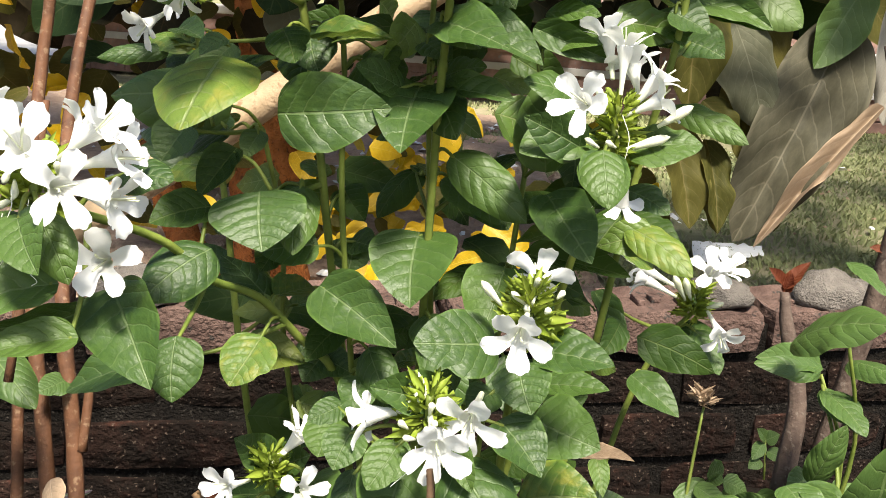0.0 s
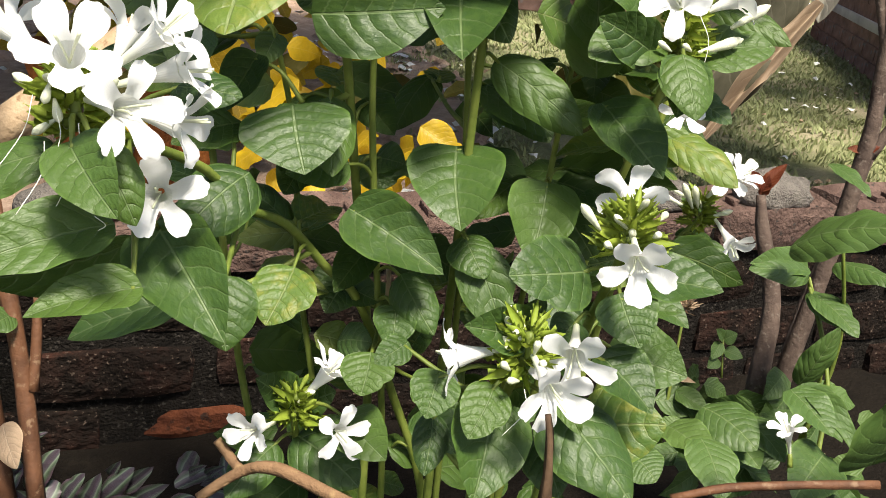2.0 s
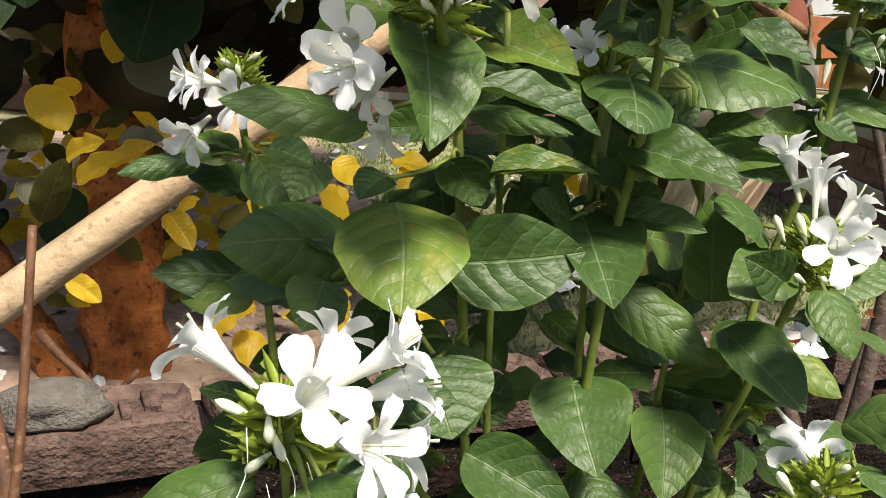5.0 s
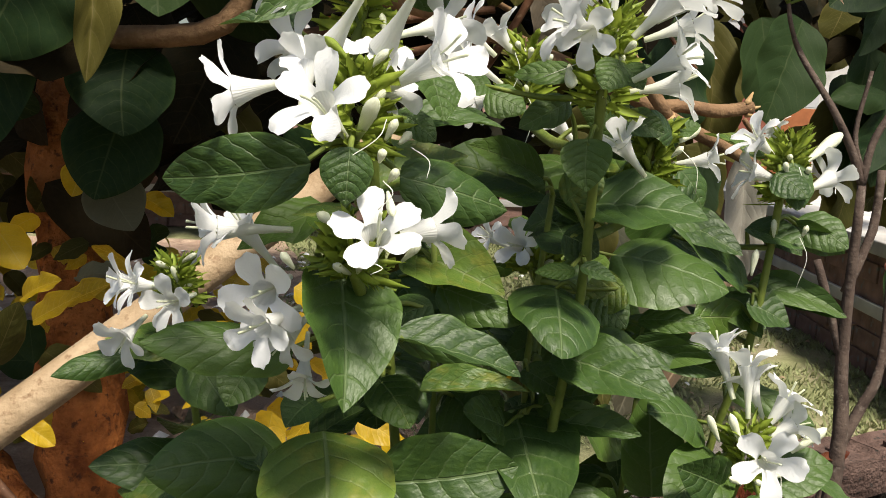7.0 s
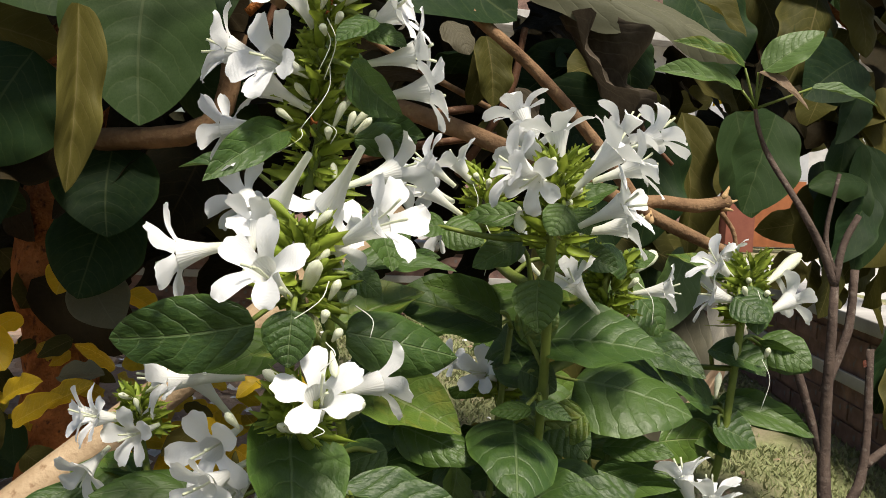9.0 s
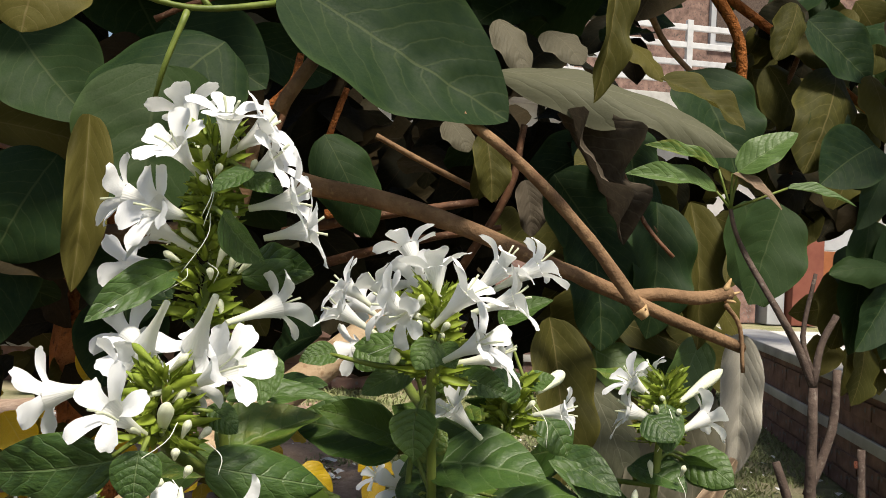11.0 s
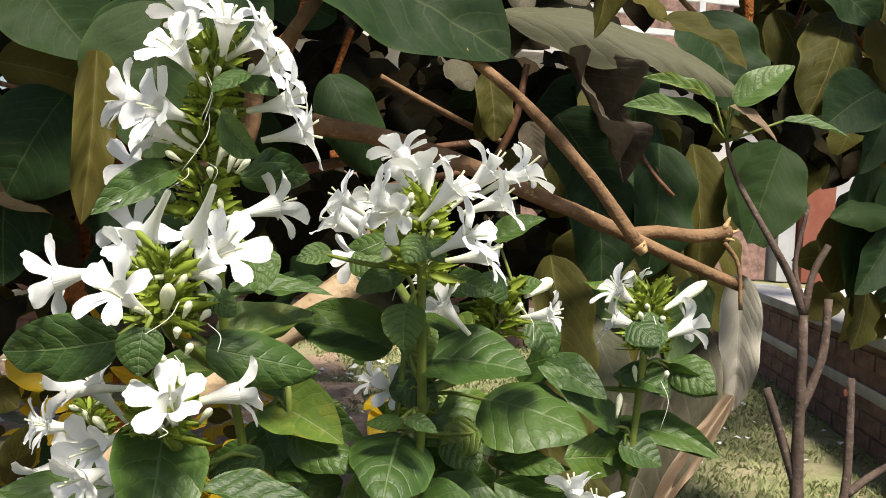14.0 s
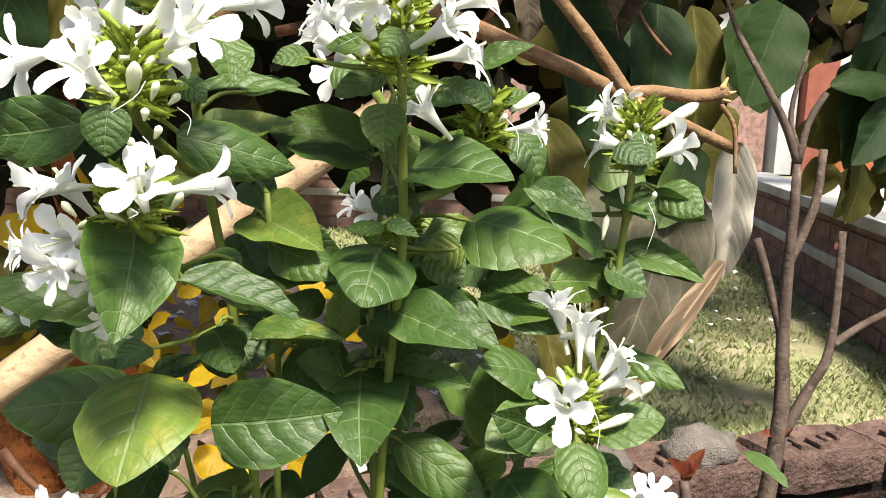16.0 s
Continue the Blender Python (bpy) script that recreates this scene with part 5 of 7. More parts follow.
leaf((0.0898, 0.7697, 0.7822), (0.1293, 0.7624, 0.8012), 0.0220, (-0.20, -0.80, 0.50))
leaf((-0.0140, 0.5810, 0.7840), (-0.0408, 0.5964, 0.7822), 0.0156, (-0.42, -0.66, 0.63))
leaf((-0.0069, 0.6023, 0.7713), (-0.0355, 0.5972, 0.7561), 0.0180, (0.10, -0.80, 0.55))
leaf((-0.0067, 0.5494, 0.7905), (-0.0175, 0.5425, 0.7768), 0.0178, (-0.10, -0.90, 0.40))
leaf((-0.0035, 0.5506, 0.7886), (0.0018, 0.5405, 0.7776), 0.0140, (-0.40, -0.80, 0.40))
leaf((-0.0293, 0.6694, 0.7743), (-0.0085, 0.6577, 0.7645), 0.0245, (-0.20, -0.80, 0.50))
leaf((0.0643, 0.6528, 0.7492), (0.0334, 0.6458, 0.7453), 0.0136, (0.24, -0.94, -0.25))
leaf((0.0639, 0.6228, 0.7573), (0.0815, 0.6194, 0.7633), 0.0154, (-0.40, -0.70, 0.60))
leaf((0.0810, 0.6406, 0.7389), (0.0970, 0.6337, 0.7137), 0.0291, (0.40, -0.79, 0.47))
leaf((-0.1132, 0.5212, 0.6678), (-0.0571, 0.5166, 0.6511), 0.0234, (0.26, -0.27, 0.93))
leaf((-0.0785, 0.5993, 0.6193), (-0.0267, 0.5781, 0.6237), 0.0225, (-0.30, -0.40, 0.85), M_LEAF_YELLOW)
leaf((0.0619, 0.6364, 0.6344), (0.1140, 0.6193, 0.6171), 0.0203, (-0.23, -0.94, 0.23))
leaf((-0.1456, 0.5905, 0.6434), (-0.2163, 0.5814, 0.6516), 0.0325, (0.10, -0.60, 0.80))
leaf((-0.0059, 0.5990, 0.7185), (0.0124, 0.5962, 0.7353), 0.0238, (-0.20, -0.80, 0.50), M_LEAF_YELLOW)
leaf((0.0487, 0.6295, 0.6691), (0.0252, 0.6337, 0.6559), 0.0259, (-0.20, -0.80, 0.50), M_LEAF_YELLOW)
leaf((-0.0078, 0.5704, 0.6904), (0.0076, 0.5605, 0.6848), 0.0106, (-0.30, -0.70, 0.60))
leaf((-0.0086, 0.5745, 0.6879), (-0.0301, 0.5750, 0.6863), 0.0107, (0.20, -0.70, 0.60), M_LEAF_DARK)
leaf((-0.0836, 0.5680, 0.6715), (-0.1121, 0.5733, 0.6584), 0.0203, (0.00, -0.80, 0.60))
leaf((-0.0761, 0.6114, 0.6507), (-0.0322, 0.6023, 0.6575), 0.0213, (-0.20, -0.50, 0.80), M_LEAF_DARK)
leaf((0.0729, 0.6813, 0.6359), (0.1254, 0.6696, 0.6326), 0.0216, (-0.20, -0.50, 0.80), M_LEAF_YELLOW)
leaf((-0.1140, 0.5298, 0.7606), (-0.1007, 0.5200, 0.7505), 0.0134, (-0.30, -0.70, 0.60))
leaf((-0.0050, 0.6005, 0.7020), (0.0143, 0.5956, 0.6916), 0.0213, (-0.30, -0.80, 0.50))
leaf((0.0218, 0.5987, 0.7580), (-0.0006, 0.6045, 0.7698), 0.0174, (-0.20, -0.70, 0.60), M_LEAF_DARK)
leaf((0.0253, 0.6006, 0.7644), (0.0441, 0.5919, 0.7575), 0.0163, (-0.30, -0.70, 0.60))
leaf((-0.1309, 0.5806, 0.6065), (-0.1402, 0.5167, 0.5703), 0.0623, (-0.21, -0.46, 0.86), M_LEAF_YELLOW)
leaf((-0.0992, 0.5960, 0.5716), (-0.0265, 0.5851, 0.5813), 0.0502, (-0.16, -0.98, 0.09))
leaf((-0.0102, 0.6342, 0.5918), (-0.0187, 0.5604, 0.5579), 0.0542, (0.02, -0.42, 0.91))
leaf((0.0132, 0.6286, 0.5472), (0.0658, 0.5984, 0.5103), 0.0327, (-0.26, -0.89, 0.36))
leaf((0.0785, 0.6098, 0.5283), (0.1042, 0.5568, 0.4976), 0.0394, (-0.22, -0.57, 0.80))
leaf((0.0784, 0.6262, 0.5398), (0.0731, 0.6321, 0.6068), 0.0391, (-0.36, -0.93, 0.05))
leaf((0.0947, 0.5804, 0.5649), (0.0540, 0.5637, 0.5851), 0.0297, (0.39, -0.92, 0.03))
leaf((0.1064, 0.5616, 0.5667), (0.0977, 0.5392, 0.5376), 0.0289, (-0.18, -0.75, 0.63))
leaf((0.1244, 0.5904, 0.5626), (0.1699, 0.5839, 0.5720), 0.0361, (-0.30, -0.60, 0.75))
leaf((-0.1690, 0.4870, 0.4867), (-0.1340, 0.4371, 0.4507), 0.0411, (-0.34, -0.69, 0.63))
leaf((-0.1391, 0.5034, 0.4537), (-0.1365, 0.4837, 0.4213), 0.0348, (0.00, -0.75, 0.65))
leaf((-0.1872, 0.5271, 0.4600), (-0.2492, 0.4837, 0.4564), 0.0402, (0.56, -0.77, -0.31))
leaf((-0.1666, 0.5715, 0.4087), (-0.2341, 0.5783, 0.3774), 0.0374, (-0.37, -0.67, 0.65))
leaf((-0.2041, 0.4599, 0.5279), (-0.2543, 0.4624, 0.5058), 0.0283, (0.10, -0.60, 0.75))
leaf((-0.1841, 0.4300, 0.5419), (-0.1665, 0.4204, 0.5101), 0.0219, (0.30, -0.86, 0.42))
leaf((-0.0046, 0.6325, 0.4906), (-0.0070, 0.5770, 0.4537), 0.0602, (-0.18, -0.54, 0.82))
leaf((-0.0712, 0.6208, 0.4503), (-0.0145, 0.5800, 0.4239), 0.0439, (-0.27, -0.76, 0.59))
leaf((0.0083, 0.6200, 0.4280), (0.0302, 0.5900, 0.3777), 0.0366, (-0.2, -0.75, 0.6), M_LEAF)
leaf((0.0686, 0.6400, 0.4512), (0.0900, 0.6100, 0.4239), 0.0336, (-0.2, -0.75, 0.6), M_LEAF_DARK)
leaf((-0.0356, 0.6200, 0.4066), (-0.0151, 0.5900, 0.3776), 0.0294, (-0.2, -0.75, 0.6), M_LEAF)
leaf((0.0614, 0.6200, 0.4072), (0.0776, 0.5900, 0.3696), 0.0343, (-0.2, -0.75, 0.6), M_LEAF)
leaf((0.0425, 0.6600, 0.4596), (0.0087, 0.6300, 0.4424), 0.0259, (-0.2, -0.75, 0.6), M_LEAF_DARK)
leaf((-0.0543, 0.6400, 0.4175), (-0.0785, 0.6100, 0.3967), 0.0264, (-0.2, -0.75, 0.6), M_LEAF_DARK)
leaf((0.1530, 0.7000, 0.5009), (0.1233, 0.6700, 0.4699), 0.0322, (-0.2, -0.75, 0.6), M_LEAF_DARK)


def inner_leaves(count, seed):
    """Small shaded leaves along the stems inside the shrub."""
    rng = random.Random(seed)
    canes = [c for c in CANES if 0.05 < c.z < 0.74 and c.y > 0.585]
    for _ in range(count):
        c = rng.choice(canes)
        a = rng.uniform(0.3, 2.8)
        way = Vector((math.cos(a) * 0.9, math.sin(a) * 0.8, rng.uniform(-0.45, 0.35))).normalized()
        b = c + way * 0.008 + Vector((0, 0.012, 0))
        ln = rng.uniform(0.03, 0.065)
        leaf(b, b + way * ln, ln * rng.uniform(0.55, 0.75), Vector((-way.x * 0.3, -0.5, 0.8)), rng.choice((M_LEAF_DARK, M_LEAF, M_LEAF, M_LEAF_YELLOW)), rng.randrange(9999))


inner_leaves(70, 3)
foliage("inner_foliage", shrub, 75, (-0.16, 0.66, 0.02), (0.34, 0, 0), (0, 0, 0.7), (0, 0.12, 0), 31, M_LEAF_DARK, (0.035, 0.065), 0.3, "small inner leaves coloured dark for shade")
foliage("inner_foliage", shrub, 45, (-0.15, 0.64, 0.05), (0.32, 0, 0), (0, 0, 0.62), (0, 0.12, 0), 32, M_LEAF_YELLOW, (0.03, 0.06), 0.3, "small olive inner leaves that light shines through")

# ---- plants of the bed ----


def plant_leaf(parent, me, material, base, tip, width, normal, name="leaf", inverse=None):
    ob = mesh_part(name, with_material(me, material) if material not in LEAF_CACHE else LEAF_CACHE[material][BLADES.index(me)], material, parent)
    m = frame_to(base, tip, normal, width)
    ob.matrix_basis = parent.matrix_basis.inverted() @ m
    return ob


LEAF_CACHE = {m: [with_material(b, m) for b in BLADES] for m in (M_FRESH_LEAF, M_RED_LEAF, M_DRY_BROWN, M_DRY_LEAF, M_TREE_LEAF, M_TREE_OLIVE, M_TREE_GOLD, M_LEAF_YELLOW)}


def limb(parent, points, r0, r1, material, name="stem", sides=8, wob=0.2):
    ob = part(name, tube_bm(points, (r0, r1), sides, wob=wob), material, parent)
    ob.matrix_basis = parent.matrix_basis.inverted()
    return ob


# pruned grey stems with young shoots
pruned = thing("pruned_shrub", "pruned grey-brown bare stems with red young shoots", "shrub", at=(0.4809, 0.9374, 0.4031))
limb(pruned, [(0.4206, 0.9047, 0.0816), (0.4809, 0.9374, 0.4031), (0.4868, 0.9562, 0.529), (0.4805, 0.9516, 0.7107)], 0.0108, 0.005, M_STEM_GREY)
limb(pruned, [(0.4805, 0.9516, 0.7107), (0.4674, 0.9609, 0.7505), (0.4468, 0.9718, 0.79), (0.4376, 1.0173, 0.8420), (0.4240, 1.0198, 0.8700), (0.4180, 1.0207, 0.8927)], 0.0047, 0.0021, M_STEM_GREY)
limb(pruned, [(0.4805, 0.9516, 0.7107), (0.4902, 0.956, 0.7517), (0.5081, 0.9572, 0.7843)], 0.0044, 0.0034, M_STEM_GREY)
limb(pruned, [(0.4803, 0.9535, 0.7223), (0.4729, 0.9616, 0.7624), (0.4892, 0.9682, 0.8268)], 0.0034, 0.0021, M_STEM_GREY)
limb(pruned, [(0.4869, 0.9553, 0.523), (0.4744, 0.9656, 0.5703), (0.4588, 0.9784, 0.6281)], 0.0053, 0.0043, M_STEM_GREY)
limb(pruned, [(0.4889, 0.9663, 0.5949), (0.5175, 0.9707, 0.6621), (0.5273, 0.9786, 0.7254)], 0.0055, 0.0046, M_STEM_GREY)
limb(pruned, [(0.5229, 0.9903, 0.4013), (0.5504, 0.9925, 0.4534), (0.5747, 0.9953, 0.5054), (0.5868, 1.013, 0.6328)], 0.0070, 0.0044, M_STEM_GREY)
limb(pruned, [(0.5748, 0.9948, 0.5022), (0.5996, 0.9925, 0.5224), (0.64, 0.9873, 0.5466)], 0.0049, 0.0043, M_STEM_GREY)
limb(pruned, [(0.4552, 0.9192, 0.0666), (0.4617, 0.9514, 0.1565), (0.4931, 0.9855, 0.2543), (0.5229, 0.9903, 0.4013)], 0.0105, 0.0070, M_STEM_GREY)
limb(pruned, [(0.3981, 0.8958, 0.1428), (0.4151, 0.9325, 0.2464), (0.4011, 0.9594, 0.3192), (0.3966, 0.9739, 0.3586)], 0.0120, 0.0055, M_STEM_GREY)
for b, t, w in (((0.3962, 0.9755, 0.3632), (0.3744, 0.9738, 0.3855), 0.014), ((0.3962, 0.9755, 0.3632), (0.4198, 0.9753, 0.3945), 0.016), ((0.3966, 0.9739, 0.3586), (0.4004, 0.9714, 0.3818), 0.012), ((0.4807, 0.9401, 0.4198), (0.4971, 0.9377, 0.4278), 0.012), ((0.4807, 0.9401, 0.4198), (0.4647, 0.9443, 0.4232), 0.01), ((0.5825, 1.0119, 0.6199), (0.5783, 1.0116, 0.6121), 0.008)):
    plant_leaf(pruned, BLADES[2], M_RED_LEAF, b, t, w, (0, -0.6, 0.8))
for b, t, w, mat in (
    ((0.4037, 1.0232, 0.9350), (0.3191, 1.0302, 0.9567), 0.019, M_LEAF_YELLOW),
    ((0.4024, 1.0237, 0.9113), (0.2962, 1.0251, 0.9241), 0.029, M_FRESH_LEAF),
    ((0.4245, 1.0189, 0.9335), (0.4864, 1.0056, 0.9783), 0.041, M_FRESH_LEAF),
    ((0.4185, 1.0202, 0.9314), (0.4561, 0.9823, 0.8918), 0.021, M_DRY_BROWN),
    ((0.4778, 1.0081, 0.9180), (0.5460, 0.9840, 0.9005), 0.021, M_FRESH_LEAF)):
    plant_leaf(pruned, BLADES[0], mat, b, t, w, (0.1, -0.7, 0.7))
    limb(pruned, [(0.4180, 1.0207, 0.8927), b], 0.0018, 0.0014, M_STEM, "leaf_stalk", 5)

# leafy low plant at the foot of the pruned stems
low = thing("leafy_plant", "light green broad-leaved low plant in the bed", "plant", at=(0.4179, 0.832, 0.1379))


def low_leaf(b, t, w):
    plant_leaf(low, BLADES[rng.randrange(6)], M_FRESH_LEAF, b, t, w, (0, -0.65, 0.75))


low_leaf((0.3908, 0.8413, 0.3244), (0.3184, 0.8245, 0.3323), 0.034)
low_leaf((0.3422, 0.8031, 0.3649), (0.3829, 0.7137, 0.4165), 0.055)
low_leaf((0.3949, 0.8345, 0.3041), (0.4142, 0.7757, 0.2869), 0.032)
low_leaf((0.3348, 0.614, 0.2595), (0.3225, 0.567, 0.385), 0.1)
low_leaf((0.323, 0.7179, 0.2644), (0.3393, 0.6702, 0.2487), 0.04)
low_leaf((0.2348, 0.7536, 0.2064), (0.2568, 0.7007, 0.2071), 0.04)
low_leaf((0.267, 0.7584, 0.2232), (0.295, 0.7021, 0.2143), 0.05)
low_leaf((0.4339, 0.9215, 0.4116), (0.4502, 0.8632, 0.3956), 0.02)
low_leaf((0.2461, 0.7636, 0.2023), (0.2657, 0.7053, 0.1901), 0.045)
low_leaf((0.2866, 0.7649, 0.2101), (0.3042, 0.7048, 0.193), 0.045)
low_leaf((0.3568, 0.771, 0.2346), (0.3789, 0.7104, 0.2166), 0.05)
low_leaf((0.3813, 0.7978, 0.2233), (0.3966, 0.7807, 0.2952), 0.03)
low_leaf((0.3396, 0.7258, 0.2603), (0.3634, 0.6619, 0.2301), 0.03)
low_leaf((0.2385, 0.6969, 0.2302), (0.238, 0.6429, 0.2074), 0.045)
low_leaf((0.3468, 0.6855, 0.2219), (0.3022, 0.6457, 0.2035), 0.05)
low_leaf((0.3051, 0.7508, 0.2165), (0.3257, 0.7047, 0.1999), 0.03)
low_leaf((0.4183, 0.8455, 0.3327), (0.4449, 0.7733, 0.3383), 0.035)
low_leaf((0.396, 0.8405, 0.3055), (0.4166, 0.7812, 0.2841), 0.03)
low_leaf((0.394, 0.8495, 0.3259), (0.3209, 0.8295, 0.3363), 0.03)
low_leaf((0.1875, 0.7129, 0.2026), (0.202, 0.6875, 0.193), 0.04)
for k, (a, b) in enumerate((((0.4186, 0.8284, 0.127), (0.3912, 0.8396, 0.3193)), ((0.4186, 0.8284, 0.127), (0.393, 0.8046, 0.3732)), ((0.4186, 0.8284, 0.127), (0.2702, 0.7551, 0.2136)), ((0.3633, 0.7124, 0.1361), (0.3936, 0.8453, 0.3156)))):
    limb(low, [a, tuple((Vector(a) * 0.5 + Vector(b) * 0.5 + Vector((0.02, 0, 0.01))).to_tuple()), b], 0.0028, 0.0016, M_STEM)

low_at, low_along, low_up = Vector((0.278, 0.751, 0.1175)), Vector((0.4577, 0.7059, 0.13)), Vector((0.2799, 0.7749, 0.1765))
foliage("small_leaves", low, 55, low_at, low_along - low_at, low_up - low_at, (0, 0.16, 0), 51, M_FRESH_LEAF, (0.03, 0.06), 0.3, "small light green leaves near the soil")

# small seedling and dried seed head in front of the wall
dried = thing("dried_flower_stalk", "thin stalk with a dried brown spiny seed head", "plant", at=(0.2892, 0.8756, 0.1009))
limb(dried, [(0.2896, 0.8737, 0.0951), (0.2996, 0.8982, 0.1704), (0.3101, 0.9208, 0.24)], 0.0022, 0.0014, M_STEM)
bm = bmesh.new()
for k in range(34):
    a = k * 2.4
    bract_bm(bm, Vector((0.3095, 0.9236, 0.2486)) + scatter(rng, 0.006), Vector((math.cos(a), math.sin(a), rng.uniform(-0.4, 1.0))), rng.uniform(0.012, 0.024), 0.0022, rng)
sh = part("seed_head", bm, M_DRY_BROWN, dried)
sh.matrix_basis = dried.matrix_basis.inverted()

# brown upright stems beside the wall
brown = thing("brown_stemmed_shrub", "upright red-brown woody stems with few leaves", "shrub", at=(-0.3528, 0.8576, 0.0629))
limb(brown, [(-0.3667, 0.8539, 0.0507), (-0.3917, 0.9038, 0.2009), (-0.4076, 0.9297, 0.2786), (-0.4309, 0.9862, 0.3849), (-0.4426, 1.0636, 0.5289), (-0.438, 1.0862, 0.6085), (-0.44, 1.1124, 0.6999)], 0.0085, 0.006, M_STEM_BROWN)
limb(brown, [(-0.3402, 0.8538, 0.0525), (-0.3552, 0.8926, 0.1696), (-0.3757, 0.9296, 0.2807), (-0.4148, 1.035, 0.3743), (-0.4437, 1.161, 0.5059), (-0.4464, 1.2474, 0.6259)], 0.0085, 0.0075, M_STEM_BROWN)
limb(brown, [(-0.3462, 0.8889, 0.159), (-0.3433, 0.9037, 0.2042), (-0.3428, 0.9185, 0.2492)], 0.006, 0.004, M_STEM_BROWN)
limb(brown, [(-0.4134, 0.8712, 0.0359), (-0.4246, 0.9202, 0.1844), (-0.4359, 0.9579, 0.2984)], 0.007, 0.005, M_STEM_BROWN)
limb(brown, [(-0.3423, 0.7268, 0.311), (-0.3331, 0.7583, 0.4147), (-0.3284, 0.7979, 0.5393)], 0.004, 0.003, M_STEM_BROWN)
for b, t, w in (((-0.4078, 0.8244, 0.2993), (-0.3419, 0.7764, 0.2618), 0.045), ((-0.3631, 0.905, 0.2325), (-0.3825, 0.873, 0.2304), 0.03), ((-0.4308, 0.8785, 0.2992), (-0.4598, 0.8604, 0.246), 0.04), ((-0.4259, 0.8526, 0.228), (-0.4603, 0.8345, 0.1743), 0.05)):
    plant_leaf(brown, BLADES[rng.randrange(6)], M_FRESH_LEAF, b, t, w, (0.2, -0.6, 0.7))
plant_leaf(brown, BLADES[1], M_DRY_BROWN, (-0.3638, 0.8523, 0.1456), (-0.3426, 0.8118, 0.1241), 0.03, (0, -1, 0.2))

twig = thing("fallen_twig", "broken dry pale brown twig lying across the plants", "twig", at=(-0.1064, 0.5638, 0.2881))
limb(twig, [(-0.1588, 0.5616, 0.2765), (-0.1329, 0.5664, 0.2925), (-0.1132, 0.558, 0.3009), (-0.0896, 0.5452, 0.2973), (-0.0589, 0.5217, 0.2945)], 0.0035, 0.0045, M_BRANCH)
limb(twig, [(-0.1329, 0.5664, 0.2925), (-0.1428, 0.5793, 0.2976), (-0.149, 0.5822, 0.305)], 0.0035, 0.0028, M_BRANCH)


def striped_leaf_material():
    m = Mat("striped_leaf", 0.4)
    sep = m.node("SeparateXYZ")
    m.link(m.coord("UV"), sep.inputs[0])
    across = m.math("ABSOLUTE", m.math("SUBTRACT", sep.outputs[0], 0.5))
    tone = m.ramp(across, (0.0, (0.035, 0.015, 0.035)), (0.1, (0.04, 0.03, 0.04)), (0.16, (0.04, 0.03, 0.045)), (0.21, (0.12, 0.15, 0.11)), (0.3, (0.028, 0.05, 0.024)), (0.5, (0.05, 0.015, 0.04)))
    m.colour(m.mix(m.ramp(m.noise(80.0), (0.4, (0, 0, 0)), (0.8, (0.4, 0.4, 0.4))), tone, (0.10, 0.13, 0.09)))
    m.bump(m.noise(120.0), 0.3, 0.001)
    return m.mat


M_STRIPE = striped_leaf_material()
LEAF_CACHE[M_STRIPE] = [with_material(b, M_STRIPE) for b in BLADES]
cover = thing("striped_ground_cover", "low purple and silver striped trailing plant on the soil", "plant", at=(-0.2963, 0.8671, 0.047))
rng = random.Random(77)
for k in range(26):
    b = Vector((-0.2961, 0.8661, 0.0442)) + Vector((rng.uniform(-0.14, 0.16), rng.uniform(-0.12, 0.05), rng.uniform(-0.02, 0.02)))
    a = rng.uniform(0, 6.28)
    t = b + Vector((math.cos(a) * 0.045, math.sin(a) * 0.045, rng.uniform(-0.008, 0.014)))
    plant_leaf(cover, BLADES[rng.randrange(6)], M_STRIPE, b, t, 0.021, (0, -0.35, 0.9))

for b, t, w in (
    ((-0.3922, 0.8985, 0.0839), (-0.3327, 0.8801, 0.1186), 0.014),
    ((-0.3563, 0.8786, 0.0498), (-0.3209, 0.8724, 0.1044), 0.025),
    ((-0.3829, 0.8852, 0.0547), (-0.3548, 0.8704, 0.0846), 0.014),
    ((-0.3208, 0.8710, 0.0462), (-0.2965, 0.8603, 0.0847), 0.019),
    ((-0.2997, 0.8660, 0.0428), (-0.2814, 0.8582, 0.0861), 0.022),
    ((-0.2846, 0.8670, 0.0520), (-0.2493, 0.8558, 0.0940), 0.022),
    ((-0.2753, 0.8735, 0.0725), (-0.2624, 0.8600, 0.0989), 0.012),
    ((-0.2606, 0.8670, 0.0624), (-0.2310, 0.8536, 0.0966), 0.018),
    ((-0.2513, 0.8599, 0.0487), (-0.2154, 0.8450, 0.0818), 0.020),
    ((-0.1988, 0.8637, 0.0813), (-0.1804, 0.8470, 0.1021), 0.010),
    ((-0.1817, 0.8605, 0.0808), (-0.1631, 0.8442, 0.1026), 0.011),
    ((-0.1707, 0.8590, 0.0818), (-0.1831, 0.8413, 0.0867), 0.009),
    ((-0.3492, 0.8718, 0.0359), (-0.3660, 0.8639, 0.0633), 0.022),
    ((-0.3280, 0.8792, 0.0637), (-0.3385, 0.8526, 0.0470), 0.020),
    ((-0.2171, 0.8535, 0.0476), (-0.1908, 0.8371, 0.0728), 0.019),
    ((-0.2775, 0.8608, 0.0396), (-0.2419, 0.8434, 0.0662), 0.022)):
    plant_leaf(cover, BLADES[rng.randrange(6)], M_STRIPE, b, t, w, (0, -0.75, 0.6))

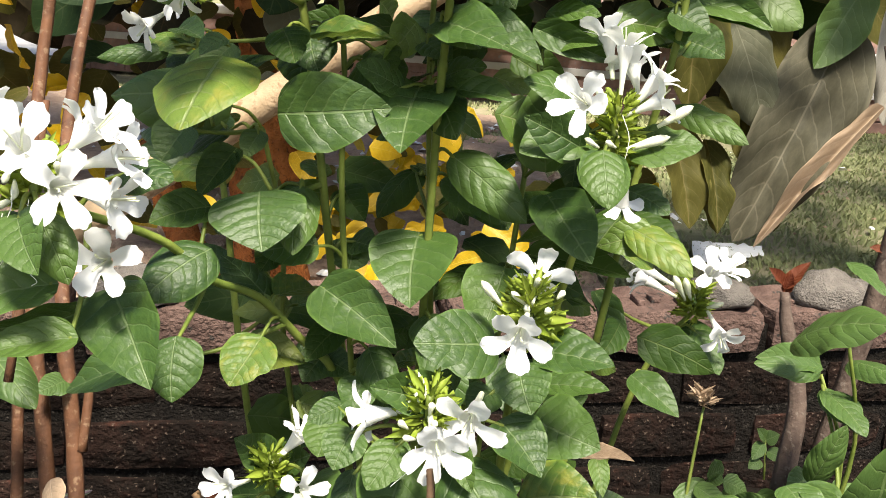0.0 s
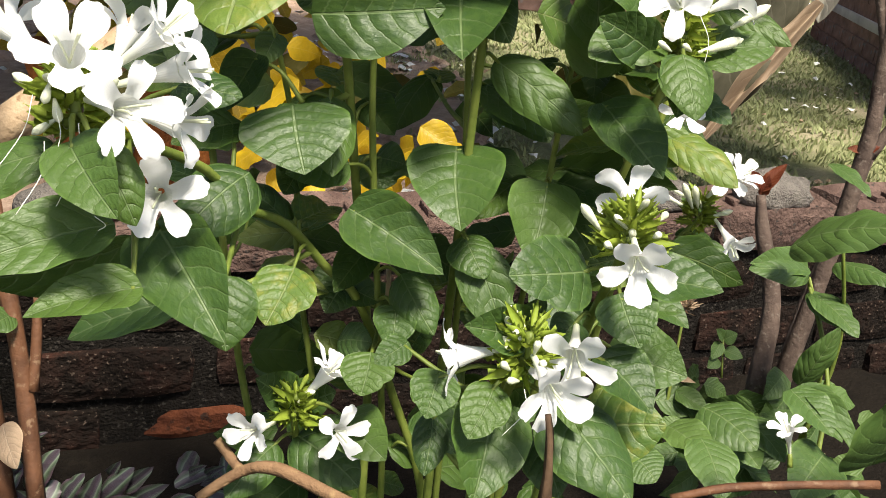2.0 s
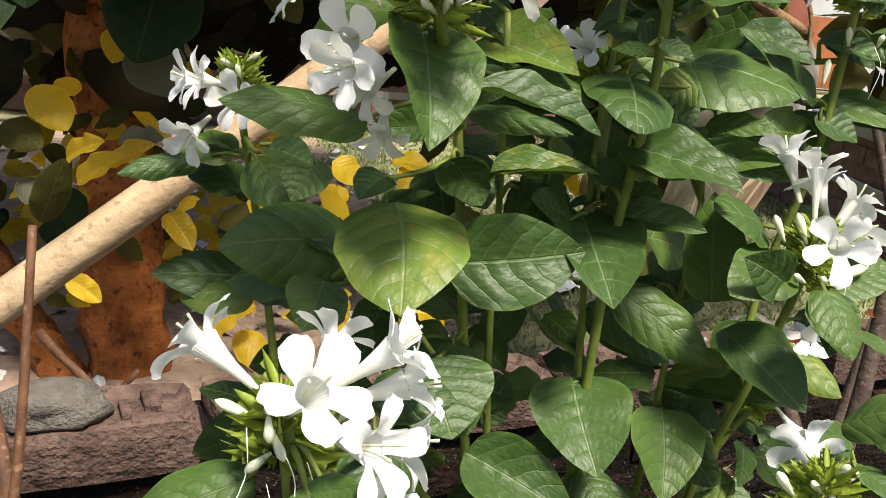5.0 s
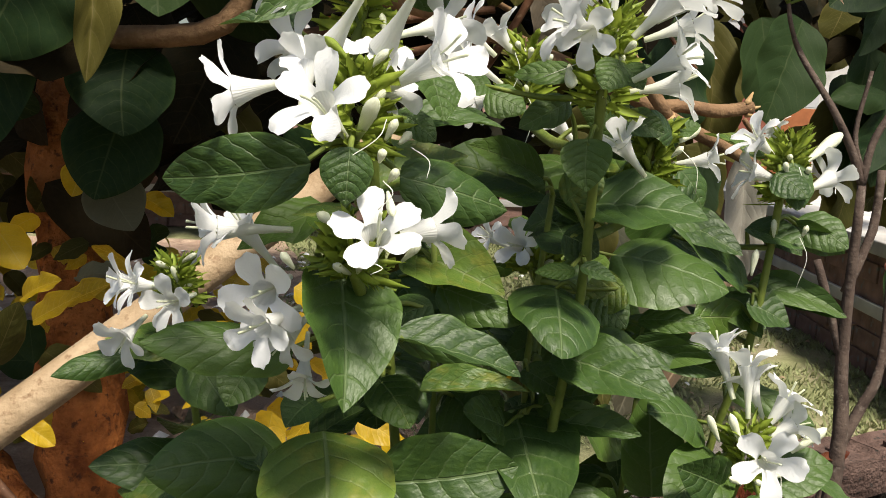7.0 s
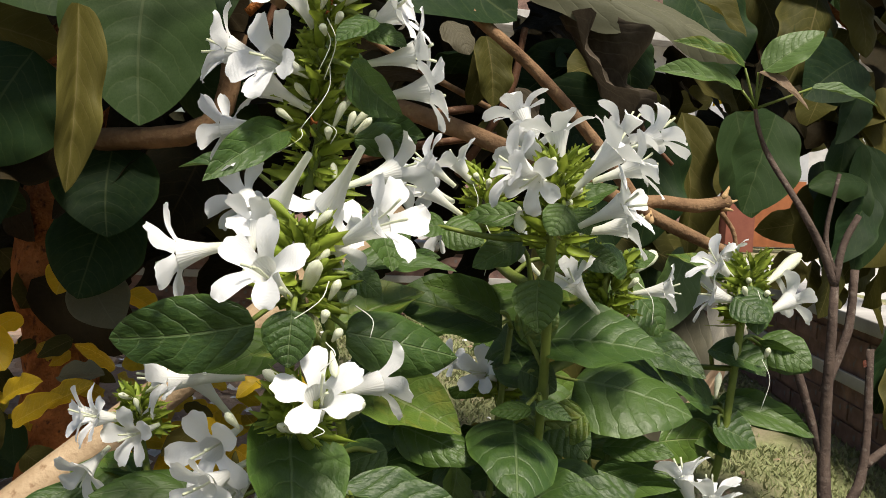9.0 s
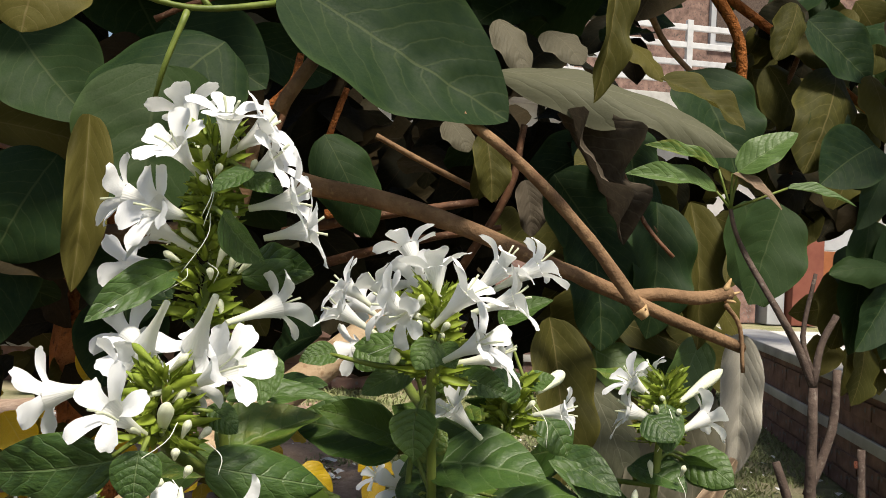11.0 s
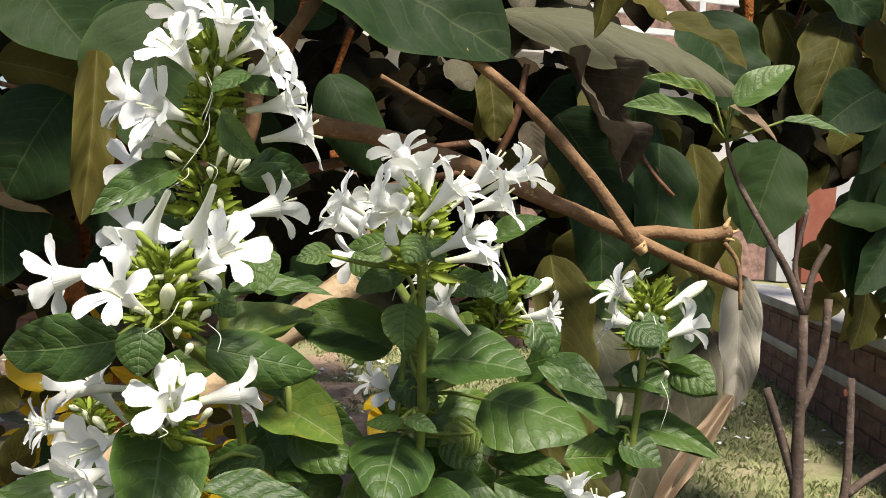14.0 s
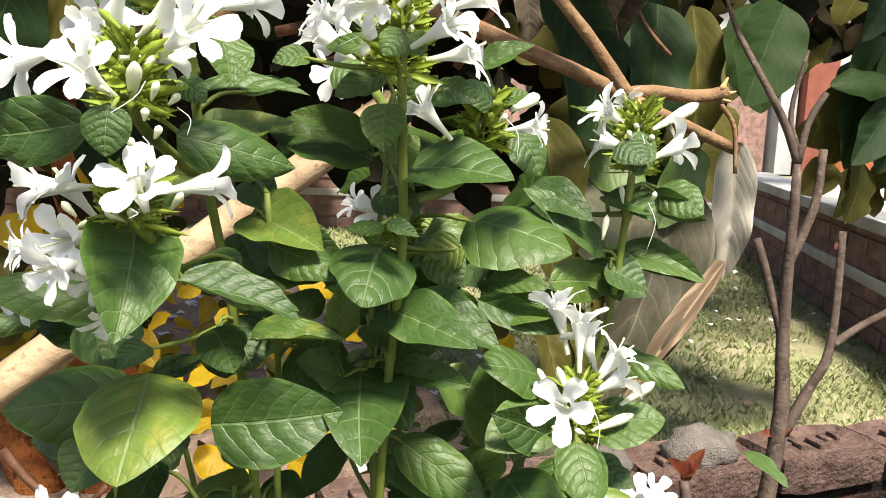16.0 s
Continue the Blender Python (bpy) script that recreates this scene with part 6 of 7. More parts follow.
# ---- tree behind the wall ----
tree = thing("large_leaved_tree", "large-leaved tree with orange-brown trunk and tangled branches", "tree", at=(-0.3354, 1.9671, -0.1571))
limb(tree, [(-0.3304, 1.9443, -0.222), (-0.3401, 1.997, -0.0704), (-0.3656, 2.0859, 0.178), (-0.3785, 2.2241, 0.421), (-0.4147, 2.2984, 0.5808), (-0.3615, 2.4202, 1.0892)], 0.086, 0.066, M_BARK, "trunk", 16, 0.3)
limb(tree, [(-0.4184, 1.9414, -0.1416), (-0.4819, 1.9997, -0.0193), (-0.5654, 2.1058, 0.0648), (-0.6863, 2.2492, 0.23)], 0.045, 0.03, M_BARK, "trunk", 12, 0.3)
limb(tree, [(-0.4808, 1.8582, 0.7999), (-0.3076, 1.756, 0.8352), (-0.1203, 1.6493, 0.8678), (-0.0821, 1.6486, 1.011)], 0.02, 0.016, M_BRANCH, "branch", 10)
limb(tree, [(-0.0531, 1.3902, 1.0139), (-0.0247, 1.3838, 1.0624), (0.0381, 1.4207, 1.1555)], 0.011, 0.008, M_BRANCH, "branch", 8)
limb(tree, [(0.8207, 1.9191, 1.465), (0.9233, 1.8999, 1.3009), (0.9209, 1.9027, 1.1076)], 0.014, 0.01, M_BARK, "branch", 8)
limb(tree, [(0.8552, 2.0139, 1.4832), (1.0053, 1.8828, 1.317), (1.1458, 1.7537, 1.1418)], 0.012, 0.008, M_BARK, "branch", 8)
limb(tree, [(0.623, 1.7568, 1.3752), (0.6713, 1.7482, 1.258), (0.7499, 1.733, 1.1749)], 0.007, 0.005, M_BRANCH, "branch", 8)

limb(tree, [(-0.054, 1.5922, 0.9855), (-0.0183, 1.5842, 1.0866), (0.027, 1.5744, 1.1699)], 0.006, 0.0042, M_STEM_BROWN, "twig", 6, 0.25)
limb(tree, [(-0.0307, 1.5882, 0.8507), (0.1097, 1.5589, 0.8838), (0.2681, 1.526, 0.913)], 0.009, 0.0063, M_STEM_BROWN, "twig", 6, 0.25)
limb(tree, [(0.2343, 1.4826, 0.8085), (0.2898, 1.4398, 0.9229), (0.3107, 1.4348, 1.0266)], 0.007, 0.0049, M_STEM_BROWN, "twig", 6, 0.25)
limb(tree, [(-0.5233, 1.7914, 0.9861), (-0.399, 1.7149, 0.9529), (-0.2638, 1.6361, 0.9133)], 0.005, 0.0035, M_STEM_BROWN, "twig", 6, 0.25)
limb(tree, [(-0.2299, 1.5255, 1.1533), (-0.1813, 1.5153, 1.1765), (-0.0834, 1.4949, 1.2102)], 0.005, 0.0035, M_STEM_BROWN, "twig", 6, 0.25)
limb(tree, [(0.4677, 1.4333, 0.9671), (0.4926, 1.398, 0.8885), (0.5277, 1.3706, 0.8388)], 0.004, 0.0028, M_STEM_BROWN, "twig", 6, 0.25)
limb(tree, [(0.0467, 1.6235, 0.808), (0.182, 1.5442, 0.8506), (0.3052, 1.5186, 0.8739)], 0.008, 0.0056, M_STEM_BROWN, "twig", 6, 0.25)
limb(tree, [(-0.3123, 1.8036, 0.0292), (-0.3722, 1.8, -0.0338), (-0.422, 1.8002, -0.0766)], 0.006, 0.0042, M_STEM_BROWN, "twig", 6, 0.25)
limb(tree, [(-0.4579, 1.668, 0.1538), (-0.406, 1.6375, 0.1062), (-0.3367, 1.5997, 0.0514)], 0.009, 0.0063, M_STEM_BROWN, "twig", 6, 0.25)
limb(tree, [(1.05, 1.8726, 1.2903), (1.0088, 1.882, 1.1437), (1.0502, 1.8742, 1.0007)], 0.006, 0.0042, M_STEM_BROWN, "twig", 6, 0.25)

TREE_BLADES = [blade_mesh("tree_leaf_blade", 60 + i, ovate=0.45, tip=0.2, fold=(0.1, 0.03, 0.2)[i], droop=(0.12, 0.3, 0.2)[i], pucker=0.008, wave=(0.025, 0.03, 0.045)[i], curl=(0.0, 0.1, 0.1)[i]) for i in range(3)]
DRY_BLADES = [blade_mesh("dry_leaf_blade", 80 + i, ovate=0.45, tip=0.5, fold=(0.55, 0.8)[i], droop=(0.15, 0.3)[i], pucker=0.03, wave=0.16, curl=(0.2, 0.1)[i], rows=20, cols=12) for i in range(2)]
TREE_CACHE = {(m, i): with_material(b, m) for m in (M_TREE_LEAF, M_TREE_OLIVE, M_TREE_GOLD, M_DRY_LEAF, M_DRY_BROWN, M_GREY_LEAF, M_TREE_SHADED, M_WITHERED_SHADED, M_PALE_OLIVE, M_FRESH_LEAF) for i, b in enumerate(TREE_BLADES + DRY_BLADES)}


def tree_leaf(base, tip, width, normal, material=None, shape=0):
    ob = mesh_part("leaf", TREE_CACHE[(material or M_TREE_LEAF, shape)], None, tree)
    ob.matrix_basis = tree.matrix_basis.inverted() @ frame_to(base, tip, normal, width)
    return ob


FRONT = (0.0, -0.85, 0.5)
tree_leaf((-0.0513, 1.3600, 1.1832), (0.2421, 1.2900, 1.0093), 0.214, (0.05, -0.90, 0.35), M_TREE_LEAF, 0)
tree_leaf((0.2682, 1.4500, 1.1066), (0.6042, 1.3200, 0.9886), 0.104, (0.10, -0.70, 0.70), M_PALE_OLIVE, 1)
tree_leaf((1.1459, 1.7000, 1.3385), (1.1383, 1.6500, 1.1530), 0.106, (0.0, -0.95, 0.2), M_TREE_SHADED, 0)
tree_leaf((1.2590, 1.7200, 1.3338), (1.1963, 1.6700, 1.1390), 0.103, (0.0, -0.95, 0.2), M_TREE_SHADED, 1)
tree_leaf((1.1279, 1.7500, 1.2228), (1.1324, 1.7000, 1.0813), 0.080, (0.0, -0.95, 0.2), M_TREE_OLIVE, 1)
tree_leaf((0.9268, 1.7000, 1.3338), (0.8530, 1.6500, 1.2095), 0.065, (0.1, -0.9, 0.3), M_TREE_OLIVE, 1)
tree_leaf((0.5174, 1.4200, 1.1093), (0.6298, 1.3600, 1.0320), 0.063, (0.30, -0.80, 0.50), M_TREE_OLIVE, 2)
tree_leaf((0.3504, 1.2000, 1.2076), (0.3178, 1.1800, 1.0227), 0.046, (0.20, -0.90, 0.10), M_TREE_OLIVE, 2)
tree_leaf((0.3555, 1.4200, 1.0447), (0.4521, 1.3800, 0.8534), 0.069, (0.20, -0.90, 0.20), M_WITHERED_SHADED, 3)
tree_leaf((0.7458, 1.5500, 0.7148), (0.7250, 1.5098, 0.4842), 0.072, (-0.35, -0.9, 0.2), M_DRY_LEAF, 2)
tree_leaf((0.7335, 1.4200, 0.9293), (0.6586, 1.3800, 0.7725), 0.126, (0.10, -0.95, 0.20), M_TREE_LEAF, 0)
tree_leaf((0.5574, 1.6000, 1.0586), (0.5817, 1.6000, 0.9913), 0.061, (0.10, -0.90, 0.30), M_TREE_LEAF, 1)
tree_leaf((0.1971, 1.4500, 1.0281), (0.2227, 1.4200, 0.9786), 0.051, (0.10, -0.80, 0.50), M_GREY_LEAF, 1)
tree_leaf((0.2912, 1.5500, 1.0152), (0.2676, 1.5500, 0.9143), 0.046, (0.10, -0.90, 0.20), M_TREE_OLIVE, 2)
tree_leaf((0.3673, 1.6000, 0.9584), (0.3819, 1.6000, 0.8631), 0.058, (0.10, -0.90, 0.20), M_WITHERED_SHADED, 2)
tree_leaf((0.6809, 1.6000, 0.9277), (0.6257, 1.5500, 0.7789), 0.051, (0.20, -0.90, 0.10), M_TREE_OLIVE, 2)
tree_leaf((0.6446, 1.7000, 0.9816), (0.5406, 1.6000, 0.7534), 0.114, (0.20, -0.90, 0.10), M_TREE_LEAF, 1)
tree_leaf((0.5860, 1.7500, 0.8843), (0.4991, 1.7000, 0.6626), 0.128, (0.20, -0.90, 0.10), M_TREE_LEAF, 1)
tree_leaf((0.4361, 1.6200, 0.7191), (0.4803, 1.5500, 0.5291), 0.108, (0.10, -0.95, 0.10), M_GREY_LEAF, 1)
tree_leaf((0.2826, 1.5000, 1.1970), (0.3133, 1.4500, 1.1017), 0.063, (0.10, -0.80, 0.50), M_GREY_LEAF, 1)
tree_leaf((0.3954, 1.6000, 1.2112), (0.4405, 1.5500, 1.1480), 0.088, (0.10, -0.70, 0.60), M_GREY_LEAF, 1)
tree_leaf((0.5187, 1.5500, 1.1928), (0.5596, 1.5000, 1.1214), 0.059, (0.20, -0.70, 0.60), M_TREE_OLIVE, 1)
tree_leaf((-0.1384, 1.7000, 1.1158), (-0.0626, 1.6500, 1.0759), 0.107, (0.10, -0.70, 0.60), M_TREE_SHADED, 1)
tree_leaf((-0.0651, 1.8000, 1.2320), (-0.1385, 1.7500, 1.1047), 0.094, (0.10, -0.70, 0.60), M_GREY_LEAF, 2)
tree_leaf((1.1602, 1.7000, 0.8346), (0.9841, 1.6500, 0.8204), 0.069, (0.0, -0.8, 0.6), M_TREE_LEAF, 1)
tree_leaf((1.1897, 1.7200, 0.8126), (1.0607, 1.6700, 0.6744), 0.090, (0.0, -0.95, 0.2), M_TREE_LEAF, 0)
tree_leaf((1.1687, 1.7400, 1.0390), (1.0678, 1.6900, 0.9080), 0.068, (0.0, -0.95, 0.2), M_TREE_LEAF, 0)
tree_leaf((1.0142, 1.8000, 1.1147), (0.9303, 1.7500, 1.0133), 0.069, (0.0, -0.95, 0.2), M_TREE_SHADED, 1)
tree_leaf((1.0492, 1.7600, 1.1582), (0.9966, 1.7100, 1.0148), 0.102, (0.0, -0.95, 0.2), M_TREE_LEAF, 0)
tree_leaf((-0.4147, 1.9000, 0.5317), (-0.4523, 1.8500, 0.5139), 0.039, (0.1, -0.8, 0.5), M_TREE_GOLD, 1)
tree_leaf((-0.3485, 1.7000, 0.4221), (-0.2795, 1.6500, 0.4643), 0.041, (0.0, -0.7, 0.6), M_TREE_GOLD, 0)
tree_leaf((-0.4205, 1.7500, 0.4202), (-0.3571, 1.7000, 0.4583), 0.042, (0.0, -0.7, 0.6), M_TREE_GOLD, 2)
tree_leaf((-0.2448, 2.0000, 0.5592), (-0.1880, 1.9500, 0.5296), 0.047, (0.0, -0.7, 0.6), M_TREE_GOLD, 2)
tree_leaf((-0.3407, 2.0000, 0.6198), (-0.3647, 1.9500, 0.5618), 0.063, (0.0, -0.8, 0.5), M_TREE_GOLD, 0)
tree_leaf((1.1319, 1.8000, 0.8302), (1.0654, 1.7500, 0.6707), 0.113, (0.00, -0.95, 0.20), M_TREE_OLIVE, 1)
tree_leaf((1.0863, 1.8000, 1.2368), (0.9535, 1.7000, 1.0114), 0.135, (0.00, -0.95, 0.20), M_TREE_OLIVE, 1)
tree_leaf((1.1084, 1.7000, 1.0766), (0.9572, 1.6500, 0.9870), 0.131, (0.00, -0.90, 0.40), M_TREE_LEAF, 0)
tree_leaf((1.0141, 1.9000, 1.3581), (1.0863, 1.8000, 1.2368), 0.131, (0.00, -0.90, 0.40), M_TREE_OLIVE, 1)
tree_leaf((1.0838, 1.9000, 1.0331), (0.9714, 1.8000, 0.9386), 0.076, (0.00, -0.90, 0.40), M_TREE_SHADED, 1)
tree_leaf((-0.2078, 1.4200, 1.0696), (-0.2157, 1.3400, 0.8482), 0.182, (0.00, -0.95, 0.25), M_TREE_LEAF, 0)
limb(tree, [(-0.0099, 1.5000, 0.9249), (0.1028, 1.4400, 0.9032), (0.2013, 1.3800, 0.8715), (0.2970, 1.3300, 0.8306), (0.3743, 1.3100, 0.8014), (0.5051, 1.3300, 0.7527), (0.6504, 1.3800, 0.7058)], 0.0155, 0.0085, M_BRANCH, "branch", 8)
limb(tree, [(0.1770, 1.2800, 1.0108), (0.2675, 1.2800, 0.9462), (0.3580, 1.2750, 0.8573), (0.4318, 1.2650, 0.7633)], 0.0070, 0.0095, M_BRANCH, "branch", 10, 0.12)
limb(tree, [(0.4291, 1.2650, 0.7671), (0.4373, 1.2620, 0.7561)], 0.0112, 0.0070, M_CUT, "cut_end", 9, 0.35)
limb(tree, [(0.4343, 1.3300, 0.7779), (0.4883, 1.3350, 0.7852), (0.5557, 1.3450, 0.7813), (0.6107, 1.3500, 0.7897)], 0.0095, 0.0105, M_BRANCH, "branch", 10, 0.15)
limb(tree, [(0.5986, 1.3450, 0.7929), (0.6087, 1.3450, 0.8116)], 0.0055, 0.0012, M_CUT, "splinter", 5, 0.3)
limb(tree, [(0.6026, 1.3450, 0.7855), (0.6234, 1.3450, 0.7921)], 0.0060, 0.0012, M_CUT, "splinter", 5, 0.3)
limb(tree, [(0.6011, 1.3450, 0.7796), (0.6177, 1.3450, 0.7768)], 0.0050, 0.0012, M_CUT, "splinter", 5, 0.3)
limb(tree, [(0.6153, 1.3700, 0.7717), (0.6403, 1.3700, 0.7383), (0.6424, 1.3600, 0.6714)], 0.0040, 0.0030, M_BRANCH, "branch", 8)
limb(tree, [(0.1127, 1.6000, 1.0153), (0.1805, 1.6000, 0.9826), (0.2693, 1.6000, 0.9429), (0.3194, 1.6000, 0.9221)], 0.0050, 0.0050, M_BRANCH, "branch", 8)
limb(tree, [(0.4888, 1.5000, 0.9963), (0.5194, 1.5000, 0.9294), (0.5613, 1.5000, 0.8791)], 0.0035, 0.0030, M_BRANCH, "branch", 8)
limb(tree, [(-0.0713, 1.6000, 1.0359), (-0.0245, 1.6000, 1.0897), (-0.0132, 1.6000, 1.1364)], 0.0070, 0.0060, M_BARK, "branch", 8)
limb(tree, [(0.0350, 1.6500, 0.9934), (0.0514, 1.6500, 1.0469), (0.0681, 1.6500, 1.0959)], 0.0060, 0.0050, M_BARK, "branch", 8)
limb(tree, [(0.0449, 1.7000, 0.8860), (0.1234, 1.7000, 0.8952), (0.2032, 1.7000, 0.9096)], 0.0100, 0.0080, M_BARK, "branch", 8)
limb(tree, [(-0.2762, 1.3000, 1.1439), (-0.1899, 1.3000, 1.1234), (-0.1340, 1.3000, 1.1239), (-0.0582, 1.3400, 1.1484)], 0.0035, 0.0045, M_STEM, "branch", 8)
limb(tree, [(-0.1723, 1.3000, 1.1180), (-0.1966, 1.3000, 1.0483), (-0.2080, 1.3200, 1.0110)], 0.0045, 0.0030, M_STEM, "branch", 8)
limb(tree, [(-0.1446, 1.3000, 1.1236), (-0.1630, 1.3000, 1.1412), (-0.1846, 1.3000, 1.1570)], 0.0040, 0.0030, M_STEM, "branch", 8)
tree_leaf((-0.4445, 1.6200, 0.3453), (-0.4027, 1.5800, 0.4500), 0.053, (0.20, -0.90, 0.30), M_TREE_OLIVE, 1)
tree_leaf((-0.3995, 1.7000, 0.3931), (-0.3241, 1.6500, 0.4464), 0.044, (0.00, -0.70, 0.60), M_TREE_GOLD, 0)
tree_leaf((-0.3438, 1.8000, 0.4447), (-0.2689, 1.7500, 0.4563), 0.044, (0.00, -0.60, 0.70), M_PALE_OLIVE, 2)
tree_leaf((-0.2588, 1.9000, 0.4383), (-0.3247, 1.8500, 0.4888), 0.042, (0.00, -0.60, 0.70), M_TREE_GOLD, 1)
tree_leaf((-0.5240, 1.8000, 0.4674), (-0.4566, 1.7500, 0.4367), 0.061, (0.00, -0.80, 0.50), M_TREE_OLIVE, 1)
tree_leaf((-0.3104, 1.9000, 0.6084), (-0.2544, 1.8500, 0.5172), 0.105, (0.10, -0.95, 0.20), M_PALE_OLIVE, 0)
tree_leaf((-0.4720, 1.8000, 0.5307), (-0.4182, 1.7500, 0.4660), 0.070, (0.10, -0.80, 0.50), M_TREE_GOLD, 1)
tree_leaf((-0.2633, 1.8000, 0.3220), (-0.2215, 1.7500, 0.2683), 0.049, (0.10, -0.80, 0.50), M_TREE_GOLD, 2)
tree_leaf((-0.1449, 1.7000, 0.1394), (-0.0903, 1.6500, 0.0796), 0.058, (0.10, -0.80, 0.50), M_TREE_GOLD, 1)
tree_leaf((-0.4039, 1.6000, 0.2627), (-0.3550, 1.5800, 0.2315), 0.037, (0.10, -0.80, 0.50), M_TREE_GOLD, 2)
tree_leaf((-0.3522, 1.6500, 0.3190), (-0.3879, 1.6000, 0.2833), 0.037, (0.10, -0.80, 0.50), M_TREE_OLIVE, 1)
tree_leaf((-0.4993, 1.8000, 0.3734), (-0.4400, 1.7500, 0.3384), 0.051, (0.10, -0.80, 0.50), M_PALE_OLIVE, 1)
tree_leaf((-0.3877, 1.7500, 0.3299), (-0.3261, 1.7000, 0.3056), 0.054, (0.10, -0.80, 0.50), M_TREE_OLIVE, 0)
tree_leaf((-0.3461, 1.9568, 1.3934), (-0.2363, 1.8857, 1.1716), 0.22, FRONT, M_TREE_LEAF, 0)
tree_leaf((-0.1513, 1.8149, 1.3507), (-0.1653, 1.8193, 1.2269), 0.16, FRONT, M_TREE_LEAF, 0)
tree_leaf((-0.2869, 1.3367, 0.9855), (-0.2927, 1.2895, 0.7654), 0.055, (0.3, -0.9, 0.1), M_TREE_OLIVE, 2)
tree_leaf((-0.1275, 1.4554, 1.1149), (-0.2943, 1.3902, 0.9125), 0.2, FRONT, M_TREE_LEAF, 1)
tree_leaf((-0.3625, 1.572, 0.9519), (-0.4485, 1.5859, 0.7912), 0.18, FRONT, M_TREE_LEAF, 1)
tree_leaf((-0.2641, 1.7423, 0.8284), (-0.2664, 1.68, 0.6877), 0.16, FRONT, M_TREE_LEAF, 0)
tree_leaf((-0.3232, 1.24, 1.1597), (-0.3397, 1.1937, 1.0518), 0.12, FRONT, M_TREE_OLIVE, 1)
tree_leaf((0.7211, 1.5098, 0.9384), (0.7622, 1.5034, 0.7629), 0.14, FRONT, M_TREE_LEAF, 0)
tree_leaf((0.6575, 1.5600, 0.6381), (0.4884, 1.4400, 0.2922), 0.150, (-0.15, -0.95, 0.2), M_GREY_LEAF, 2)
tree_leaf((0.6960, 1.4600, 0.5200), (0.5080, 1.4000, 0.2950), 0.034, (-0.5, -0.8, 0.3), M_DRY_BROWN, 2)
tree_leaf((0.4454, 1.5000, 0.6496), (0.5137, 1.4500, 0.4681), 0.101, (0.1, -0.95, 0.2), M_PALE_OLIVE, 1)
# light through these two tree leaves is put into a brighter green
tree_leaf((0.6740, 1.5500, 0.7036), (0.5931, 1.5000, 0.5673), 0.081, (0.1, -0.9, 0.3), M_FRESH_LEAF, 0)
tree_leaf((0.4681, 1.5200, 0.6850), (0.5530, 1.4700, 0.6286), 0.079, (0.1, -0.9, 0.3), M_FRESH_LEAF, 1)
tree_leaf((0.4427, 1.5000, 0.3670), (0.4664, 1.4500, 0.3007), 0.033, (0.1, -0.9, 0.3), M_TREE_OLIVE, 2)
tree_leaf((0.5183, 1.5200, 0.4575), (0.5256, 1.4700, 0.3977), 0.046, (0.1, -0.9, 0.3), M_PALE_OLIVE, 2)
tree_leaf((0.5154, 1.6394, 0.7179), (0.5253, 1.5066, 0.4597), 0.14, (0.2, -0.95, 0.1), M_TREE_OLIVE, 1)
tree_leaf((0.6792, 1.7357, 0.7024), (0.6585, 1.6403, 0.5625), 0.1, FRONT, M_TREE_LEAF, 1)
for b, t, w in (((0.3799, 1.5116, 0.4654), (0.4114, 1.4217, 0.3132), 0.075), ((0.4403, 1.5035, 0.4435), (0.4556, 1.4203, 0.3119), 0.05), ((0.466, 1.5303, 0.5318), (0.4886, 1.4504, 0.4111), 0.05), ((0.4175, 1.4718, 0.5085), (0.4705, 1.4436, 0.4551), 0.05), ((0.5475, 1.4872, 0.3989), (0.5508, 1.4396, 0.3133), 0.035)):
    tree_leaf(b, t, w, (0.2, -0.9, 0.2), M_TREE_OLIVE, 2)
for b, t, w in (((0.3538, 1.4116, 0.743), (0.3653, 1.361, 0.5031), 0.1), ((0.4415, 1.4939, 0.8839), (0.4497, 1.4434, 0.691), 0.13), ((0.5675, 1.5184, 0.9282), (0.5387, 1.4759, 0.7075), 0.12), ((0.6459, 1.5532, 0.9339), (0.6434, 1.5056, 0.6886), 0.08), ((0.2498, 1.4298, 1.0084), (0.2578, 1.409, 0.9066), 0.06), ((0.6813, 1.6451, 1.1755), (0.7448, 1.5831, 0.9904), 0.17)):
    tree_leaf(b, t, w, (0.1, -0.95, 0.15), M_TREE_OLIVE if w < 0.12 else M_TREE_LEAF, 2)

tree_leaf((1.1469, 1.756, 0.9354), (1.0834, 1.7213, 0.6633), 0.13, (0.05, -0.95, 0.25), M_TREE_LEAF, 0)
tree_leaf((1.1929, 1.7468, 0.9147), (1.1494, 1.7078, 0.6553), 0.13, (0.05, -0.95, 0.25), M_TREE_LEAF, 0)
tree_leaf((1.0984, 1.8661, 1.1042), (1.177, 1.8001, 0.9968), 0.1, (0.05, -0.95, 0.25), M_TREE_LEAF, 1)
tree_leaf((1.1183, 1.8148, 0.7821), (1.1241, 1.815, 0.6646), 0.06, (0.05, -0.95, 0.25), M_TREE_GOLD, 1)
tree_leaf((1.1369, 1.7556, 1.1414), (1.0752, 1.7698, 1.0237), 0.1, (0.05, -0.95, 0.25), M_TREE_OLIVE, 1)
tree_leaf((1.2847, 1.6806, 0.5779), (1.1805, 1.6521, 0.3801), 0.14, (0.05, -0.95, 0.25), M_TREE_LEAF, 0)
tree_leaf((1.2404, 1.6386, 0.4948), (1.1893, 1.5955, 0.3294), 0.12, (0.05, -0.95, 0.25), M_TREE_OLIVE, 1)
tree_leaf((1.15, 1.8356, 0.8796), (1.2042, 1.7607, 0.6946), 0.16, (0.05, -0.95, 0.25), M_TREE_LEAF, 0)
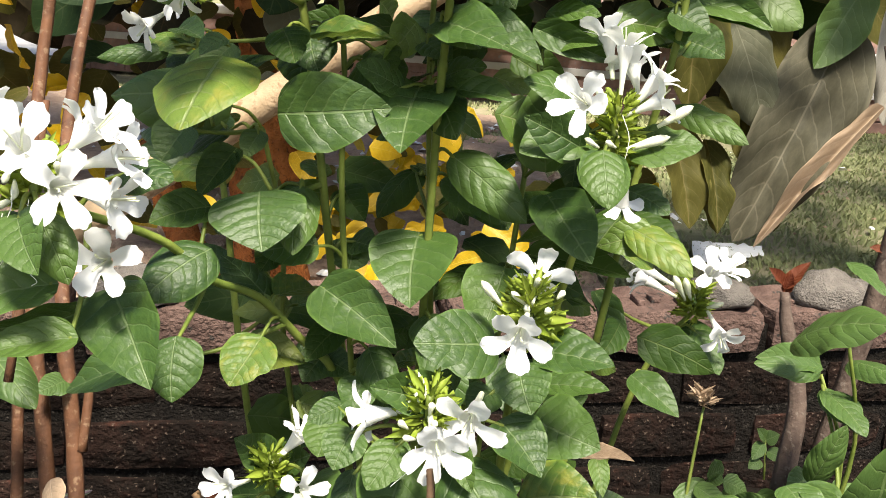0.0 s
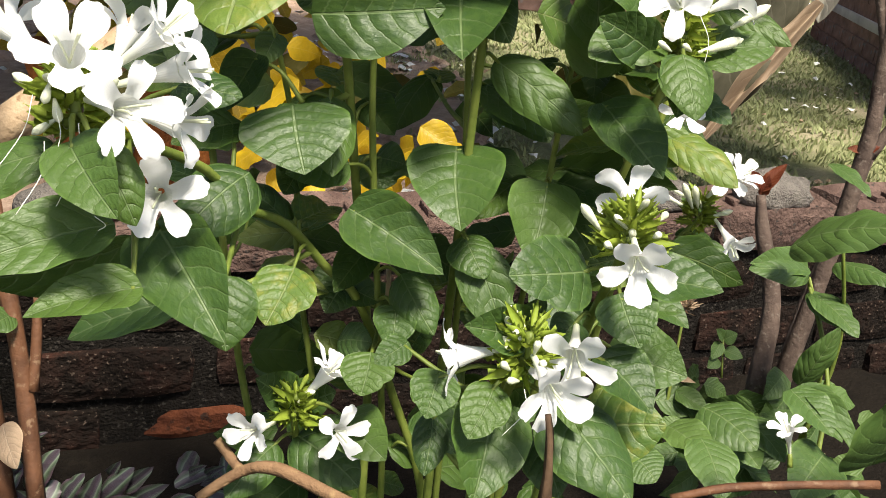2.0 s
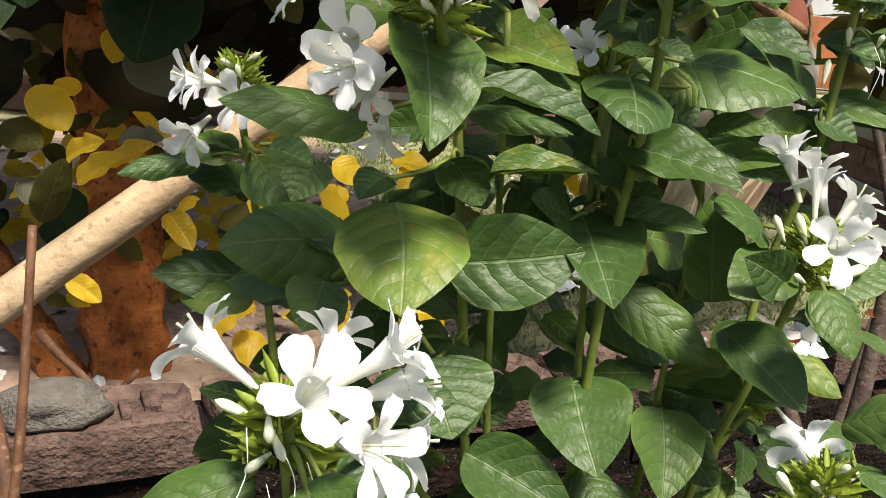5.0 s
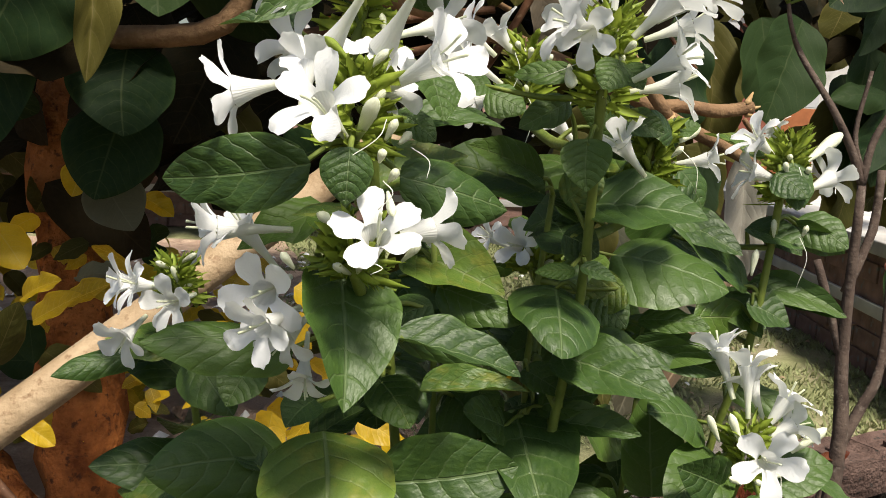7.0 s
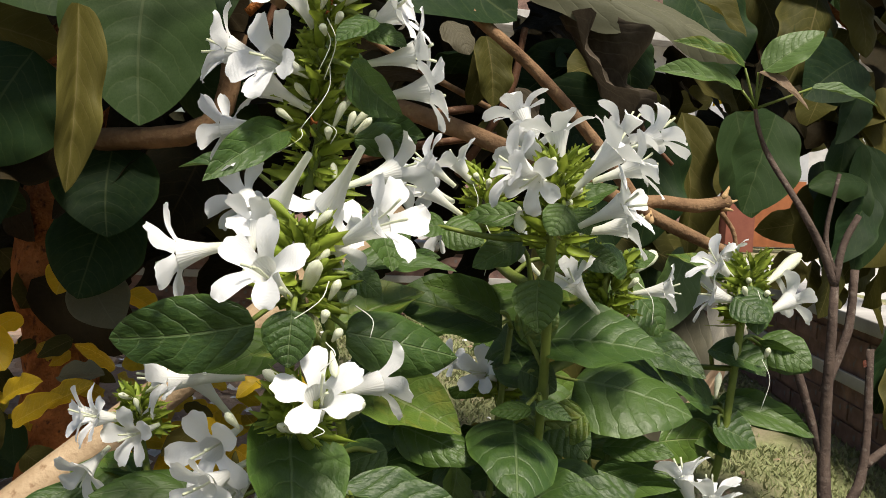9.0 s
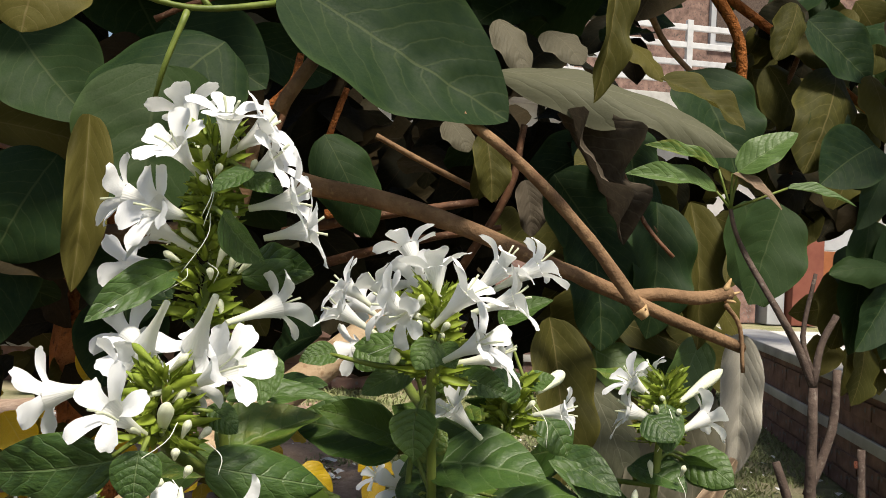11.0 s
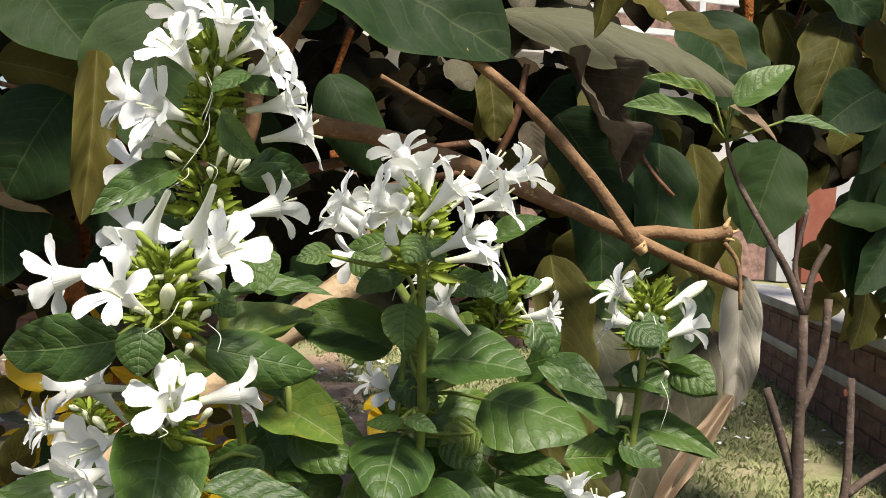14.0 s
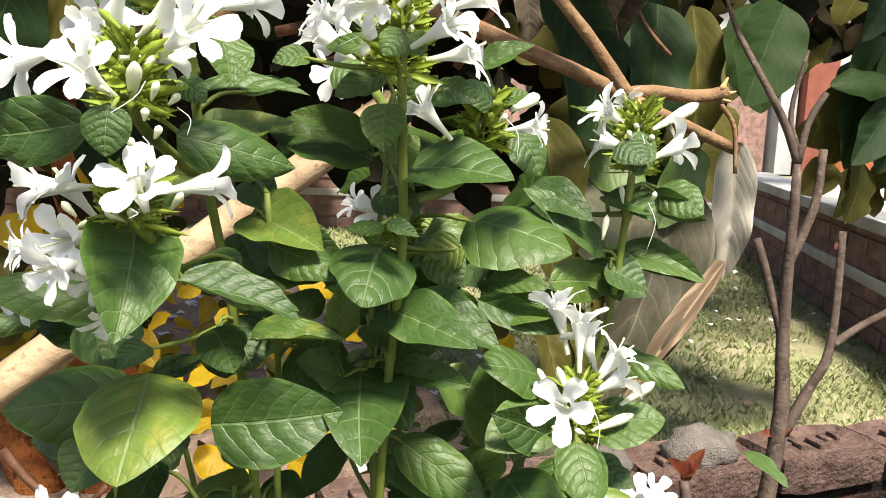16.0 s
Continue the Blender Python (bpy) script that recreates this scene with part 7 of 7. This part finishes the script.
tree_leaf((1.2711, 1.8057, 1.0427), (1.2935, 1.6904, 0.9221), 0.1, (0.05, -0.95, 0.25), M_TREE_OLIVE, 1)
tree_leaf((1.0041, 1.7808, 1.3299), (1.1335, 1.7555, 1.21), 0.14, (0.05, -0.95, 0.25), M_TREE_LEAF, 0)
tree_leaf((0.9846, 1.8878, 1.2556), (1.0636, 1.8735, 1.0904), 0.12, (0.05, -0.95, 0.25), M_TREE_OLIVE, 1)
tree_leaf((0.3844, 1.5047, 0.9626), (0.4883, 1.4848, 0.8318), 0.14, (0.05, -0.95, 0.25), M_TREE_LEAF, 0)
tree_leaf((0.4866, 1.4826, 1.0491), (0.51, 1.4791, 0.9325), 0.11, (0.05, -0.95, 0.25), M_TREE_LEAF, 1)
tree_leaf((-0.456, 1.6788, 0.9219), (-0.4571, 1.6312, 0.6558), 0.16, (0.05, -0.95, 0.25), M_TREE_LEAF, 0)
tree_leaf((-0.4354, 1.5697, 1.1442), (-0.305, 1.4936, 0.9922), 0.16, (0.05, -0.95, 0.25), M_TREE_LEAF, 0)
tree_leaf((-0.2202, 1.627, 1.1778), (-0.0659, 1.5454, 1.0686), 0.15, (0.05, -0.95, 0.25), M_TREE_LEAF, 0)
tree_leaf((0.0231, 1.5278, 1.0029), (0.0991, 1.5139, 0.8491), 0.1, (0.05, -0.95, 0.25), M_TREE_LEAF, 1)


def canopy(count, lo, hi, seed, palette, size=(0.14, 0.26), hang=0.6):
    """Large leaves one by one, hanging every way."""
    rng = random.Random(seed)
    for _ in range(count):
        b = Vector([rng.uniform(a, c) for a, c in zip(lo, hi)])
        a = rng.uniform(0, 6.28)
        way = Vector((math.cos(a), math.sin(a) * 0.6, -hang * rng.uniform(0.2, 1.8))).normalized()
        ln = rng.uniform(*size)
        nrm = Vector((rng.uniform(-0.6, 0.6), -0.6, rng.uniform(0.1, 1.0)))
        m = rng.choice(palette)
        tree_leaf(b, b + way * ln, ln * rng.uniform(0.5, 0.72), nrm, m, rng.choice((2, 3, 4)) if m is M_TREE_GOLD else rng.randrange(3))


G, O, Y = M_TREE_LEAF, M_TREE_OLIVE, M_TREE_GOLD
canopy(9, (-0.95, 1.5, 0.75), (-0.45, 1.8, 1.1), 16, (O, G, O), (0.1, 0.18))
canopy(34, (-1.0, 1.65, 0.62), (0.75, 2.0, 1.6), 11, (G, M_TREE_SHADED, G, O, M_TREE_SHADED))
canopy(20, (1.22, 1.9, 1.2), (1.8, 2.4, 1.75), 12, (G, O, M_TREE_SHADED, O, G))
canopy(46, (-1.0, 2.0, 0.0), (-0.2, 2.7, 0.6), 13, (Y, O, G, O, G), (0.07, 0.14))
canopy(26, (-0.2, 1.8, -0.02), (0.5, 2.6, 0.4), 14, (Y, O, O), (0.06, 0.11))
foliage("old_foliage", tree, 400, (-1.5, 2.05, 0.55), (2.3, -0.1, 0), (0, 0, 1.7), (0.3, 1.0, 0), 21, M_TREE_SHADED)
foliage("old_foliage", tree, 340, (-2.6, 2.9, 0.62), (3.2, 0.2, 0), (0, 0, 2.1), (0.3, 0.8, 0), 22, M_TREE_SHADED, (0.2, 0.32))
foliage("foliage", tree, 60, (-1.6, 2.1, 0.3), (1.0, 0.3, 0), (0, 0, 0.8), (0.2, 0.9, 0), 23, M_TREE_OLIVE, (0.1, 0.2))
foliage("foliage", tree, 110, (1.3, 2.2, 1.42), (1.3, 0.2, 0), (0, 0, 1.2), (0.3, 1.0, 0), 24, M_TREE_LEAF)
foliage("foliage", tree, 45, (1.3, 2.3, 1.02), (1.1, 0.2, 0), (0, 0, 0.6), (0.3, 0.8, 0), 25, M_TREE_OLIVE)
# three unseen crown blocks, added above view to shade leaves and ground below
foliage("foliage", tree, 190, (-0.75, 1.25, 1.72), (1.95, 0, 0), (0, 0, 0.9), (0, 1.3, 0), 26, M_TREE_LEAF, (0.2, 0.34))
foliage("foliage", tree, 90, (-0.5, 1.5, 1.33), (1.2, 0, 0), (0, 0, 0.45), (0, 0.55, 0), 30, M_TREE_LEAF, (0.16, 0.28), 0.25)
foliage("foliage", tree, 130, (-2.4, 2.4, 2.0), (3.3, 0, 0), (0, 0, 1.1), (0, 1.0, 0), 27, M_TREE_LEAF, (0.24, 0.36))

foliage("foliage", tree, 560, (-5.0, 5.3, 0.55), (6.9, 0.1, 0), (0, 0, 3.9), (0.2, 0.5, 0), 28, M_TREE_SHADED, (0.34, 0.5))
foliage("foliage", tree, 130, (1.9, 3.2, 1.95), (2.6, 0, 0), (0, 0, 1.6), (0.2, 1.0, 0), 29, M_TREE_LEAF, (0.22, 0.34))

def between(a, b, c, back):
    """Corner and edges of a block of leaves that stands behind the wall."""
    a, b, c = Vector(a), Vector(b), Vector(c)
    return a, b - a, c - a, Vector(back)


foliage("golden_leaves", tree, 30, *between((-0.5321, 1.9887, 0.0736), (-0.2187, 1.897, 0.0937), (-0.5382, 2.0521, 0.4588), (0.05, 0.35, 0)), 41, M_TREE_GOLD, (0.03, 0.075), 0.5, "small sunlit golden leaves")
foliage("foliage", tree, 26, *between((-0.5321, 1.9887, 0.0736), (-0.2187, 1.897, 0.0937), (-0.5382, 2.0521, 0.4588), (0.05, 0.35, 0)), 47, M_TREE_OLIVE, (0.03, 0.075), 0.5, "small olive leaves")
foliage("golden_leaves", tree, 34, *between((-0.1738, 1.5294, 0.1343), (0.1727, 1.5288, 0.1578), (-0.1917, 1.6169, 0.3994), (0.05, 0.35, 0)), 42, M_TREE_GOLD, (0.05, 0.1), 0.5, "small sunlit golden leaves")
foliage("golden_leaves", tree, 8, *between((-0.519, 1.8959, 0.1302), (-0.1333, 1.7954, 0.1597), (-0.5165, 1.9913, 0.4225), (0.05, 0.3, 0)), 43, M_TREE_GOLD, (0.04, 0.08), 0.5, "small sunlit golden leaves")
foliage("golden_leaves", tree, 70, (-1.1, 2.5, -0.02), (1.2, 0, 0), (0, 0, 0.25), (0, 1.6, 0), 46, M_TREE_GOLD, (0.07, 0.13), 0.4, "small sunlit golden leaves")
foliage("old_foliage", tree, 46, *between((0.3818, 1.9000, 0.8867), (0.6848, 1.9000, 0.9023), (0.3670, 1.9000, 1.1934), (0.05, 0.4, 0)), 61, M_TREE_SHADED, (0.1, 0.18), 0.9, "dark withered hanging leaves")
foliage("old_foliage", tree, 30, *between((0.7328, 1.9500, 0.8933), (0.9305, 1.9500, 0.9033), (0.7224, 1.9500, 1.1108), (0.05, 0.4, 0)), 62, M_TREE_SHADED, (0.09, 0.16), 0.9, "dark withered hanging leaves")
foliage("old_foliage", tree, 44, *between((1.1123, 2.0500, 0.9659), (1.4258, 2.0500, 0.9832), (1.0879, 2.0500, 1.4785), (0.05, 0.4, 0)), 63, M_TREE_SHADED, (0.1, 0.18), 0.9, "dark withered hanging leaves")
foliage("foliage", tree, 26, *between((1.0351, 1.9500, 0.9959), (1.3465, 1.9500, 1.0142), (1.0137, 1.9500, 1.4445), (0.05, 0.4, 0)), 64, M_TREE_OLIVE, (0.09, 0.16), 0.9, "olive hanging leaves")
foliage("golden_leaves", tree, 16, *between((1.1607, 2.1500, 0.9303), (1.4893, 2.1500, 0.9472), (1.1371, 2.1500, 1.4268), (0.05, 0.4, 0)), 65, M_TREE_GOLD, (0.03, 0.06), 0.9, "small sunlit golden leaves")
foliage("foliage", tree, 40, *between((1.2415, 1.7988, 0.607), (1.5888, 1.8007, 0.6106), (1.223, 1.8215, 1.0884), (0.1, 0.4, 0)), 45, M_TREE_OLIVE, (0.1, 0.2), 0.9, "olive hanging leaves")
tree_leaf((-0.2668, 1.8545, 0.7457), (-0.3164, 1.7854, 0.5768), 0.16, FRONT, M_TREE_LEAF, 1)
foliage("foliage", tree, 44, *between((0.5062, 1.5849, 0.6953), (0.8993, 1.8098, 0.717), (0.4892, 1.5842, 1.0422), (0.1, 0.5, 0)), 44, M_TREE_OLIVE, (0.1, 0.2), 0.9, "olive hanging leaves")

pole = thing("peeled_pole", "pale peeled wooden pole leaning behind the shrub", "pole", at=(-0.62, 1.22, 0.19))
limb(pole, [(-0.75, 1.19, 0.1), (-0.45, 1.262, 0.324), (-0.15, 1.335, 0.545), (0.13, 1.403, 0.751)], 0.026, 0.0225, M_POLE, "shaft", 12, 0.15)

# ---- lawn, litter and far side ----


def grass(name, count, x0, x1, y0, y1, seed, z=SOIL):
    rng = random.Random(seed)
    verts, faces = [], []
    for _ in range(count):
        x, y = rng.uniform(x0, x1), y0 + (y1 - y0) * rng.random() ** 1.5
        if noise.noise((x * 2.2, y * 2.2, 5)) < -0.22 + 0.25 * rng.random() - 0.25:
            continue
        z0 = z + 0.014 * noise.noise((x * 3, y * 3, 0)) + 0.01 * noise.noise((x * 11, y * 11, 3)) - 0.003
        h, a, lean = rng.uniform(0.012, 0.034), rng.uniform(0, 6.28), rng.uniform(0.2, 1.3)
        w = rng.uniform(0.0015, 0.0035) * (1 + 0.3 * y)
        dx, dy = math.cos(a), math.sin(a)
        n = len(verts)
        verts += [(x - dy * w, y + dx * w, z0), (x + dy * w, y - dx * w, z0), (x + dx * h * lean * 0.5 + dy * w * 0.6, y + dy * h * lean * 0.5 - dx * w * 0.6, z0 + h * 0.7), (x + dx * h * lean, y + dy * h * lean, z0 + h)]
        faces += [(n, n + 1, n + 2), (n, n + 2, n + 3)]
    me = bpy.data.meshes.new(name)
    me.from_pydata(verts, [], faces)
    ob = mesh_part(name, me, M_BLADE)
    return tagged(ob, "short green lawn grass in uneven tufts", "grass", kind="stuff")


grass("lawn_grass", 60000, 0.2, 4.2, 1.45, 6.0, 8)


def scraps(count, x0, x1, y0, y1, seed, size, material, name, label, category):
    rng = random.Random(seed)
    bm = bmesh.new()
    for _ in range(count):
        c = Vector((rng.uniform(x0, x1), rng.uniform(y0, y1), SOIL + 0.018))
        s = rng.uniform(*size)
        vs = []
        for k in range(6):
            a = k * math.pi / 3 + rng.uniform(-0.3, 0.3)
            vs.append(bm.verts.new(c + Vector((math.cos(a) * s * rng.uniform(0.6, 1.2), math.sin(a) * s * rng.uniform(0.5, 1.2), rng.uniform(-0.3, 0.6) * s))))
        top = bm.verts.new(c + Vector((0, 0, s * rng.uniform(0.3, 0.9))))
        for k in range(6):
            bm.faces.new((vs[k], vs[(k + 1) % 6], top))
    return tagged(part(name, bm, material, smooth=False), label, category, kind="stuff")


scraps(110, 0.5, 3.6, 1.9, 5.2, 1, (0.005, 0.022), M_PAPER, "paper_scraps", "scattered crumpled white paper and plastic scraps", "litter")
scraps(420, -1.5, 0.5, 1.4, 5.0, 2, (0.01, 0.04), M_RUBBLE, "rubble", "broken stones and rubbish on bare earth", "rubble")
scraps(330, -1.5, 0.5, 1.4, 5.0, 4, (0.008, 0.034), M_PAPER, "rubbish_scraps", "pale paper and plastic rubbish on bare earth", "litter")
scraps(120, 0.4, 3.6, 1.9, 5.2, 3, (0.006, 0.016), M_DRY_BROWN, "fallen_leaves", "small dry brown fallen leaves on the lawn", "leaf litter")
sheet("bare_earth", -3.0, 0.45, 1.32, 5.4, 60, 90, lambda x, y: 0.03 * noise.noise((x * 4, y * 4, 9)) + 0.016, M_RUBBLE, "bare littered earth under the tree", "earth")



def plastic_sheet():
    rng = random.Random(4)
    bm = bmesh.new()
    a, b, c = Vector((0.74, 2.47, 0)), Vector((0.98, 2.6, 0)), Vector((0.8, 2.72, 0))
    rows = []
    for i in range(13):
        row = []
        for j in range(9):
            u, v = i / 12, j / 8
            p = a.lerp(b, u) + (c - a) * v * (1 - 0.6 * u)
            row.append(bm.verts.new((p.x, p.y, SOIL + 0.02 + 0.02 * abs(noise.noise((u * 6, v * 5, 2))))))
        rows.append(row)
    for i in range(12):
        for j in range(8):
            bm.faces.new((rows[i][j], rows[i + 1][j], rows[i + 1][j + 1], rows[i][j + 1]))
    return tagged(part("plastic_sheet", bm, M_PAPER), "crumpled white plastic sheet lying on the grass", "plastic sheet")


plastic_sheet()
curled = thing("curled_dry_leaf", "curled dry brown leaf caught among the stems", "leaf", at=(0.129, 0.565, 0.3617))
plant_leaf(curled, BLADES[2], M_DRY_BROWN, (0.1141, 0.5648, 0.36), (0.145, 0.5462, 0.3695), 0.017, (0, -0.4, 0.9))
wilted = thing("wilted_flower", "shrivelled brown hanging flower", "flower", at=(0.0124, 0.4093, 0.4148))
limb(wilted, [(0.0093, 0.414, 0.4288), (0.011, 0.4093, 0.4147), (0.0099, 0.4015, 0.3907), (0.0118, 0.3991, 0.3835)], 0.0018, 0.0042, M_WILT, "petals", 7, 0.9)
stick = thing("thin_stake", "thin pale pink stick standing among the stems", "stick", at=(-0.0366, 0.6686, 0.3445))
limb(stick, [(-0.0369, 0.6659, 0.3362), (-0.0366, 0.6727, 0.3569), (-0.0366, 0.6815, 0.3837)], 0.0022, 0.002, M_POLE, "shaft", 6)
runner = thing("trailing_twig", "bare brown trailing twig near the soil", "twig", at=(0.2333, 0.5784, 0.2646))
limb(runner, [(0.1675, 0.5907, 0.2497), (0.2063, 0.5849, 0.262), (0.2488, 0.5764, 0.2701), (0.3067, 0.5638, 0.2789)], 0.003, 0.0035, M_STEM_BROWN, "stem", 7)
herb = thing("white_flowered_seedling", "small plant with one white trumpet flower", "plant", at=(0.2561, 0.5956, 0.2717))
limb(herb, [(0.2569, 0.5956, 0.2718), (0.2563, 0.5988, 0.2815)], 0.002, 0.0016, M_STEM, "stem", 6)
blossom = mesh_part("flower", FLOWERS[4], None, herb)
blossom.matrix_basis = herb.matrix_basis.inverted() @ aim((0.2563, 0.5988, 0.2815), (0.2471, 0.5971, 0.3076), (0.85, 0.85, 0.85))
sprout = thing("wall_sprout", "small green seedling growing from the wall joint", "seedling", at=(0.4551, 1.0804, 0.0955))
for b, t, w in (((0.4532, 1.0894, 0.1229), (0.4669, 1.0826, 0.1353), 0.02), ((0.4498, 1.0883, 0.1192), (0.4332, 1.0726, 0.1023), 0.018), ((0.4532, 1.0894, 0.1229), (0.4378, 1.0849, 0.1402), 0.016), ((0.4556, 1.0849, 0.1093), (0.4761, 1.0725, 0.1052), 0.02), ((0.4476, 1.0815, 0.0984), (0.4289, 1.0693, 0.0917), 0.018)):
    plant_leaf(sprout, BLADES[0], M_FRESH_LEAF, b, t, w, (0, -0.7, 0.7))
limb(sprout, [(0.4536, 1.0736, 0.0747), (0.4532, 1.0894, 0.1229)], 0.0016, 0.0012, M_STEM, "stem", 5)



def low_wall(name, a, b, height, label):
    """A low brick boundary wall with a pale coping."""
    a, b = Vector((*a, SOIL)), Vector((*b, SOIL))
    run = (b - a).length
    ob = thing(name, label, "wall", kind="structure", at=a)
    ob.rotation_euler = (0, 0, math.atan2(b.y - a.y, b.x - a.x))
    part("core", box_bm((run, 0.2, height), centre=(run / 2, 0.1, height / 2)), M_FAR_BRICK, ob, smooth=False)
    part("coping", box_bm((run + 0.04, 0.27, 0.05), 0.006, (run / 2, 0.1, height + 0.025)), M_CONCRETE, ob)
    part("plinth_band", box_bm((run, 0.015, 0.045), 0.003, (run / 2, -0.008, height * 0.55)), M_CONCRETE, ob)
    me = bpy.data.meshes.new("far_brick")
    bm = box_bm((0.22, 0.014, 0.066), 0.003)
    bm.to_mesh(me)
    bm.free()
    me.materials.append(M_FAR_BRICK)
    n = int(run / 0.234)
    for c in range(int(height / 0.078)):
        for k in range(n):
            z = 0.04 + c * 0.078
            if abs(z - height * 0.55) < 0.05:
                continue
            mesh_part("brick", me, None, ob, m=Matrix.Translation((0.117 + k * 0.234 + (0.1 if c % 2 and k < n - 1 else 0), -0.003, z)))
    return ob


low_wall("boundary_wall_side", (3.05, 5.6), (1.75, 1.6), 0.42, "low dark brick boundary wall with pale coping")
low_wall("boundary_wall_back", (-2.5, 6.3), (3.0, 5.65), 0.42, "low dark brick boundary wall with pale coping")

sheet("road", -30, 40, 7.0, 11.5, 4, 2, lambda x, y: 0.004, M_CONCRETE, "pale concrete lane beyond the boundary wall", "road", z0=SOIL - 0.01)


def house():
    """The house across the lane, with salmon pillar, brown gate and railed balcony."""
    ob = thing("house", "white and salmon house with brown gate and railed balcony", "house", at=(8.48, 12.7, SOIL))
    def blk(name, size, at, material, label="", bevel=0.01):
        p = part(name, box_bm(size, bevel), material, ob, label, smooth=False)
        p.location = at
        return p
    blk("wall", (16, 0.3, 3.2), (0, 1.2, 1.6), M_CONCRETE)
    blk("upper_wall", (16, 0.3, 3.6), (0, 2.6, 5.0), M_HOUSE_BRICK, "brick upper storey wall")
    blk("floor_slab", (16.4, 2.4, 0.25), (0, 1.7, 3.3), M_CONCRETE)
    blk("pillar", (0.5, 0.5, 2.3), (-0.25, 0.0, 1.15), M_SALMON, "salmon painted gate pillar")
    blk("pillar_strip", (0.28, 0.42, 2.3), (-0.68, 0.1, 1.15), M_WHITE, "white plaster strip")
    blk("gate", (1.0, 0.06, 1.05), (0.55, 0.0, 0.6), M_RUST, "brown sheet metal gate")
    blk("gate_panel", (1.0, 0.08, 0.5), (0.55, 0.0, 1.39), M_WHITE, "white panel above the gate")
    blk("boundary", (6, 0.25, 1.2), (4.2, 0.0, 0.6), M_WHITE)
    blk("boundary", (7, 0.25, 1.4), (-4.4, 0.2, 0.7), M_FAR_BRICK)
    for k in range(4):
        blk("rail", (16, 0.06, 0.09), (0, 0.6, 3.65 + 0.27 * k), M_RAIL, "white balcony rail")
    for k in range(9):
        blk("rail_post", (0.1, 0.08, 1.15), (-7.6 + 1.9 * k, 0.6, 4.0), M_RAIL, "white balcony post")
    for k in range(5):
        w = blk("window", (1.2, 0.1, 1.3), (-6.0 + 3.0 * k, 2.42, 5.3), M_WHITE)
        q = part("pane", box_bm((1.0, 0.03, 1.1), 0.004), M_STEM_GREY, w, smooth=False)
        q.location = (0, -0.05, 0)
    return ob


house()
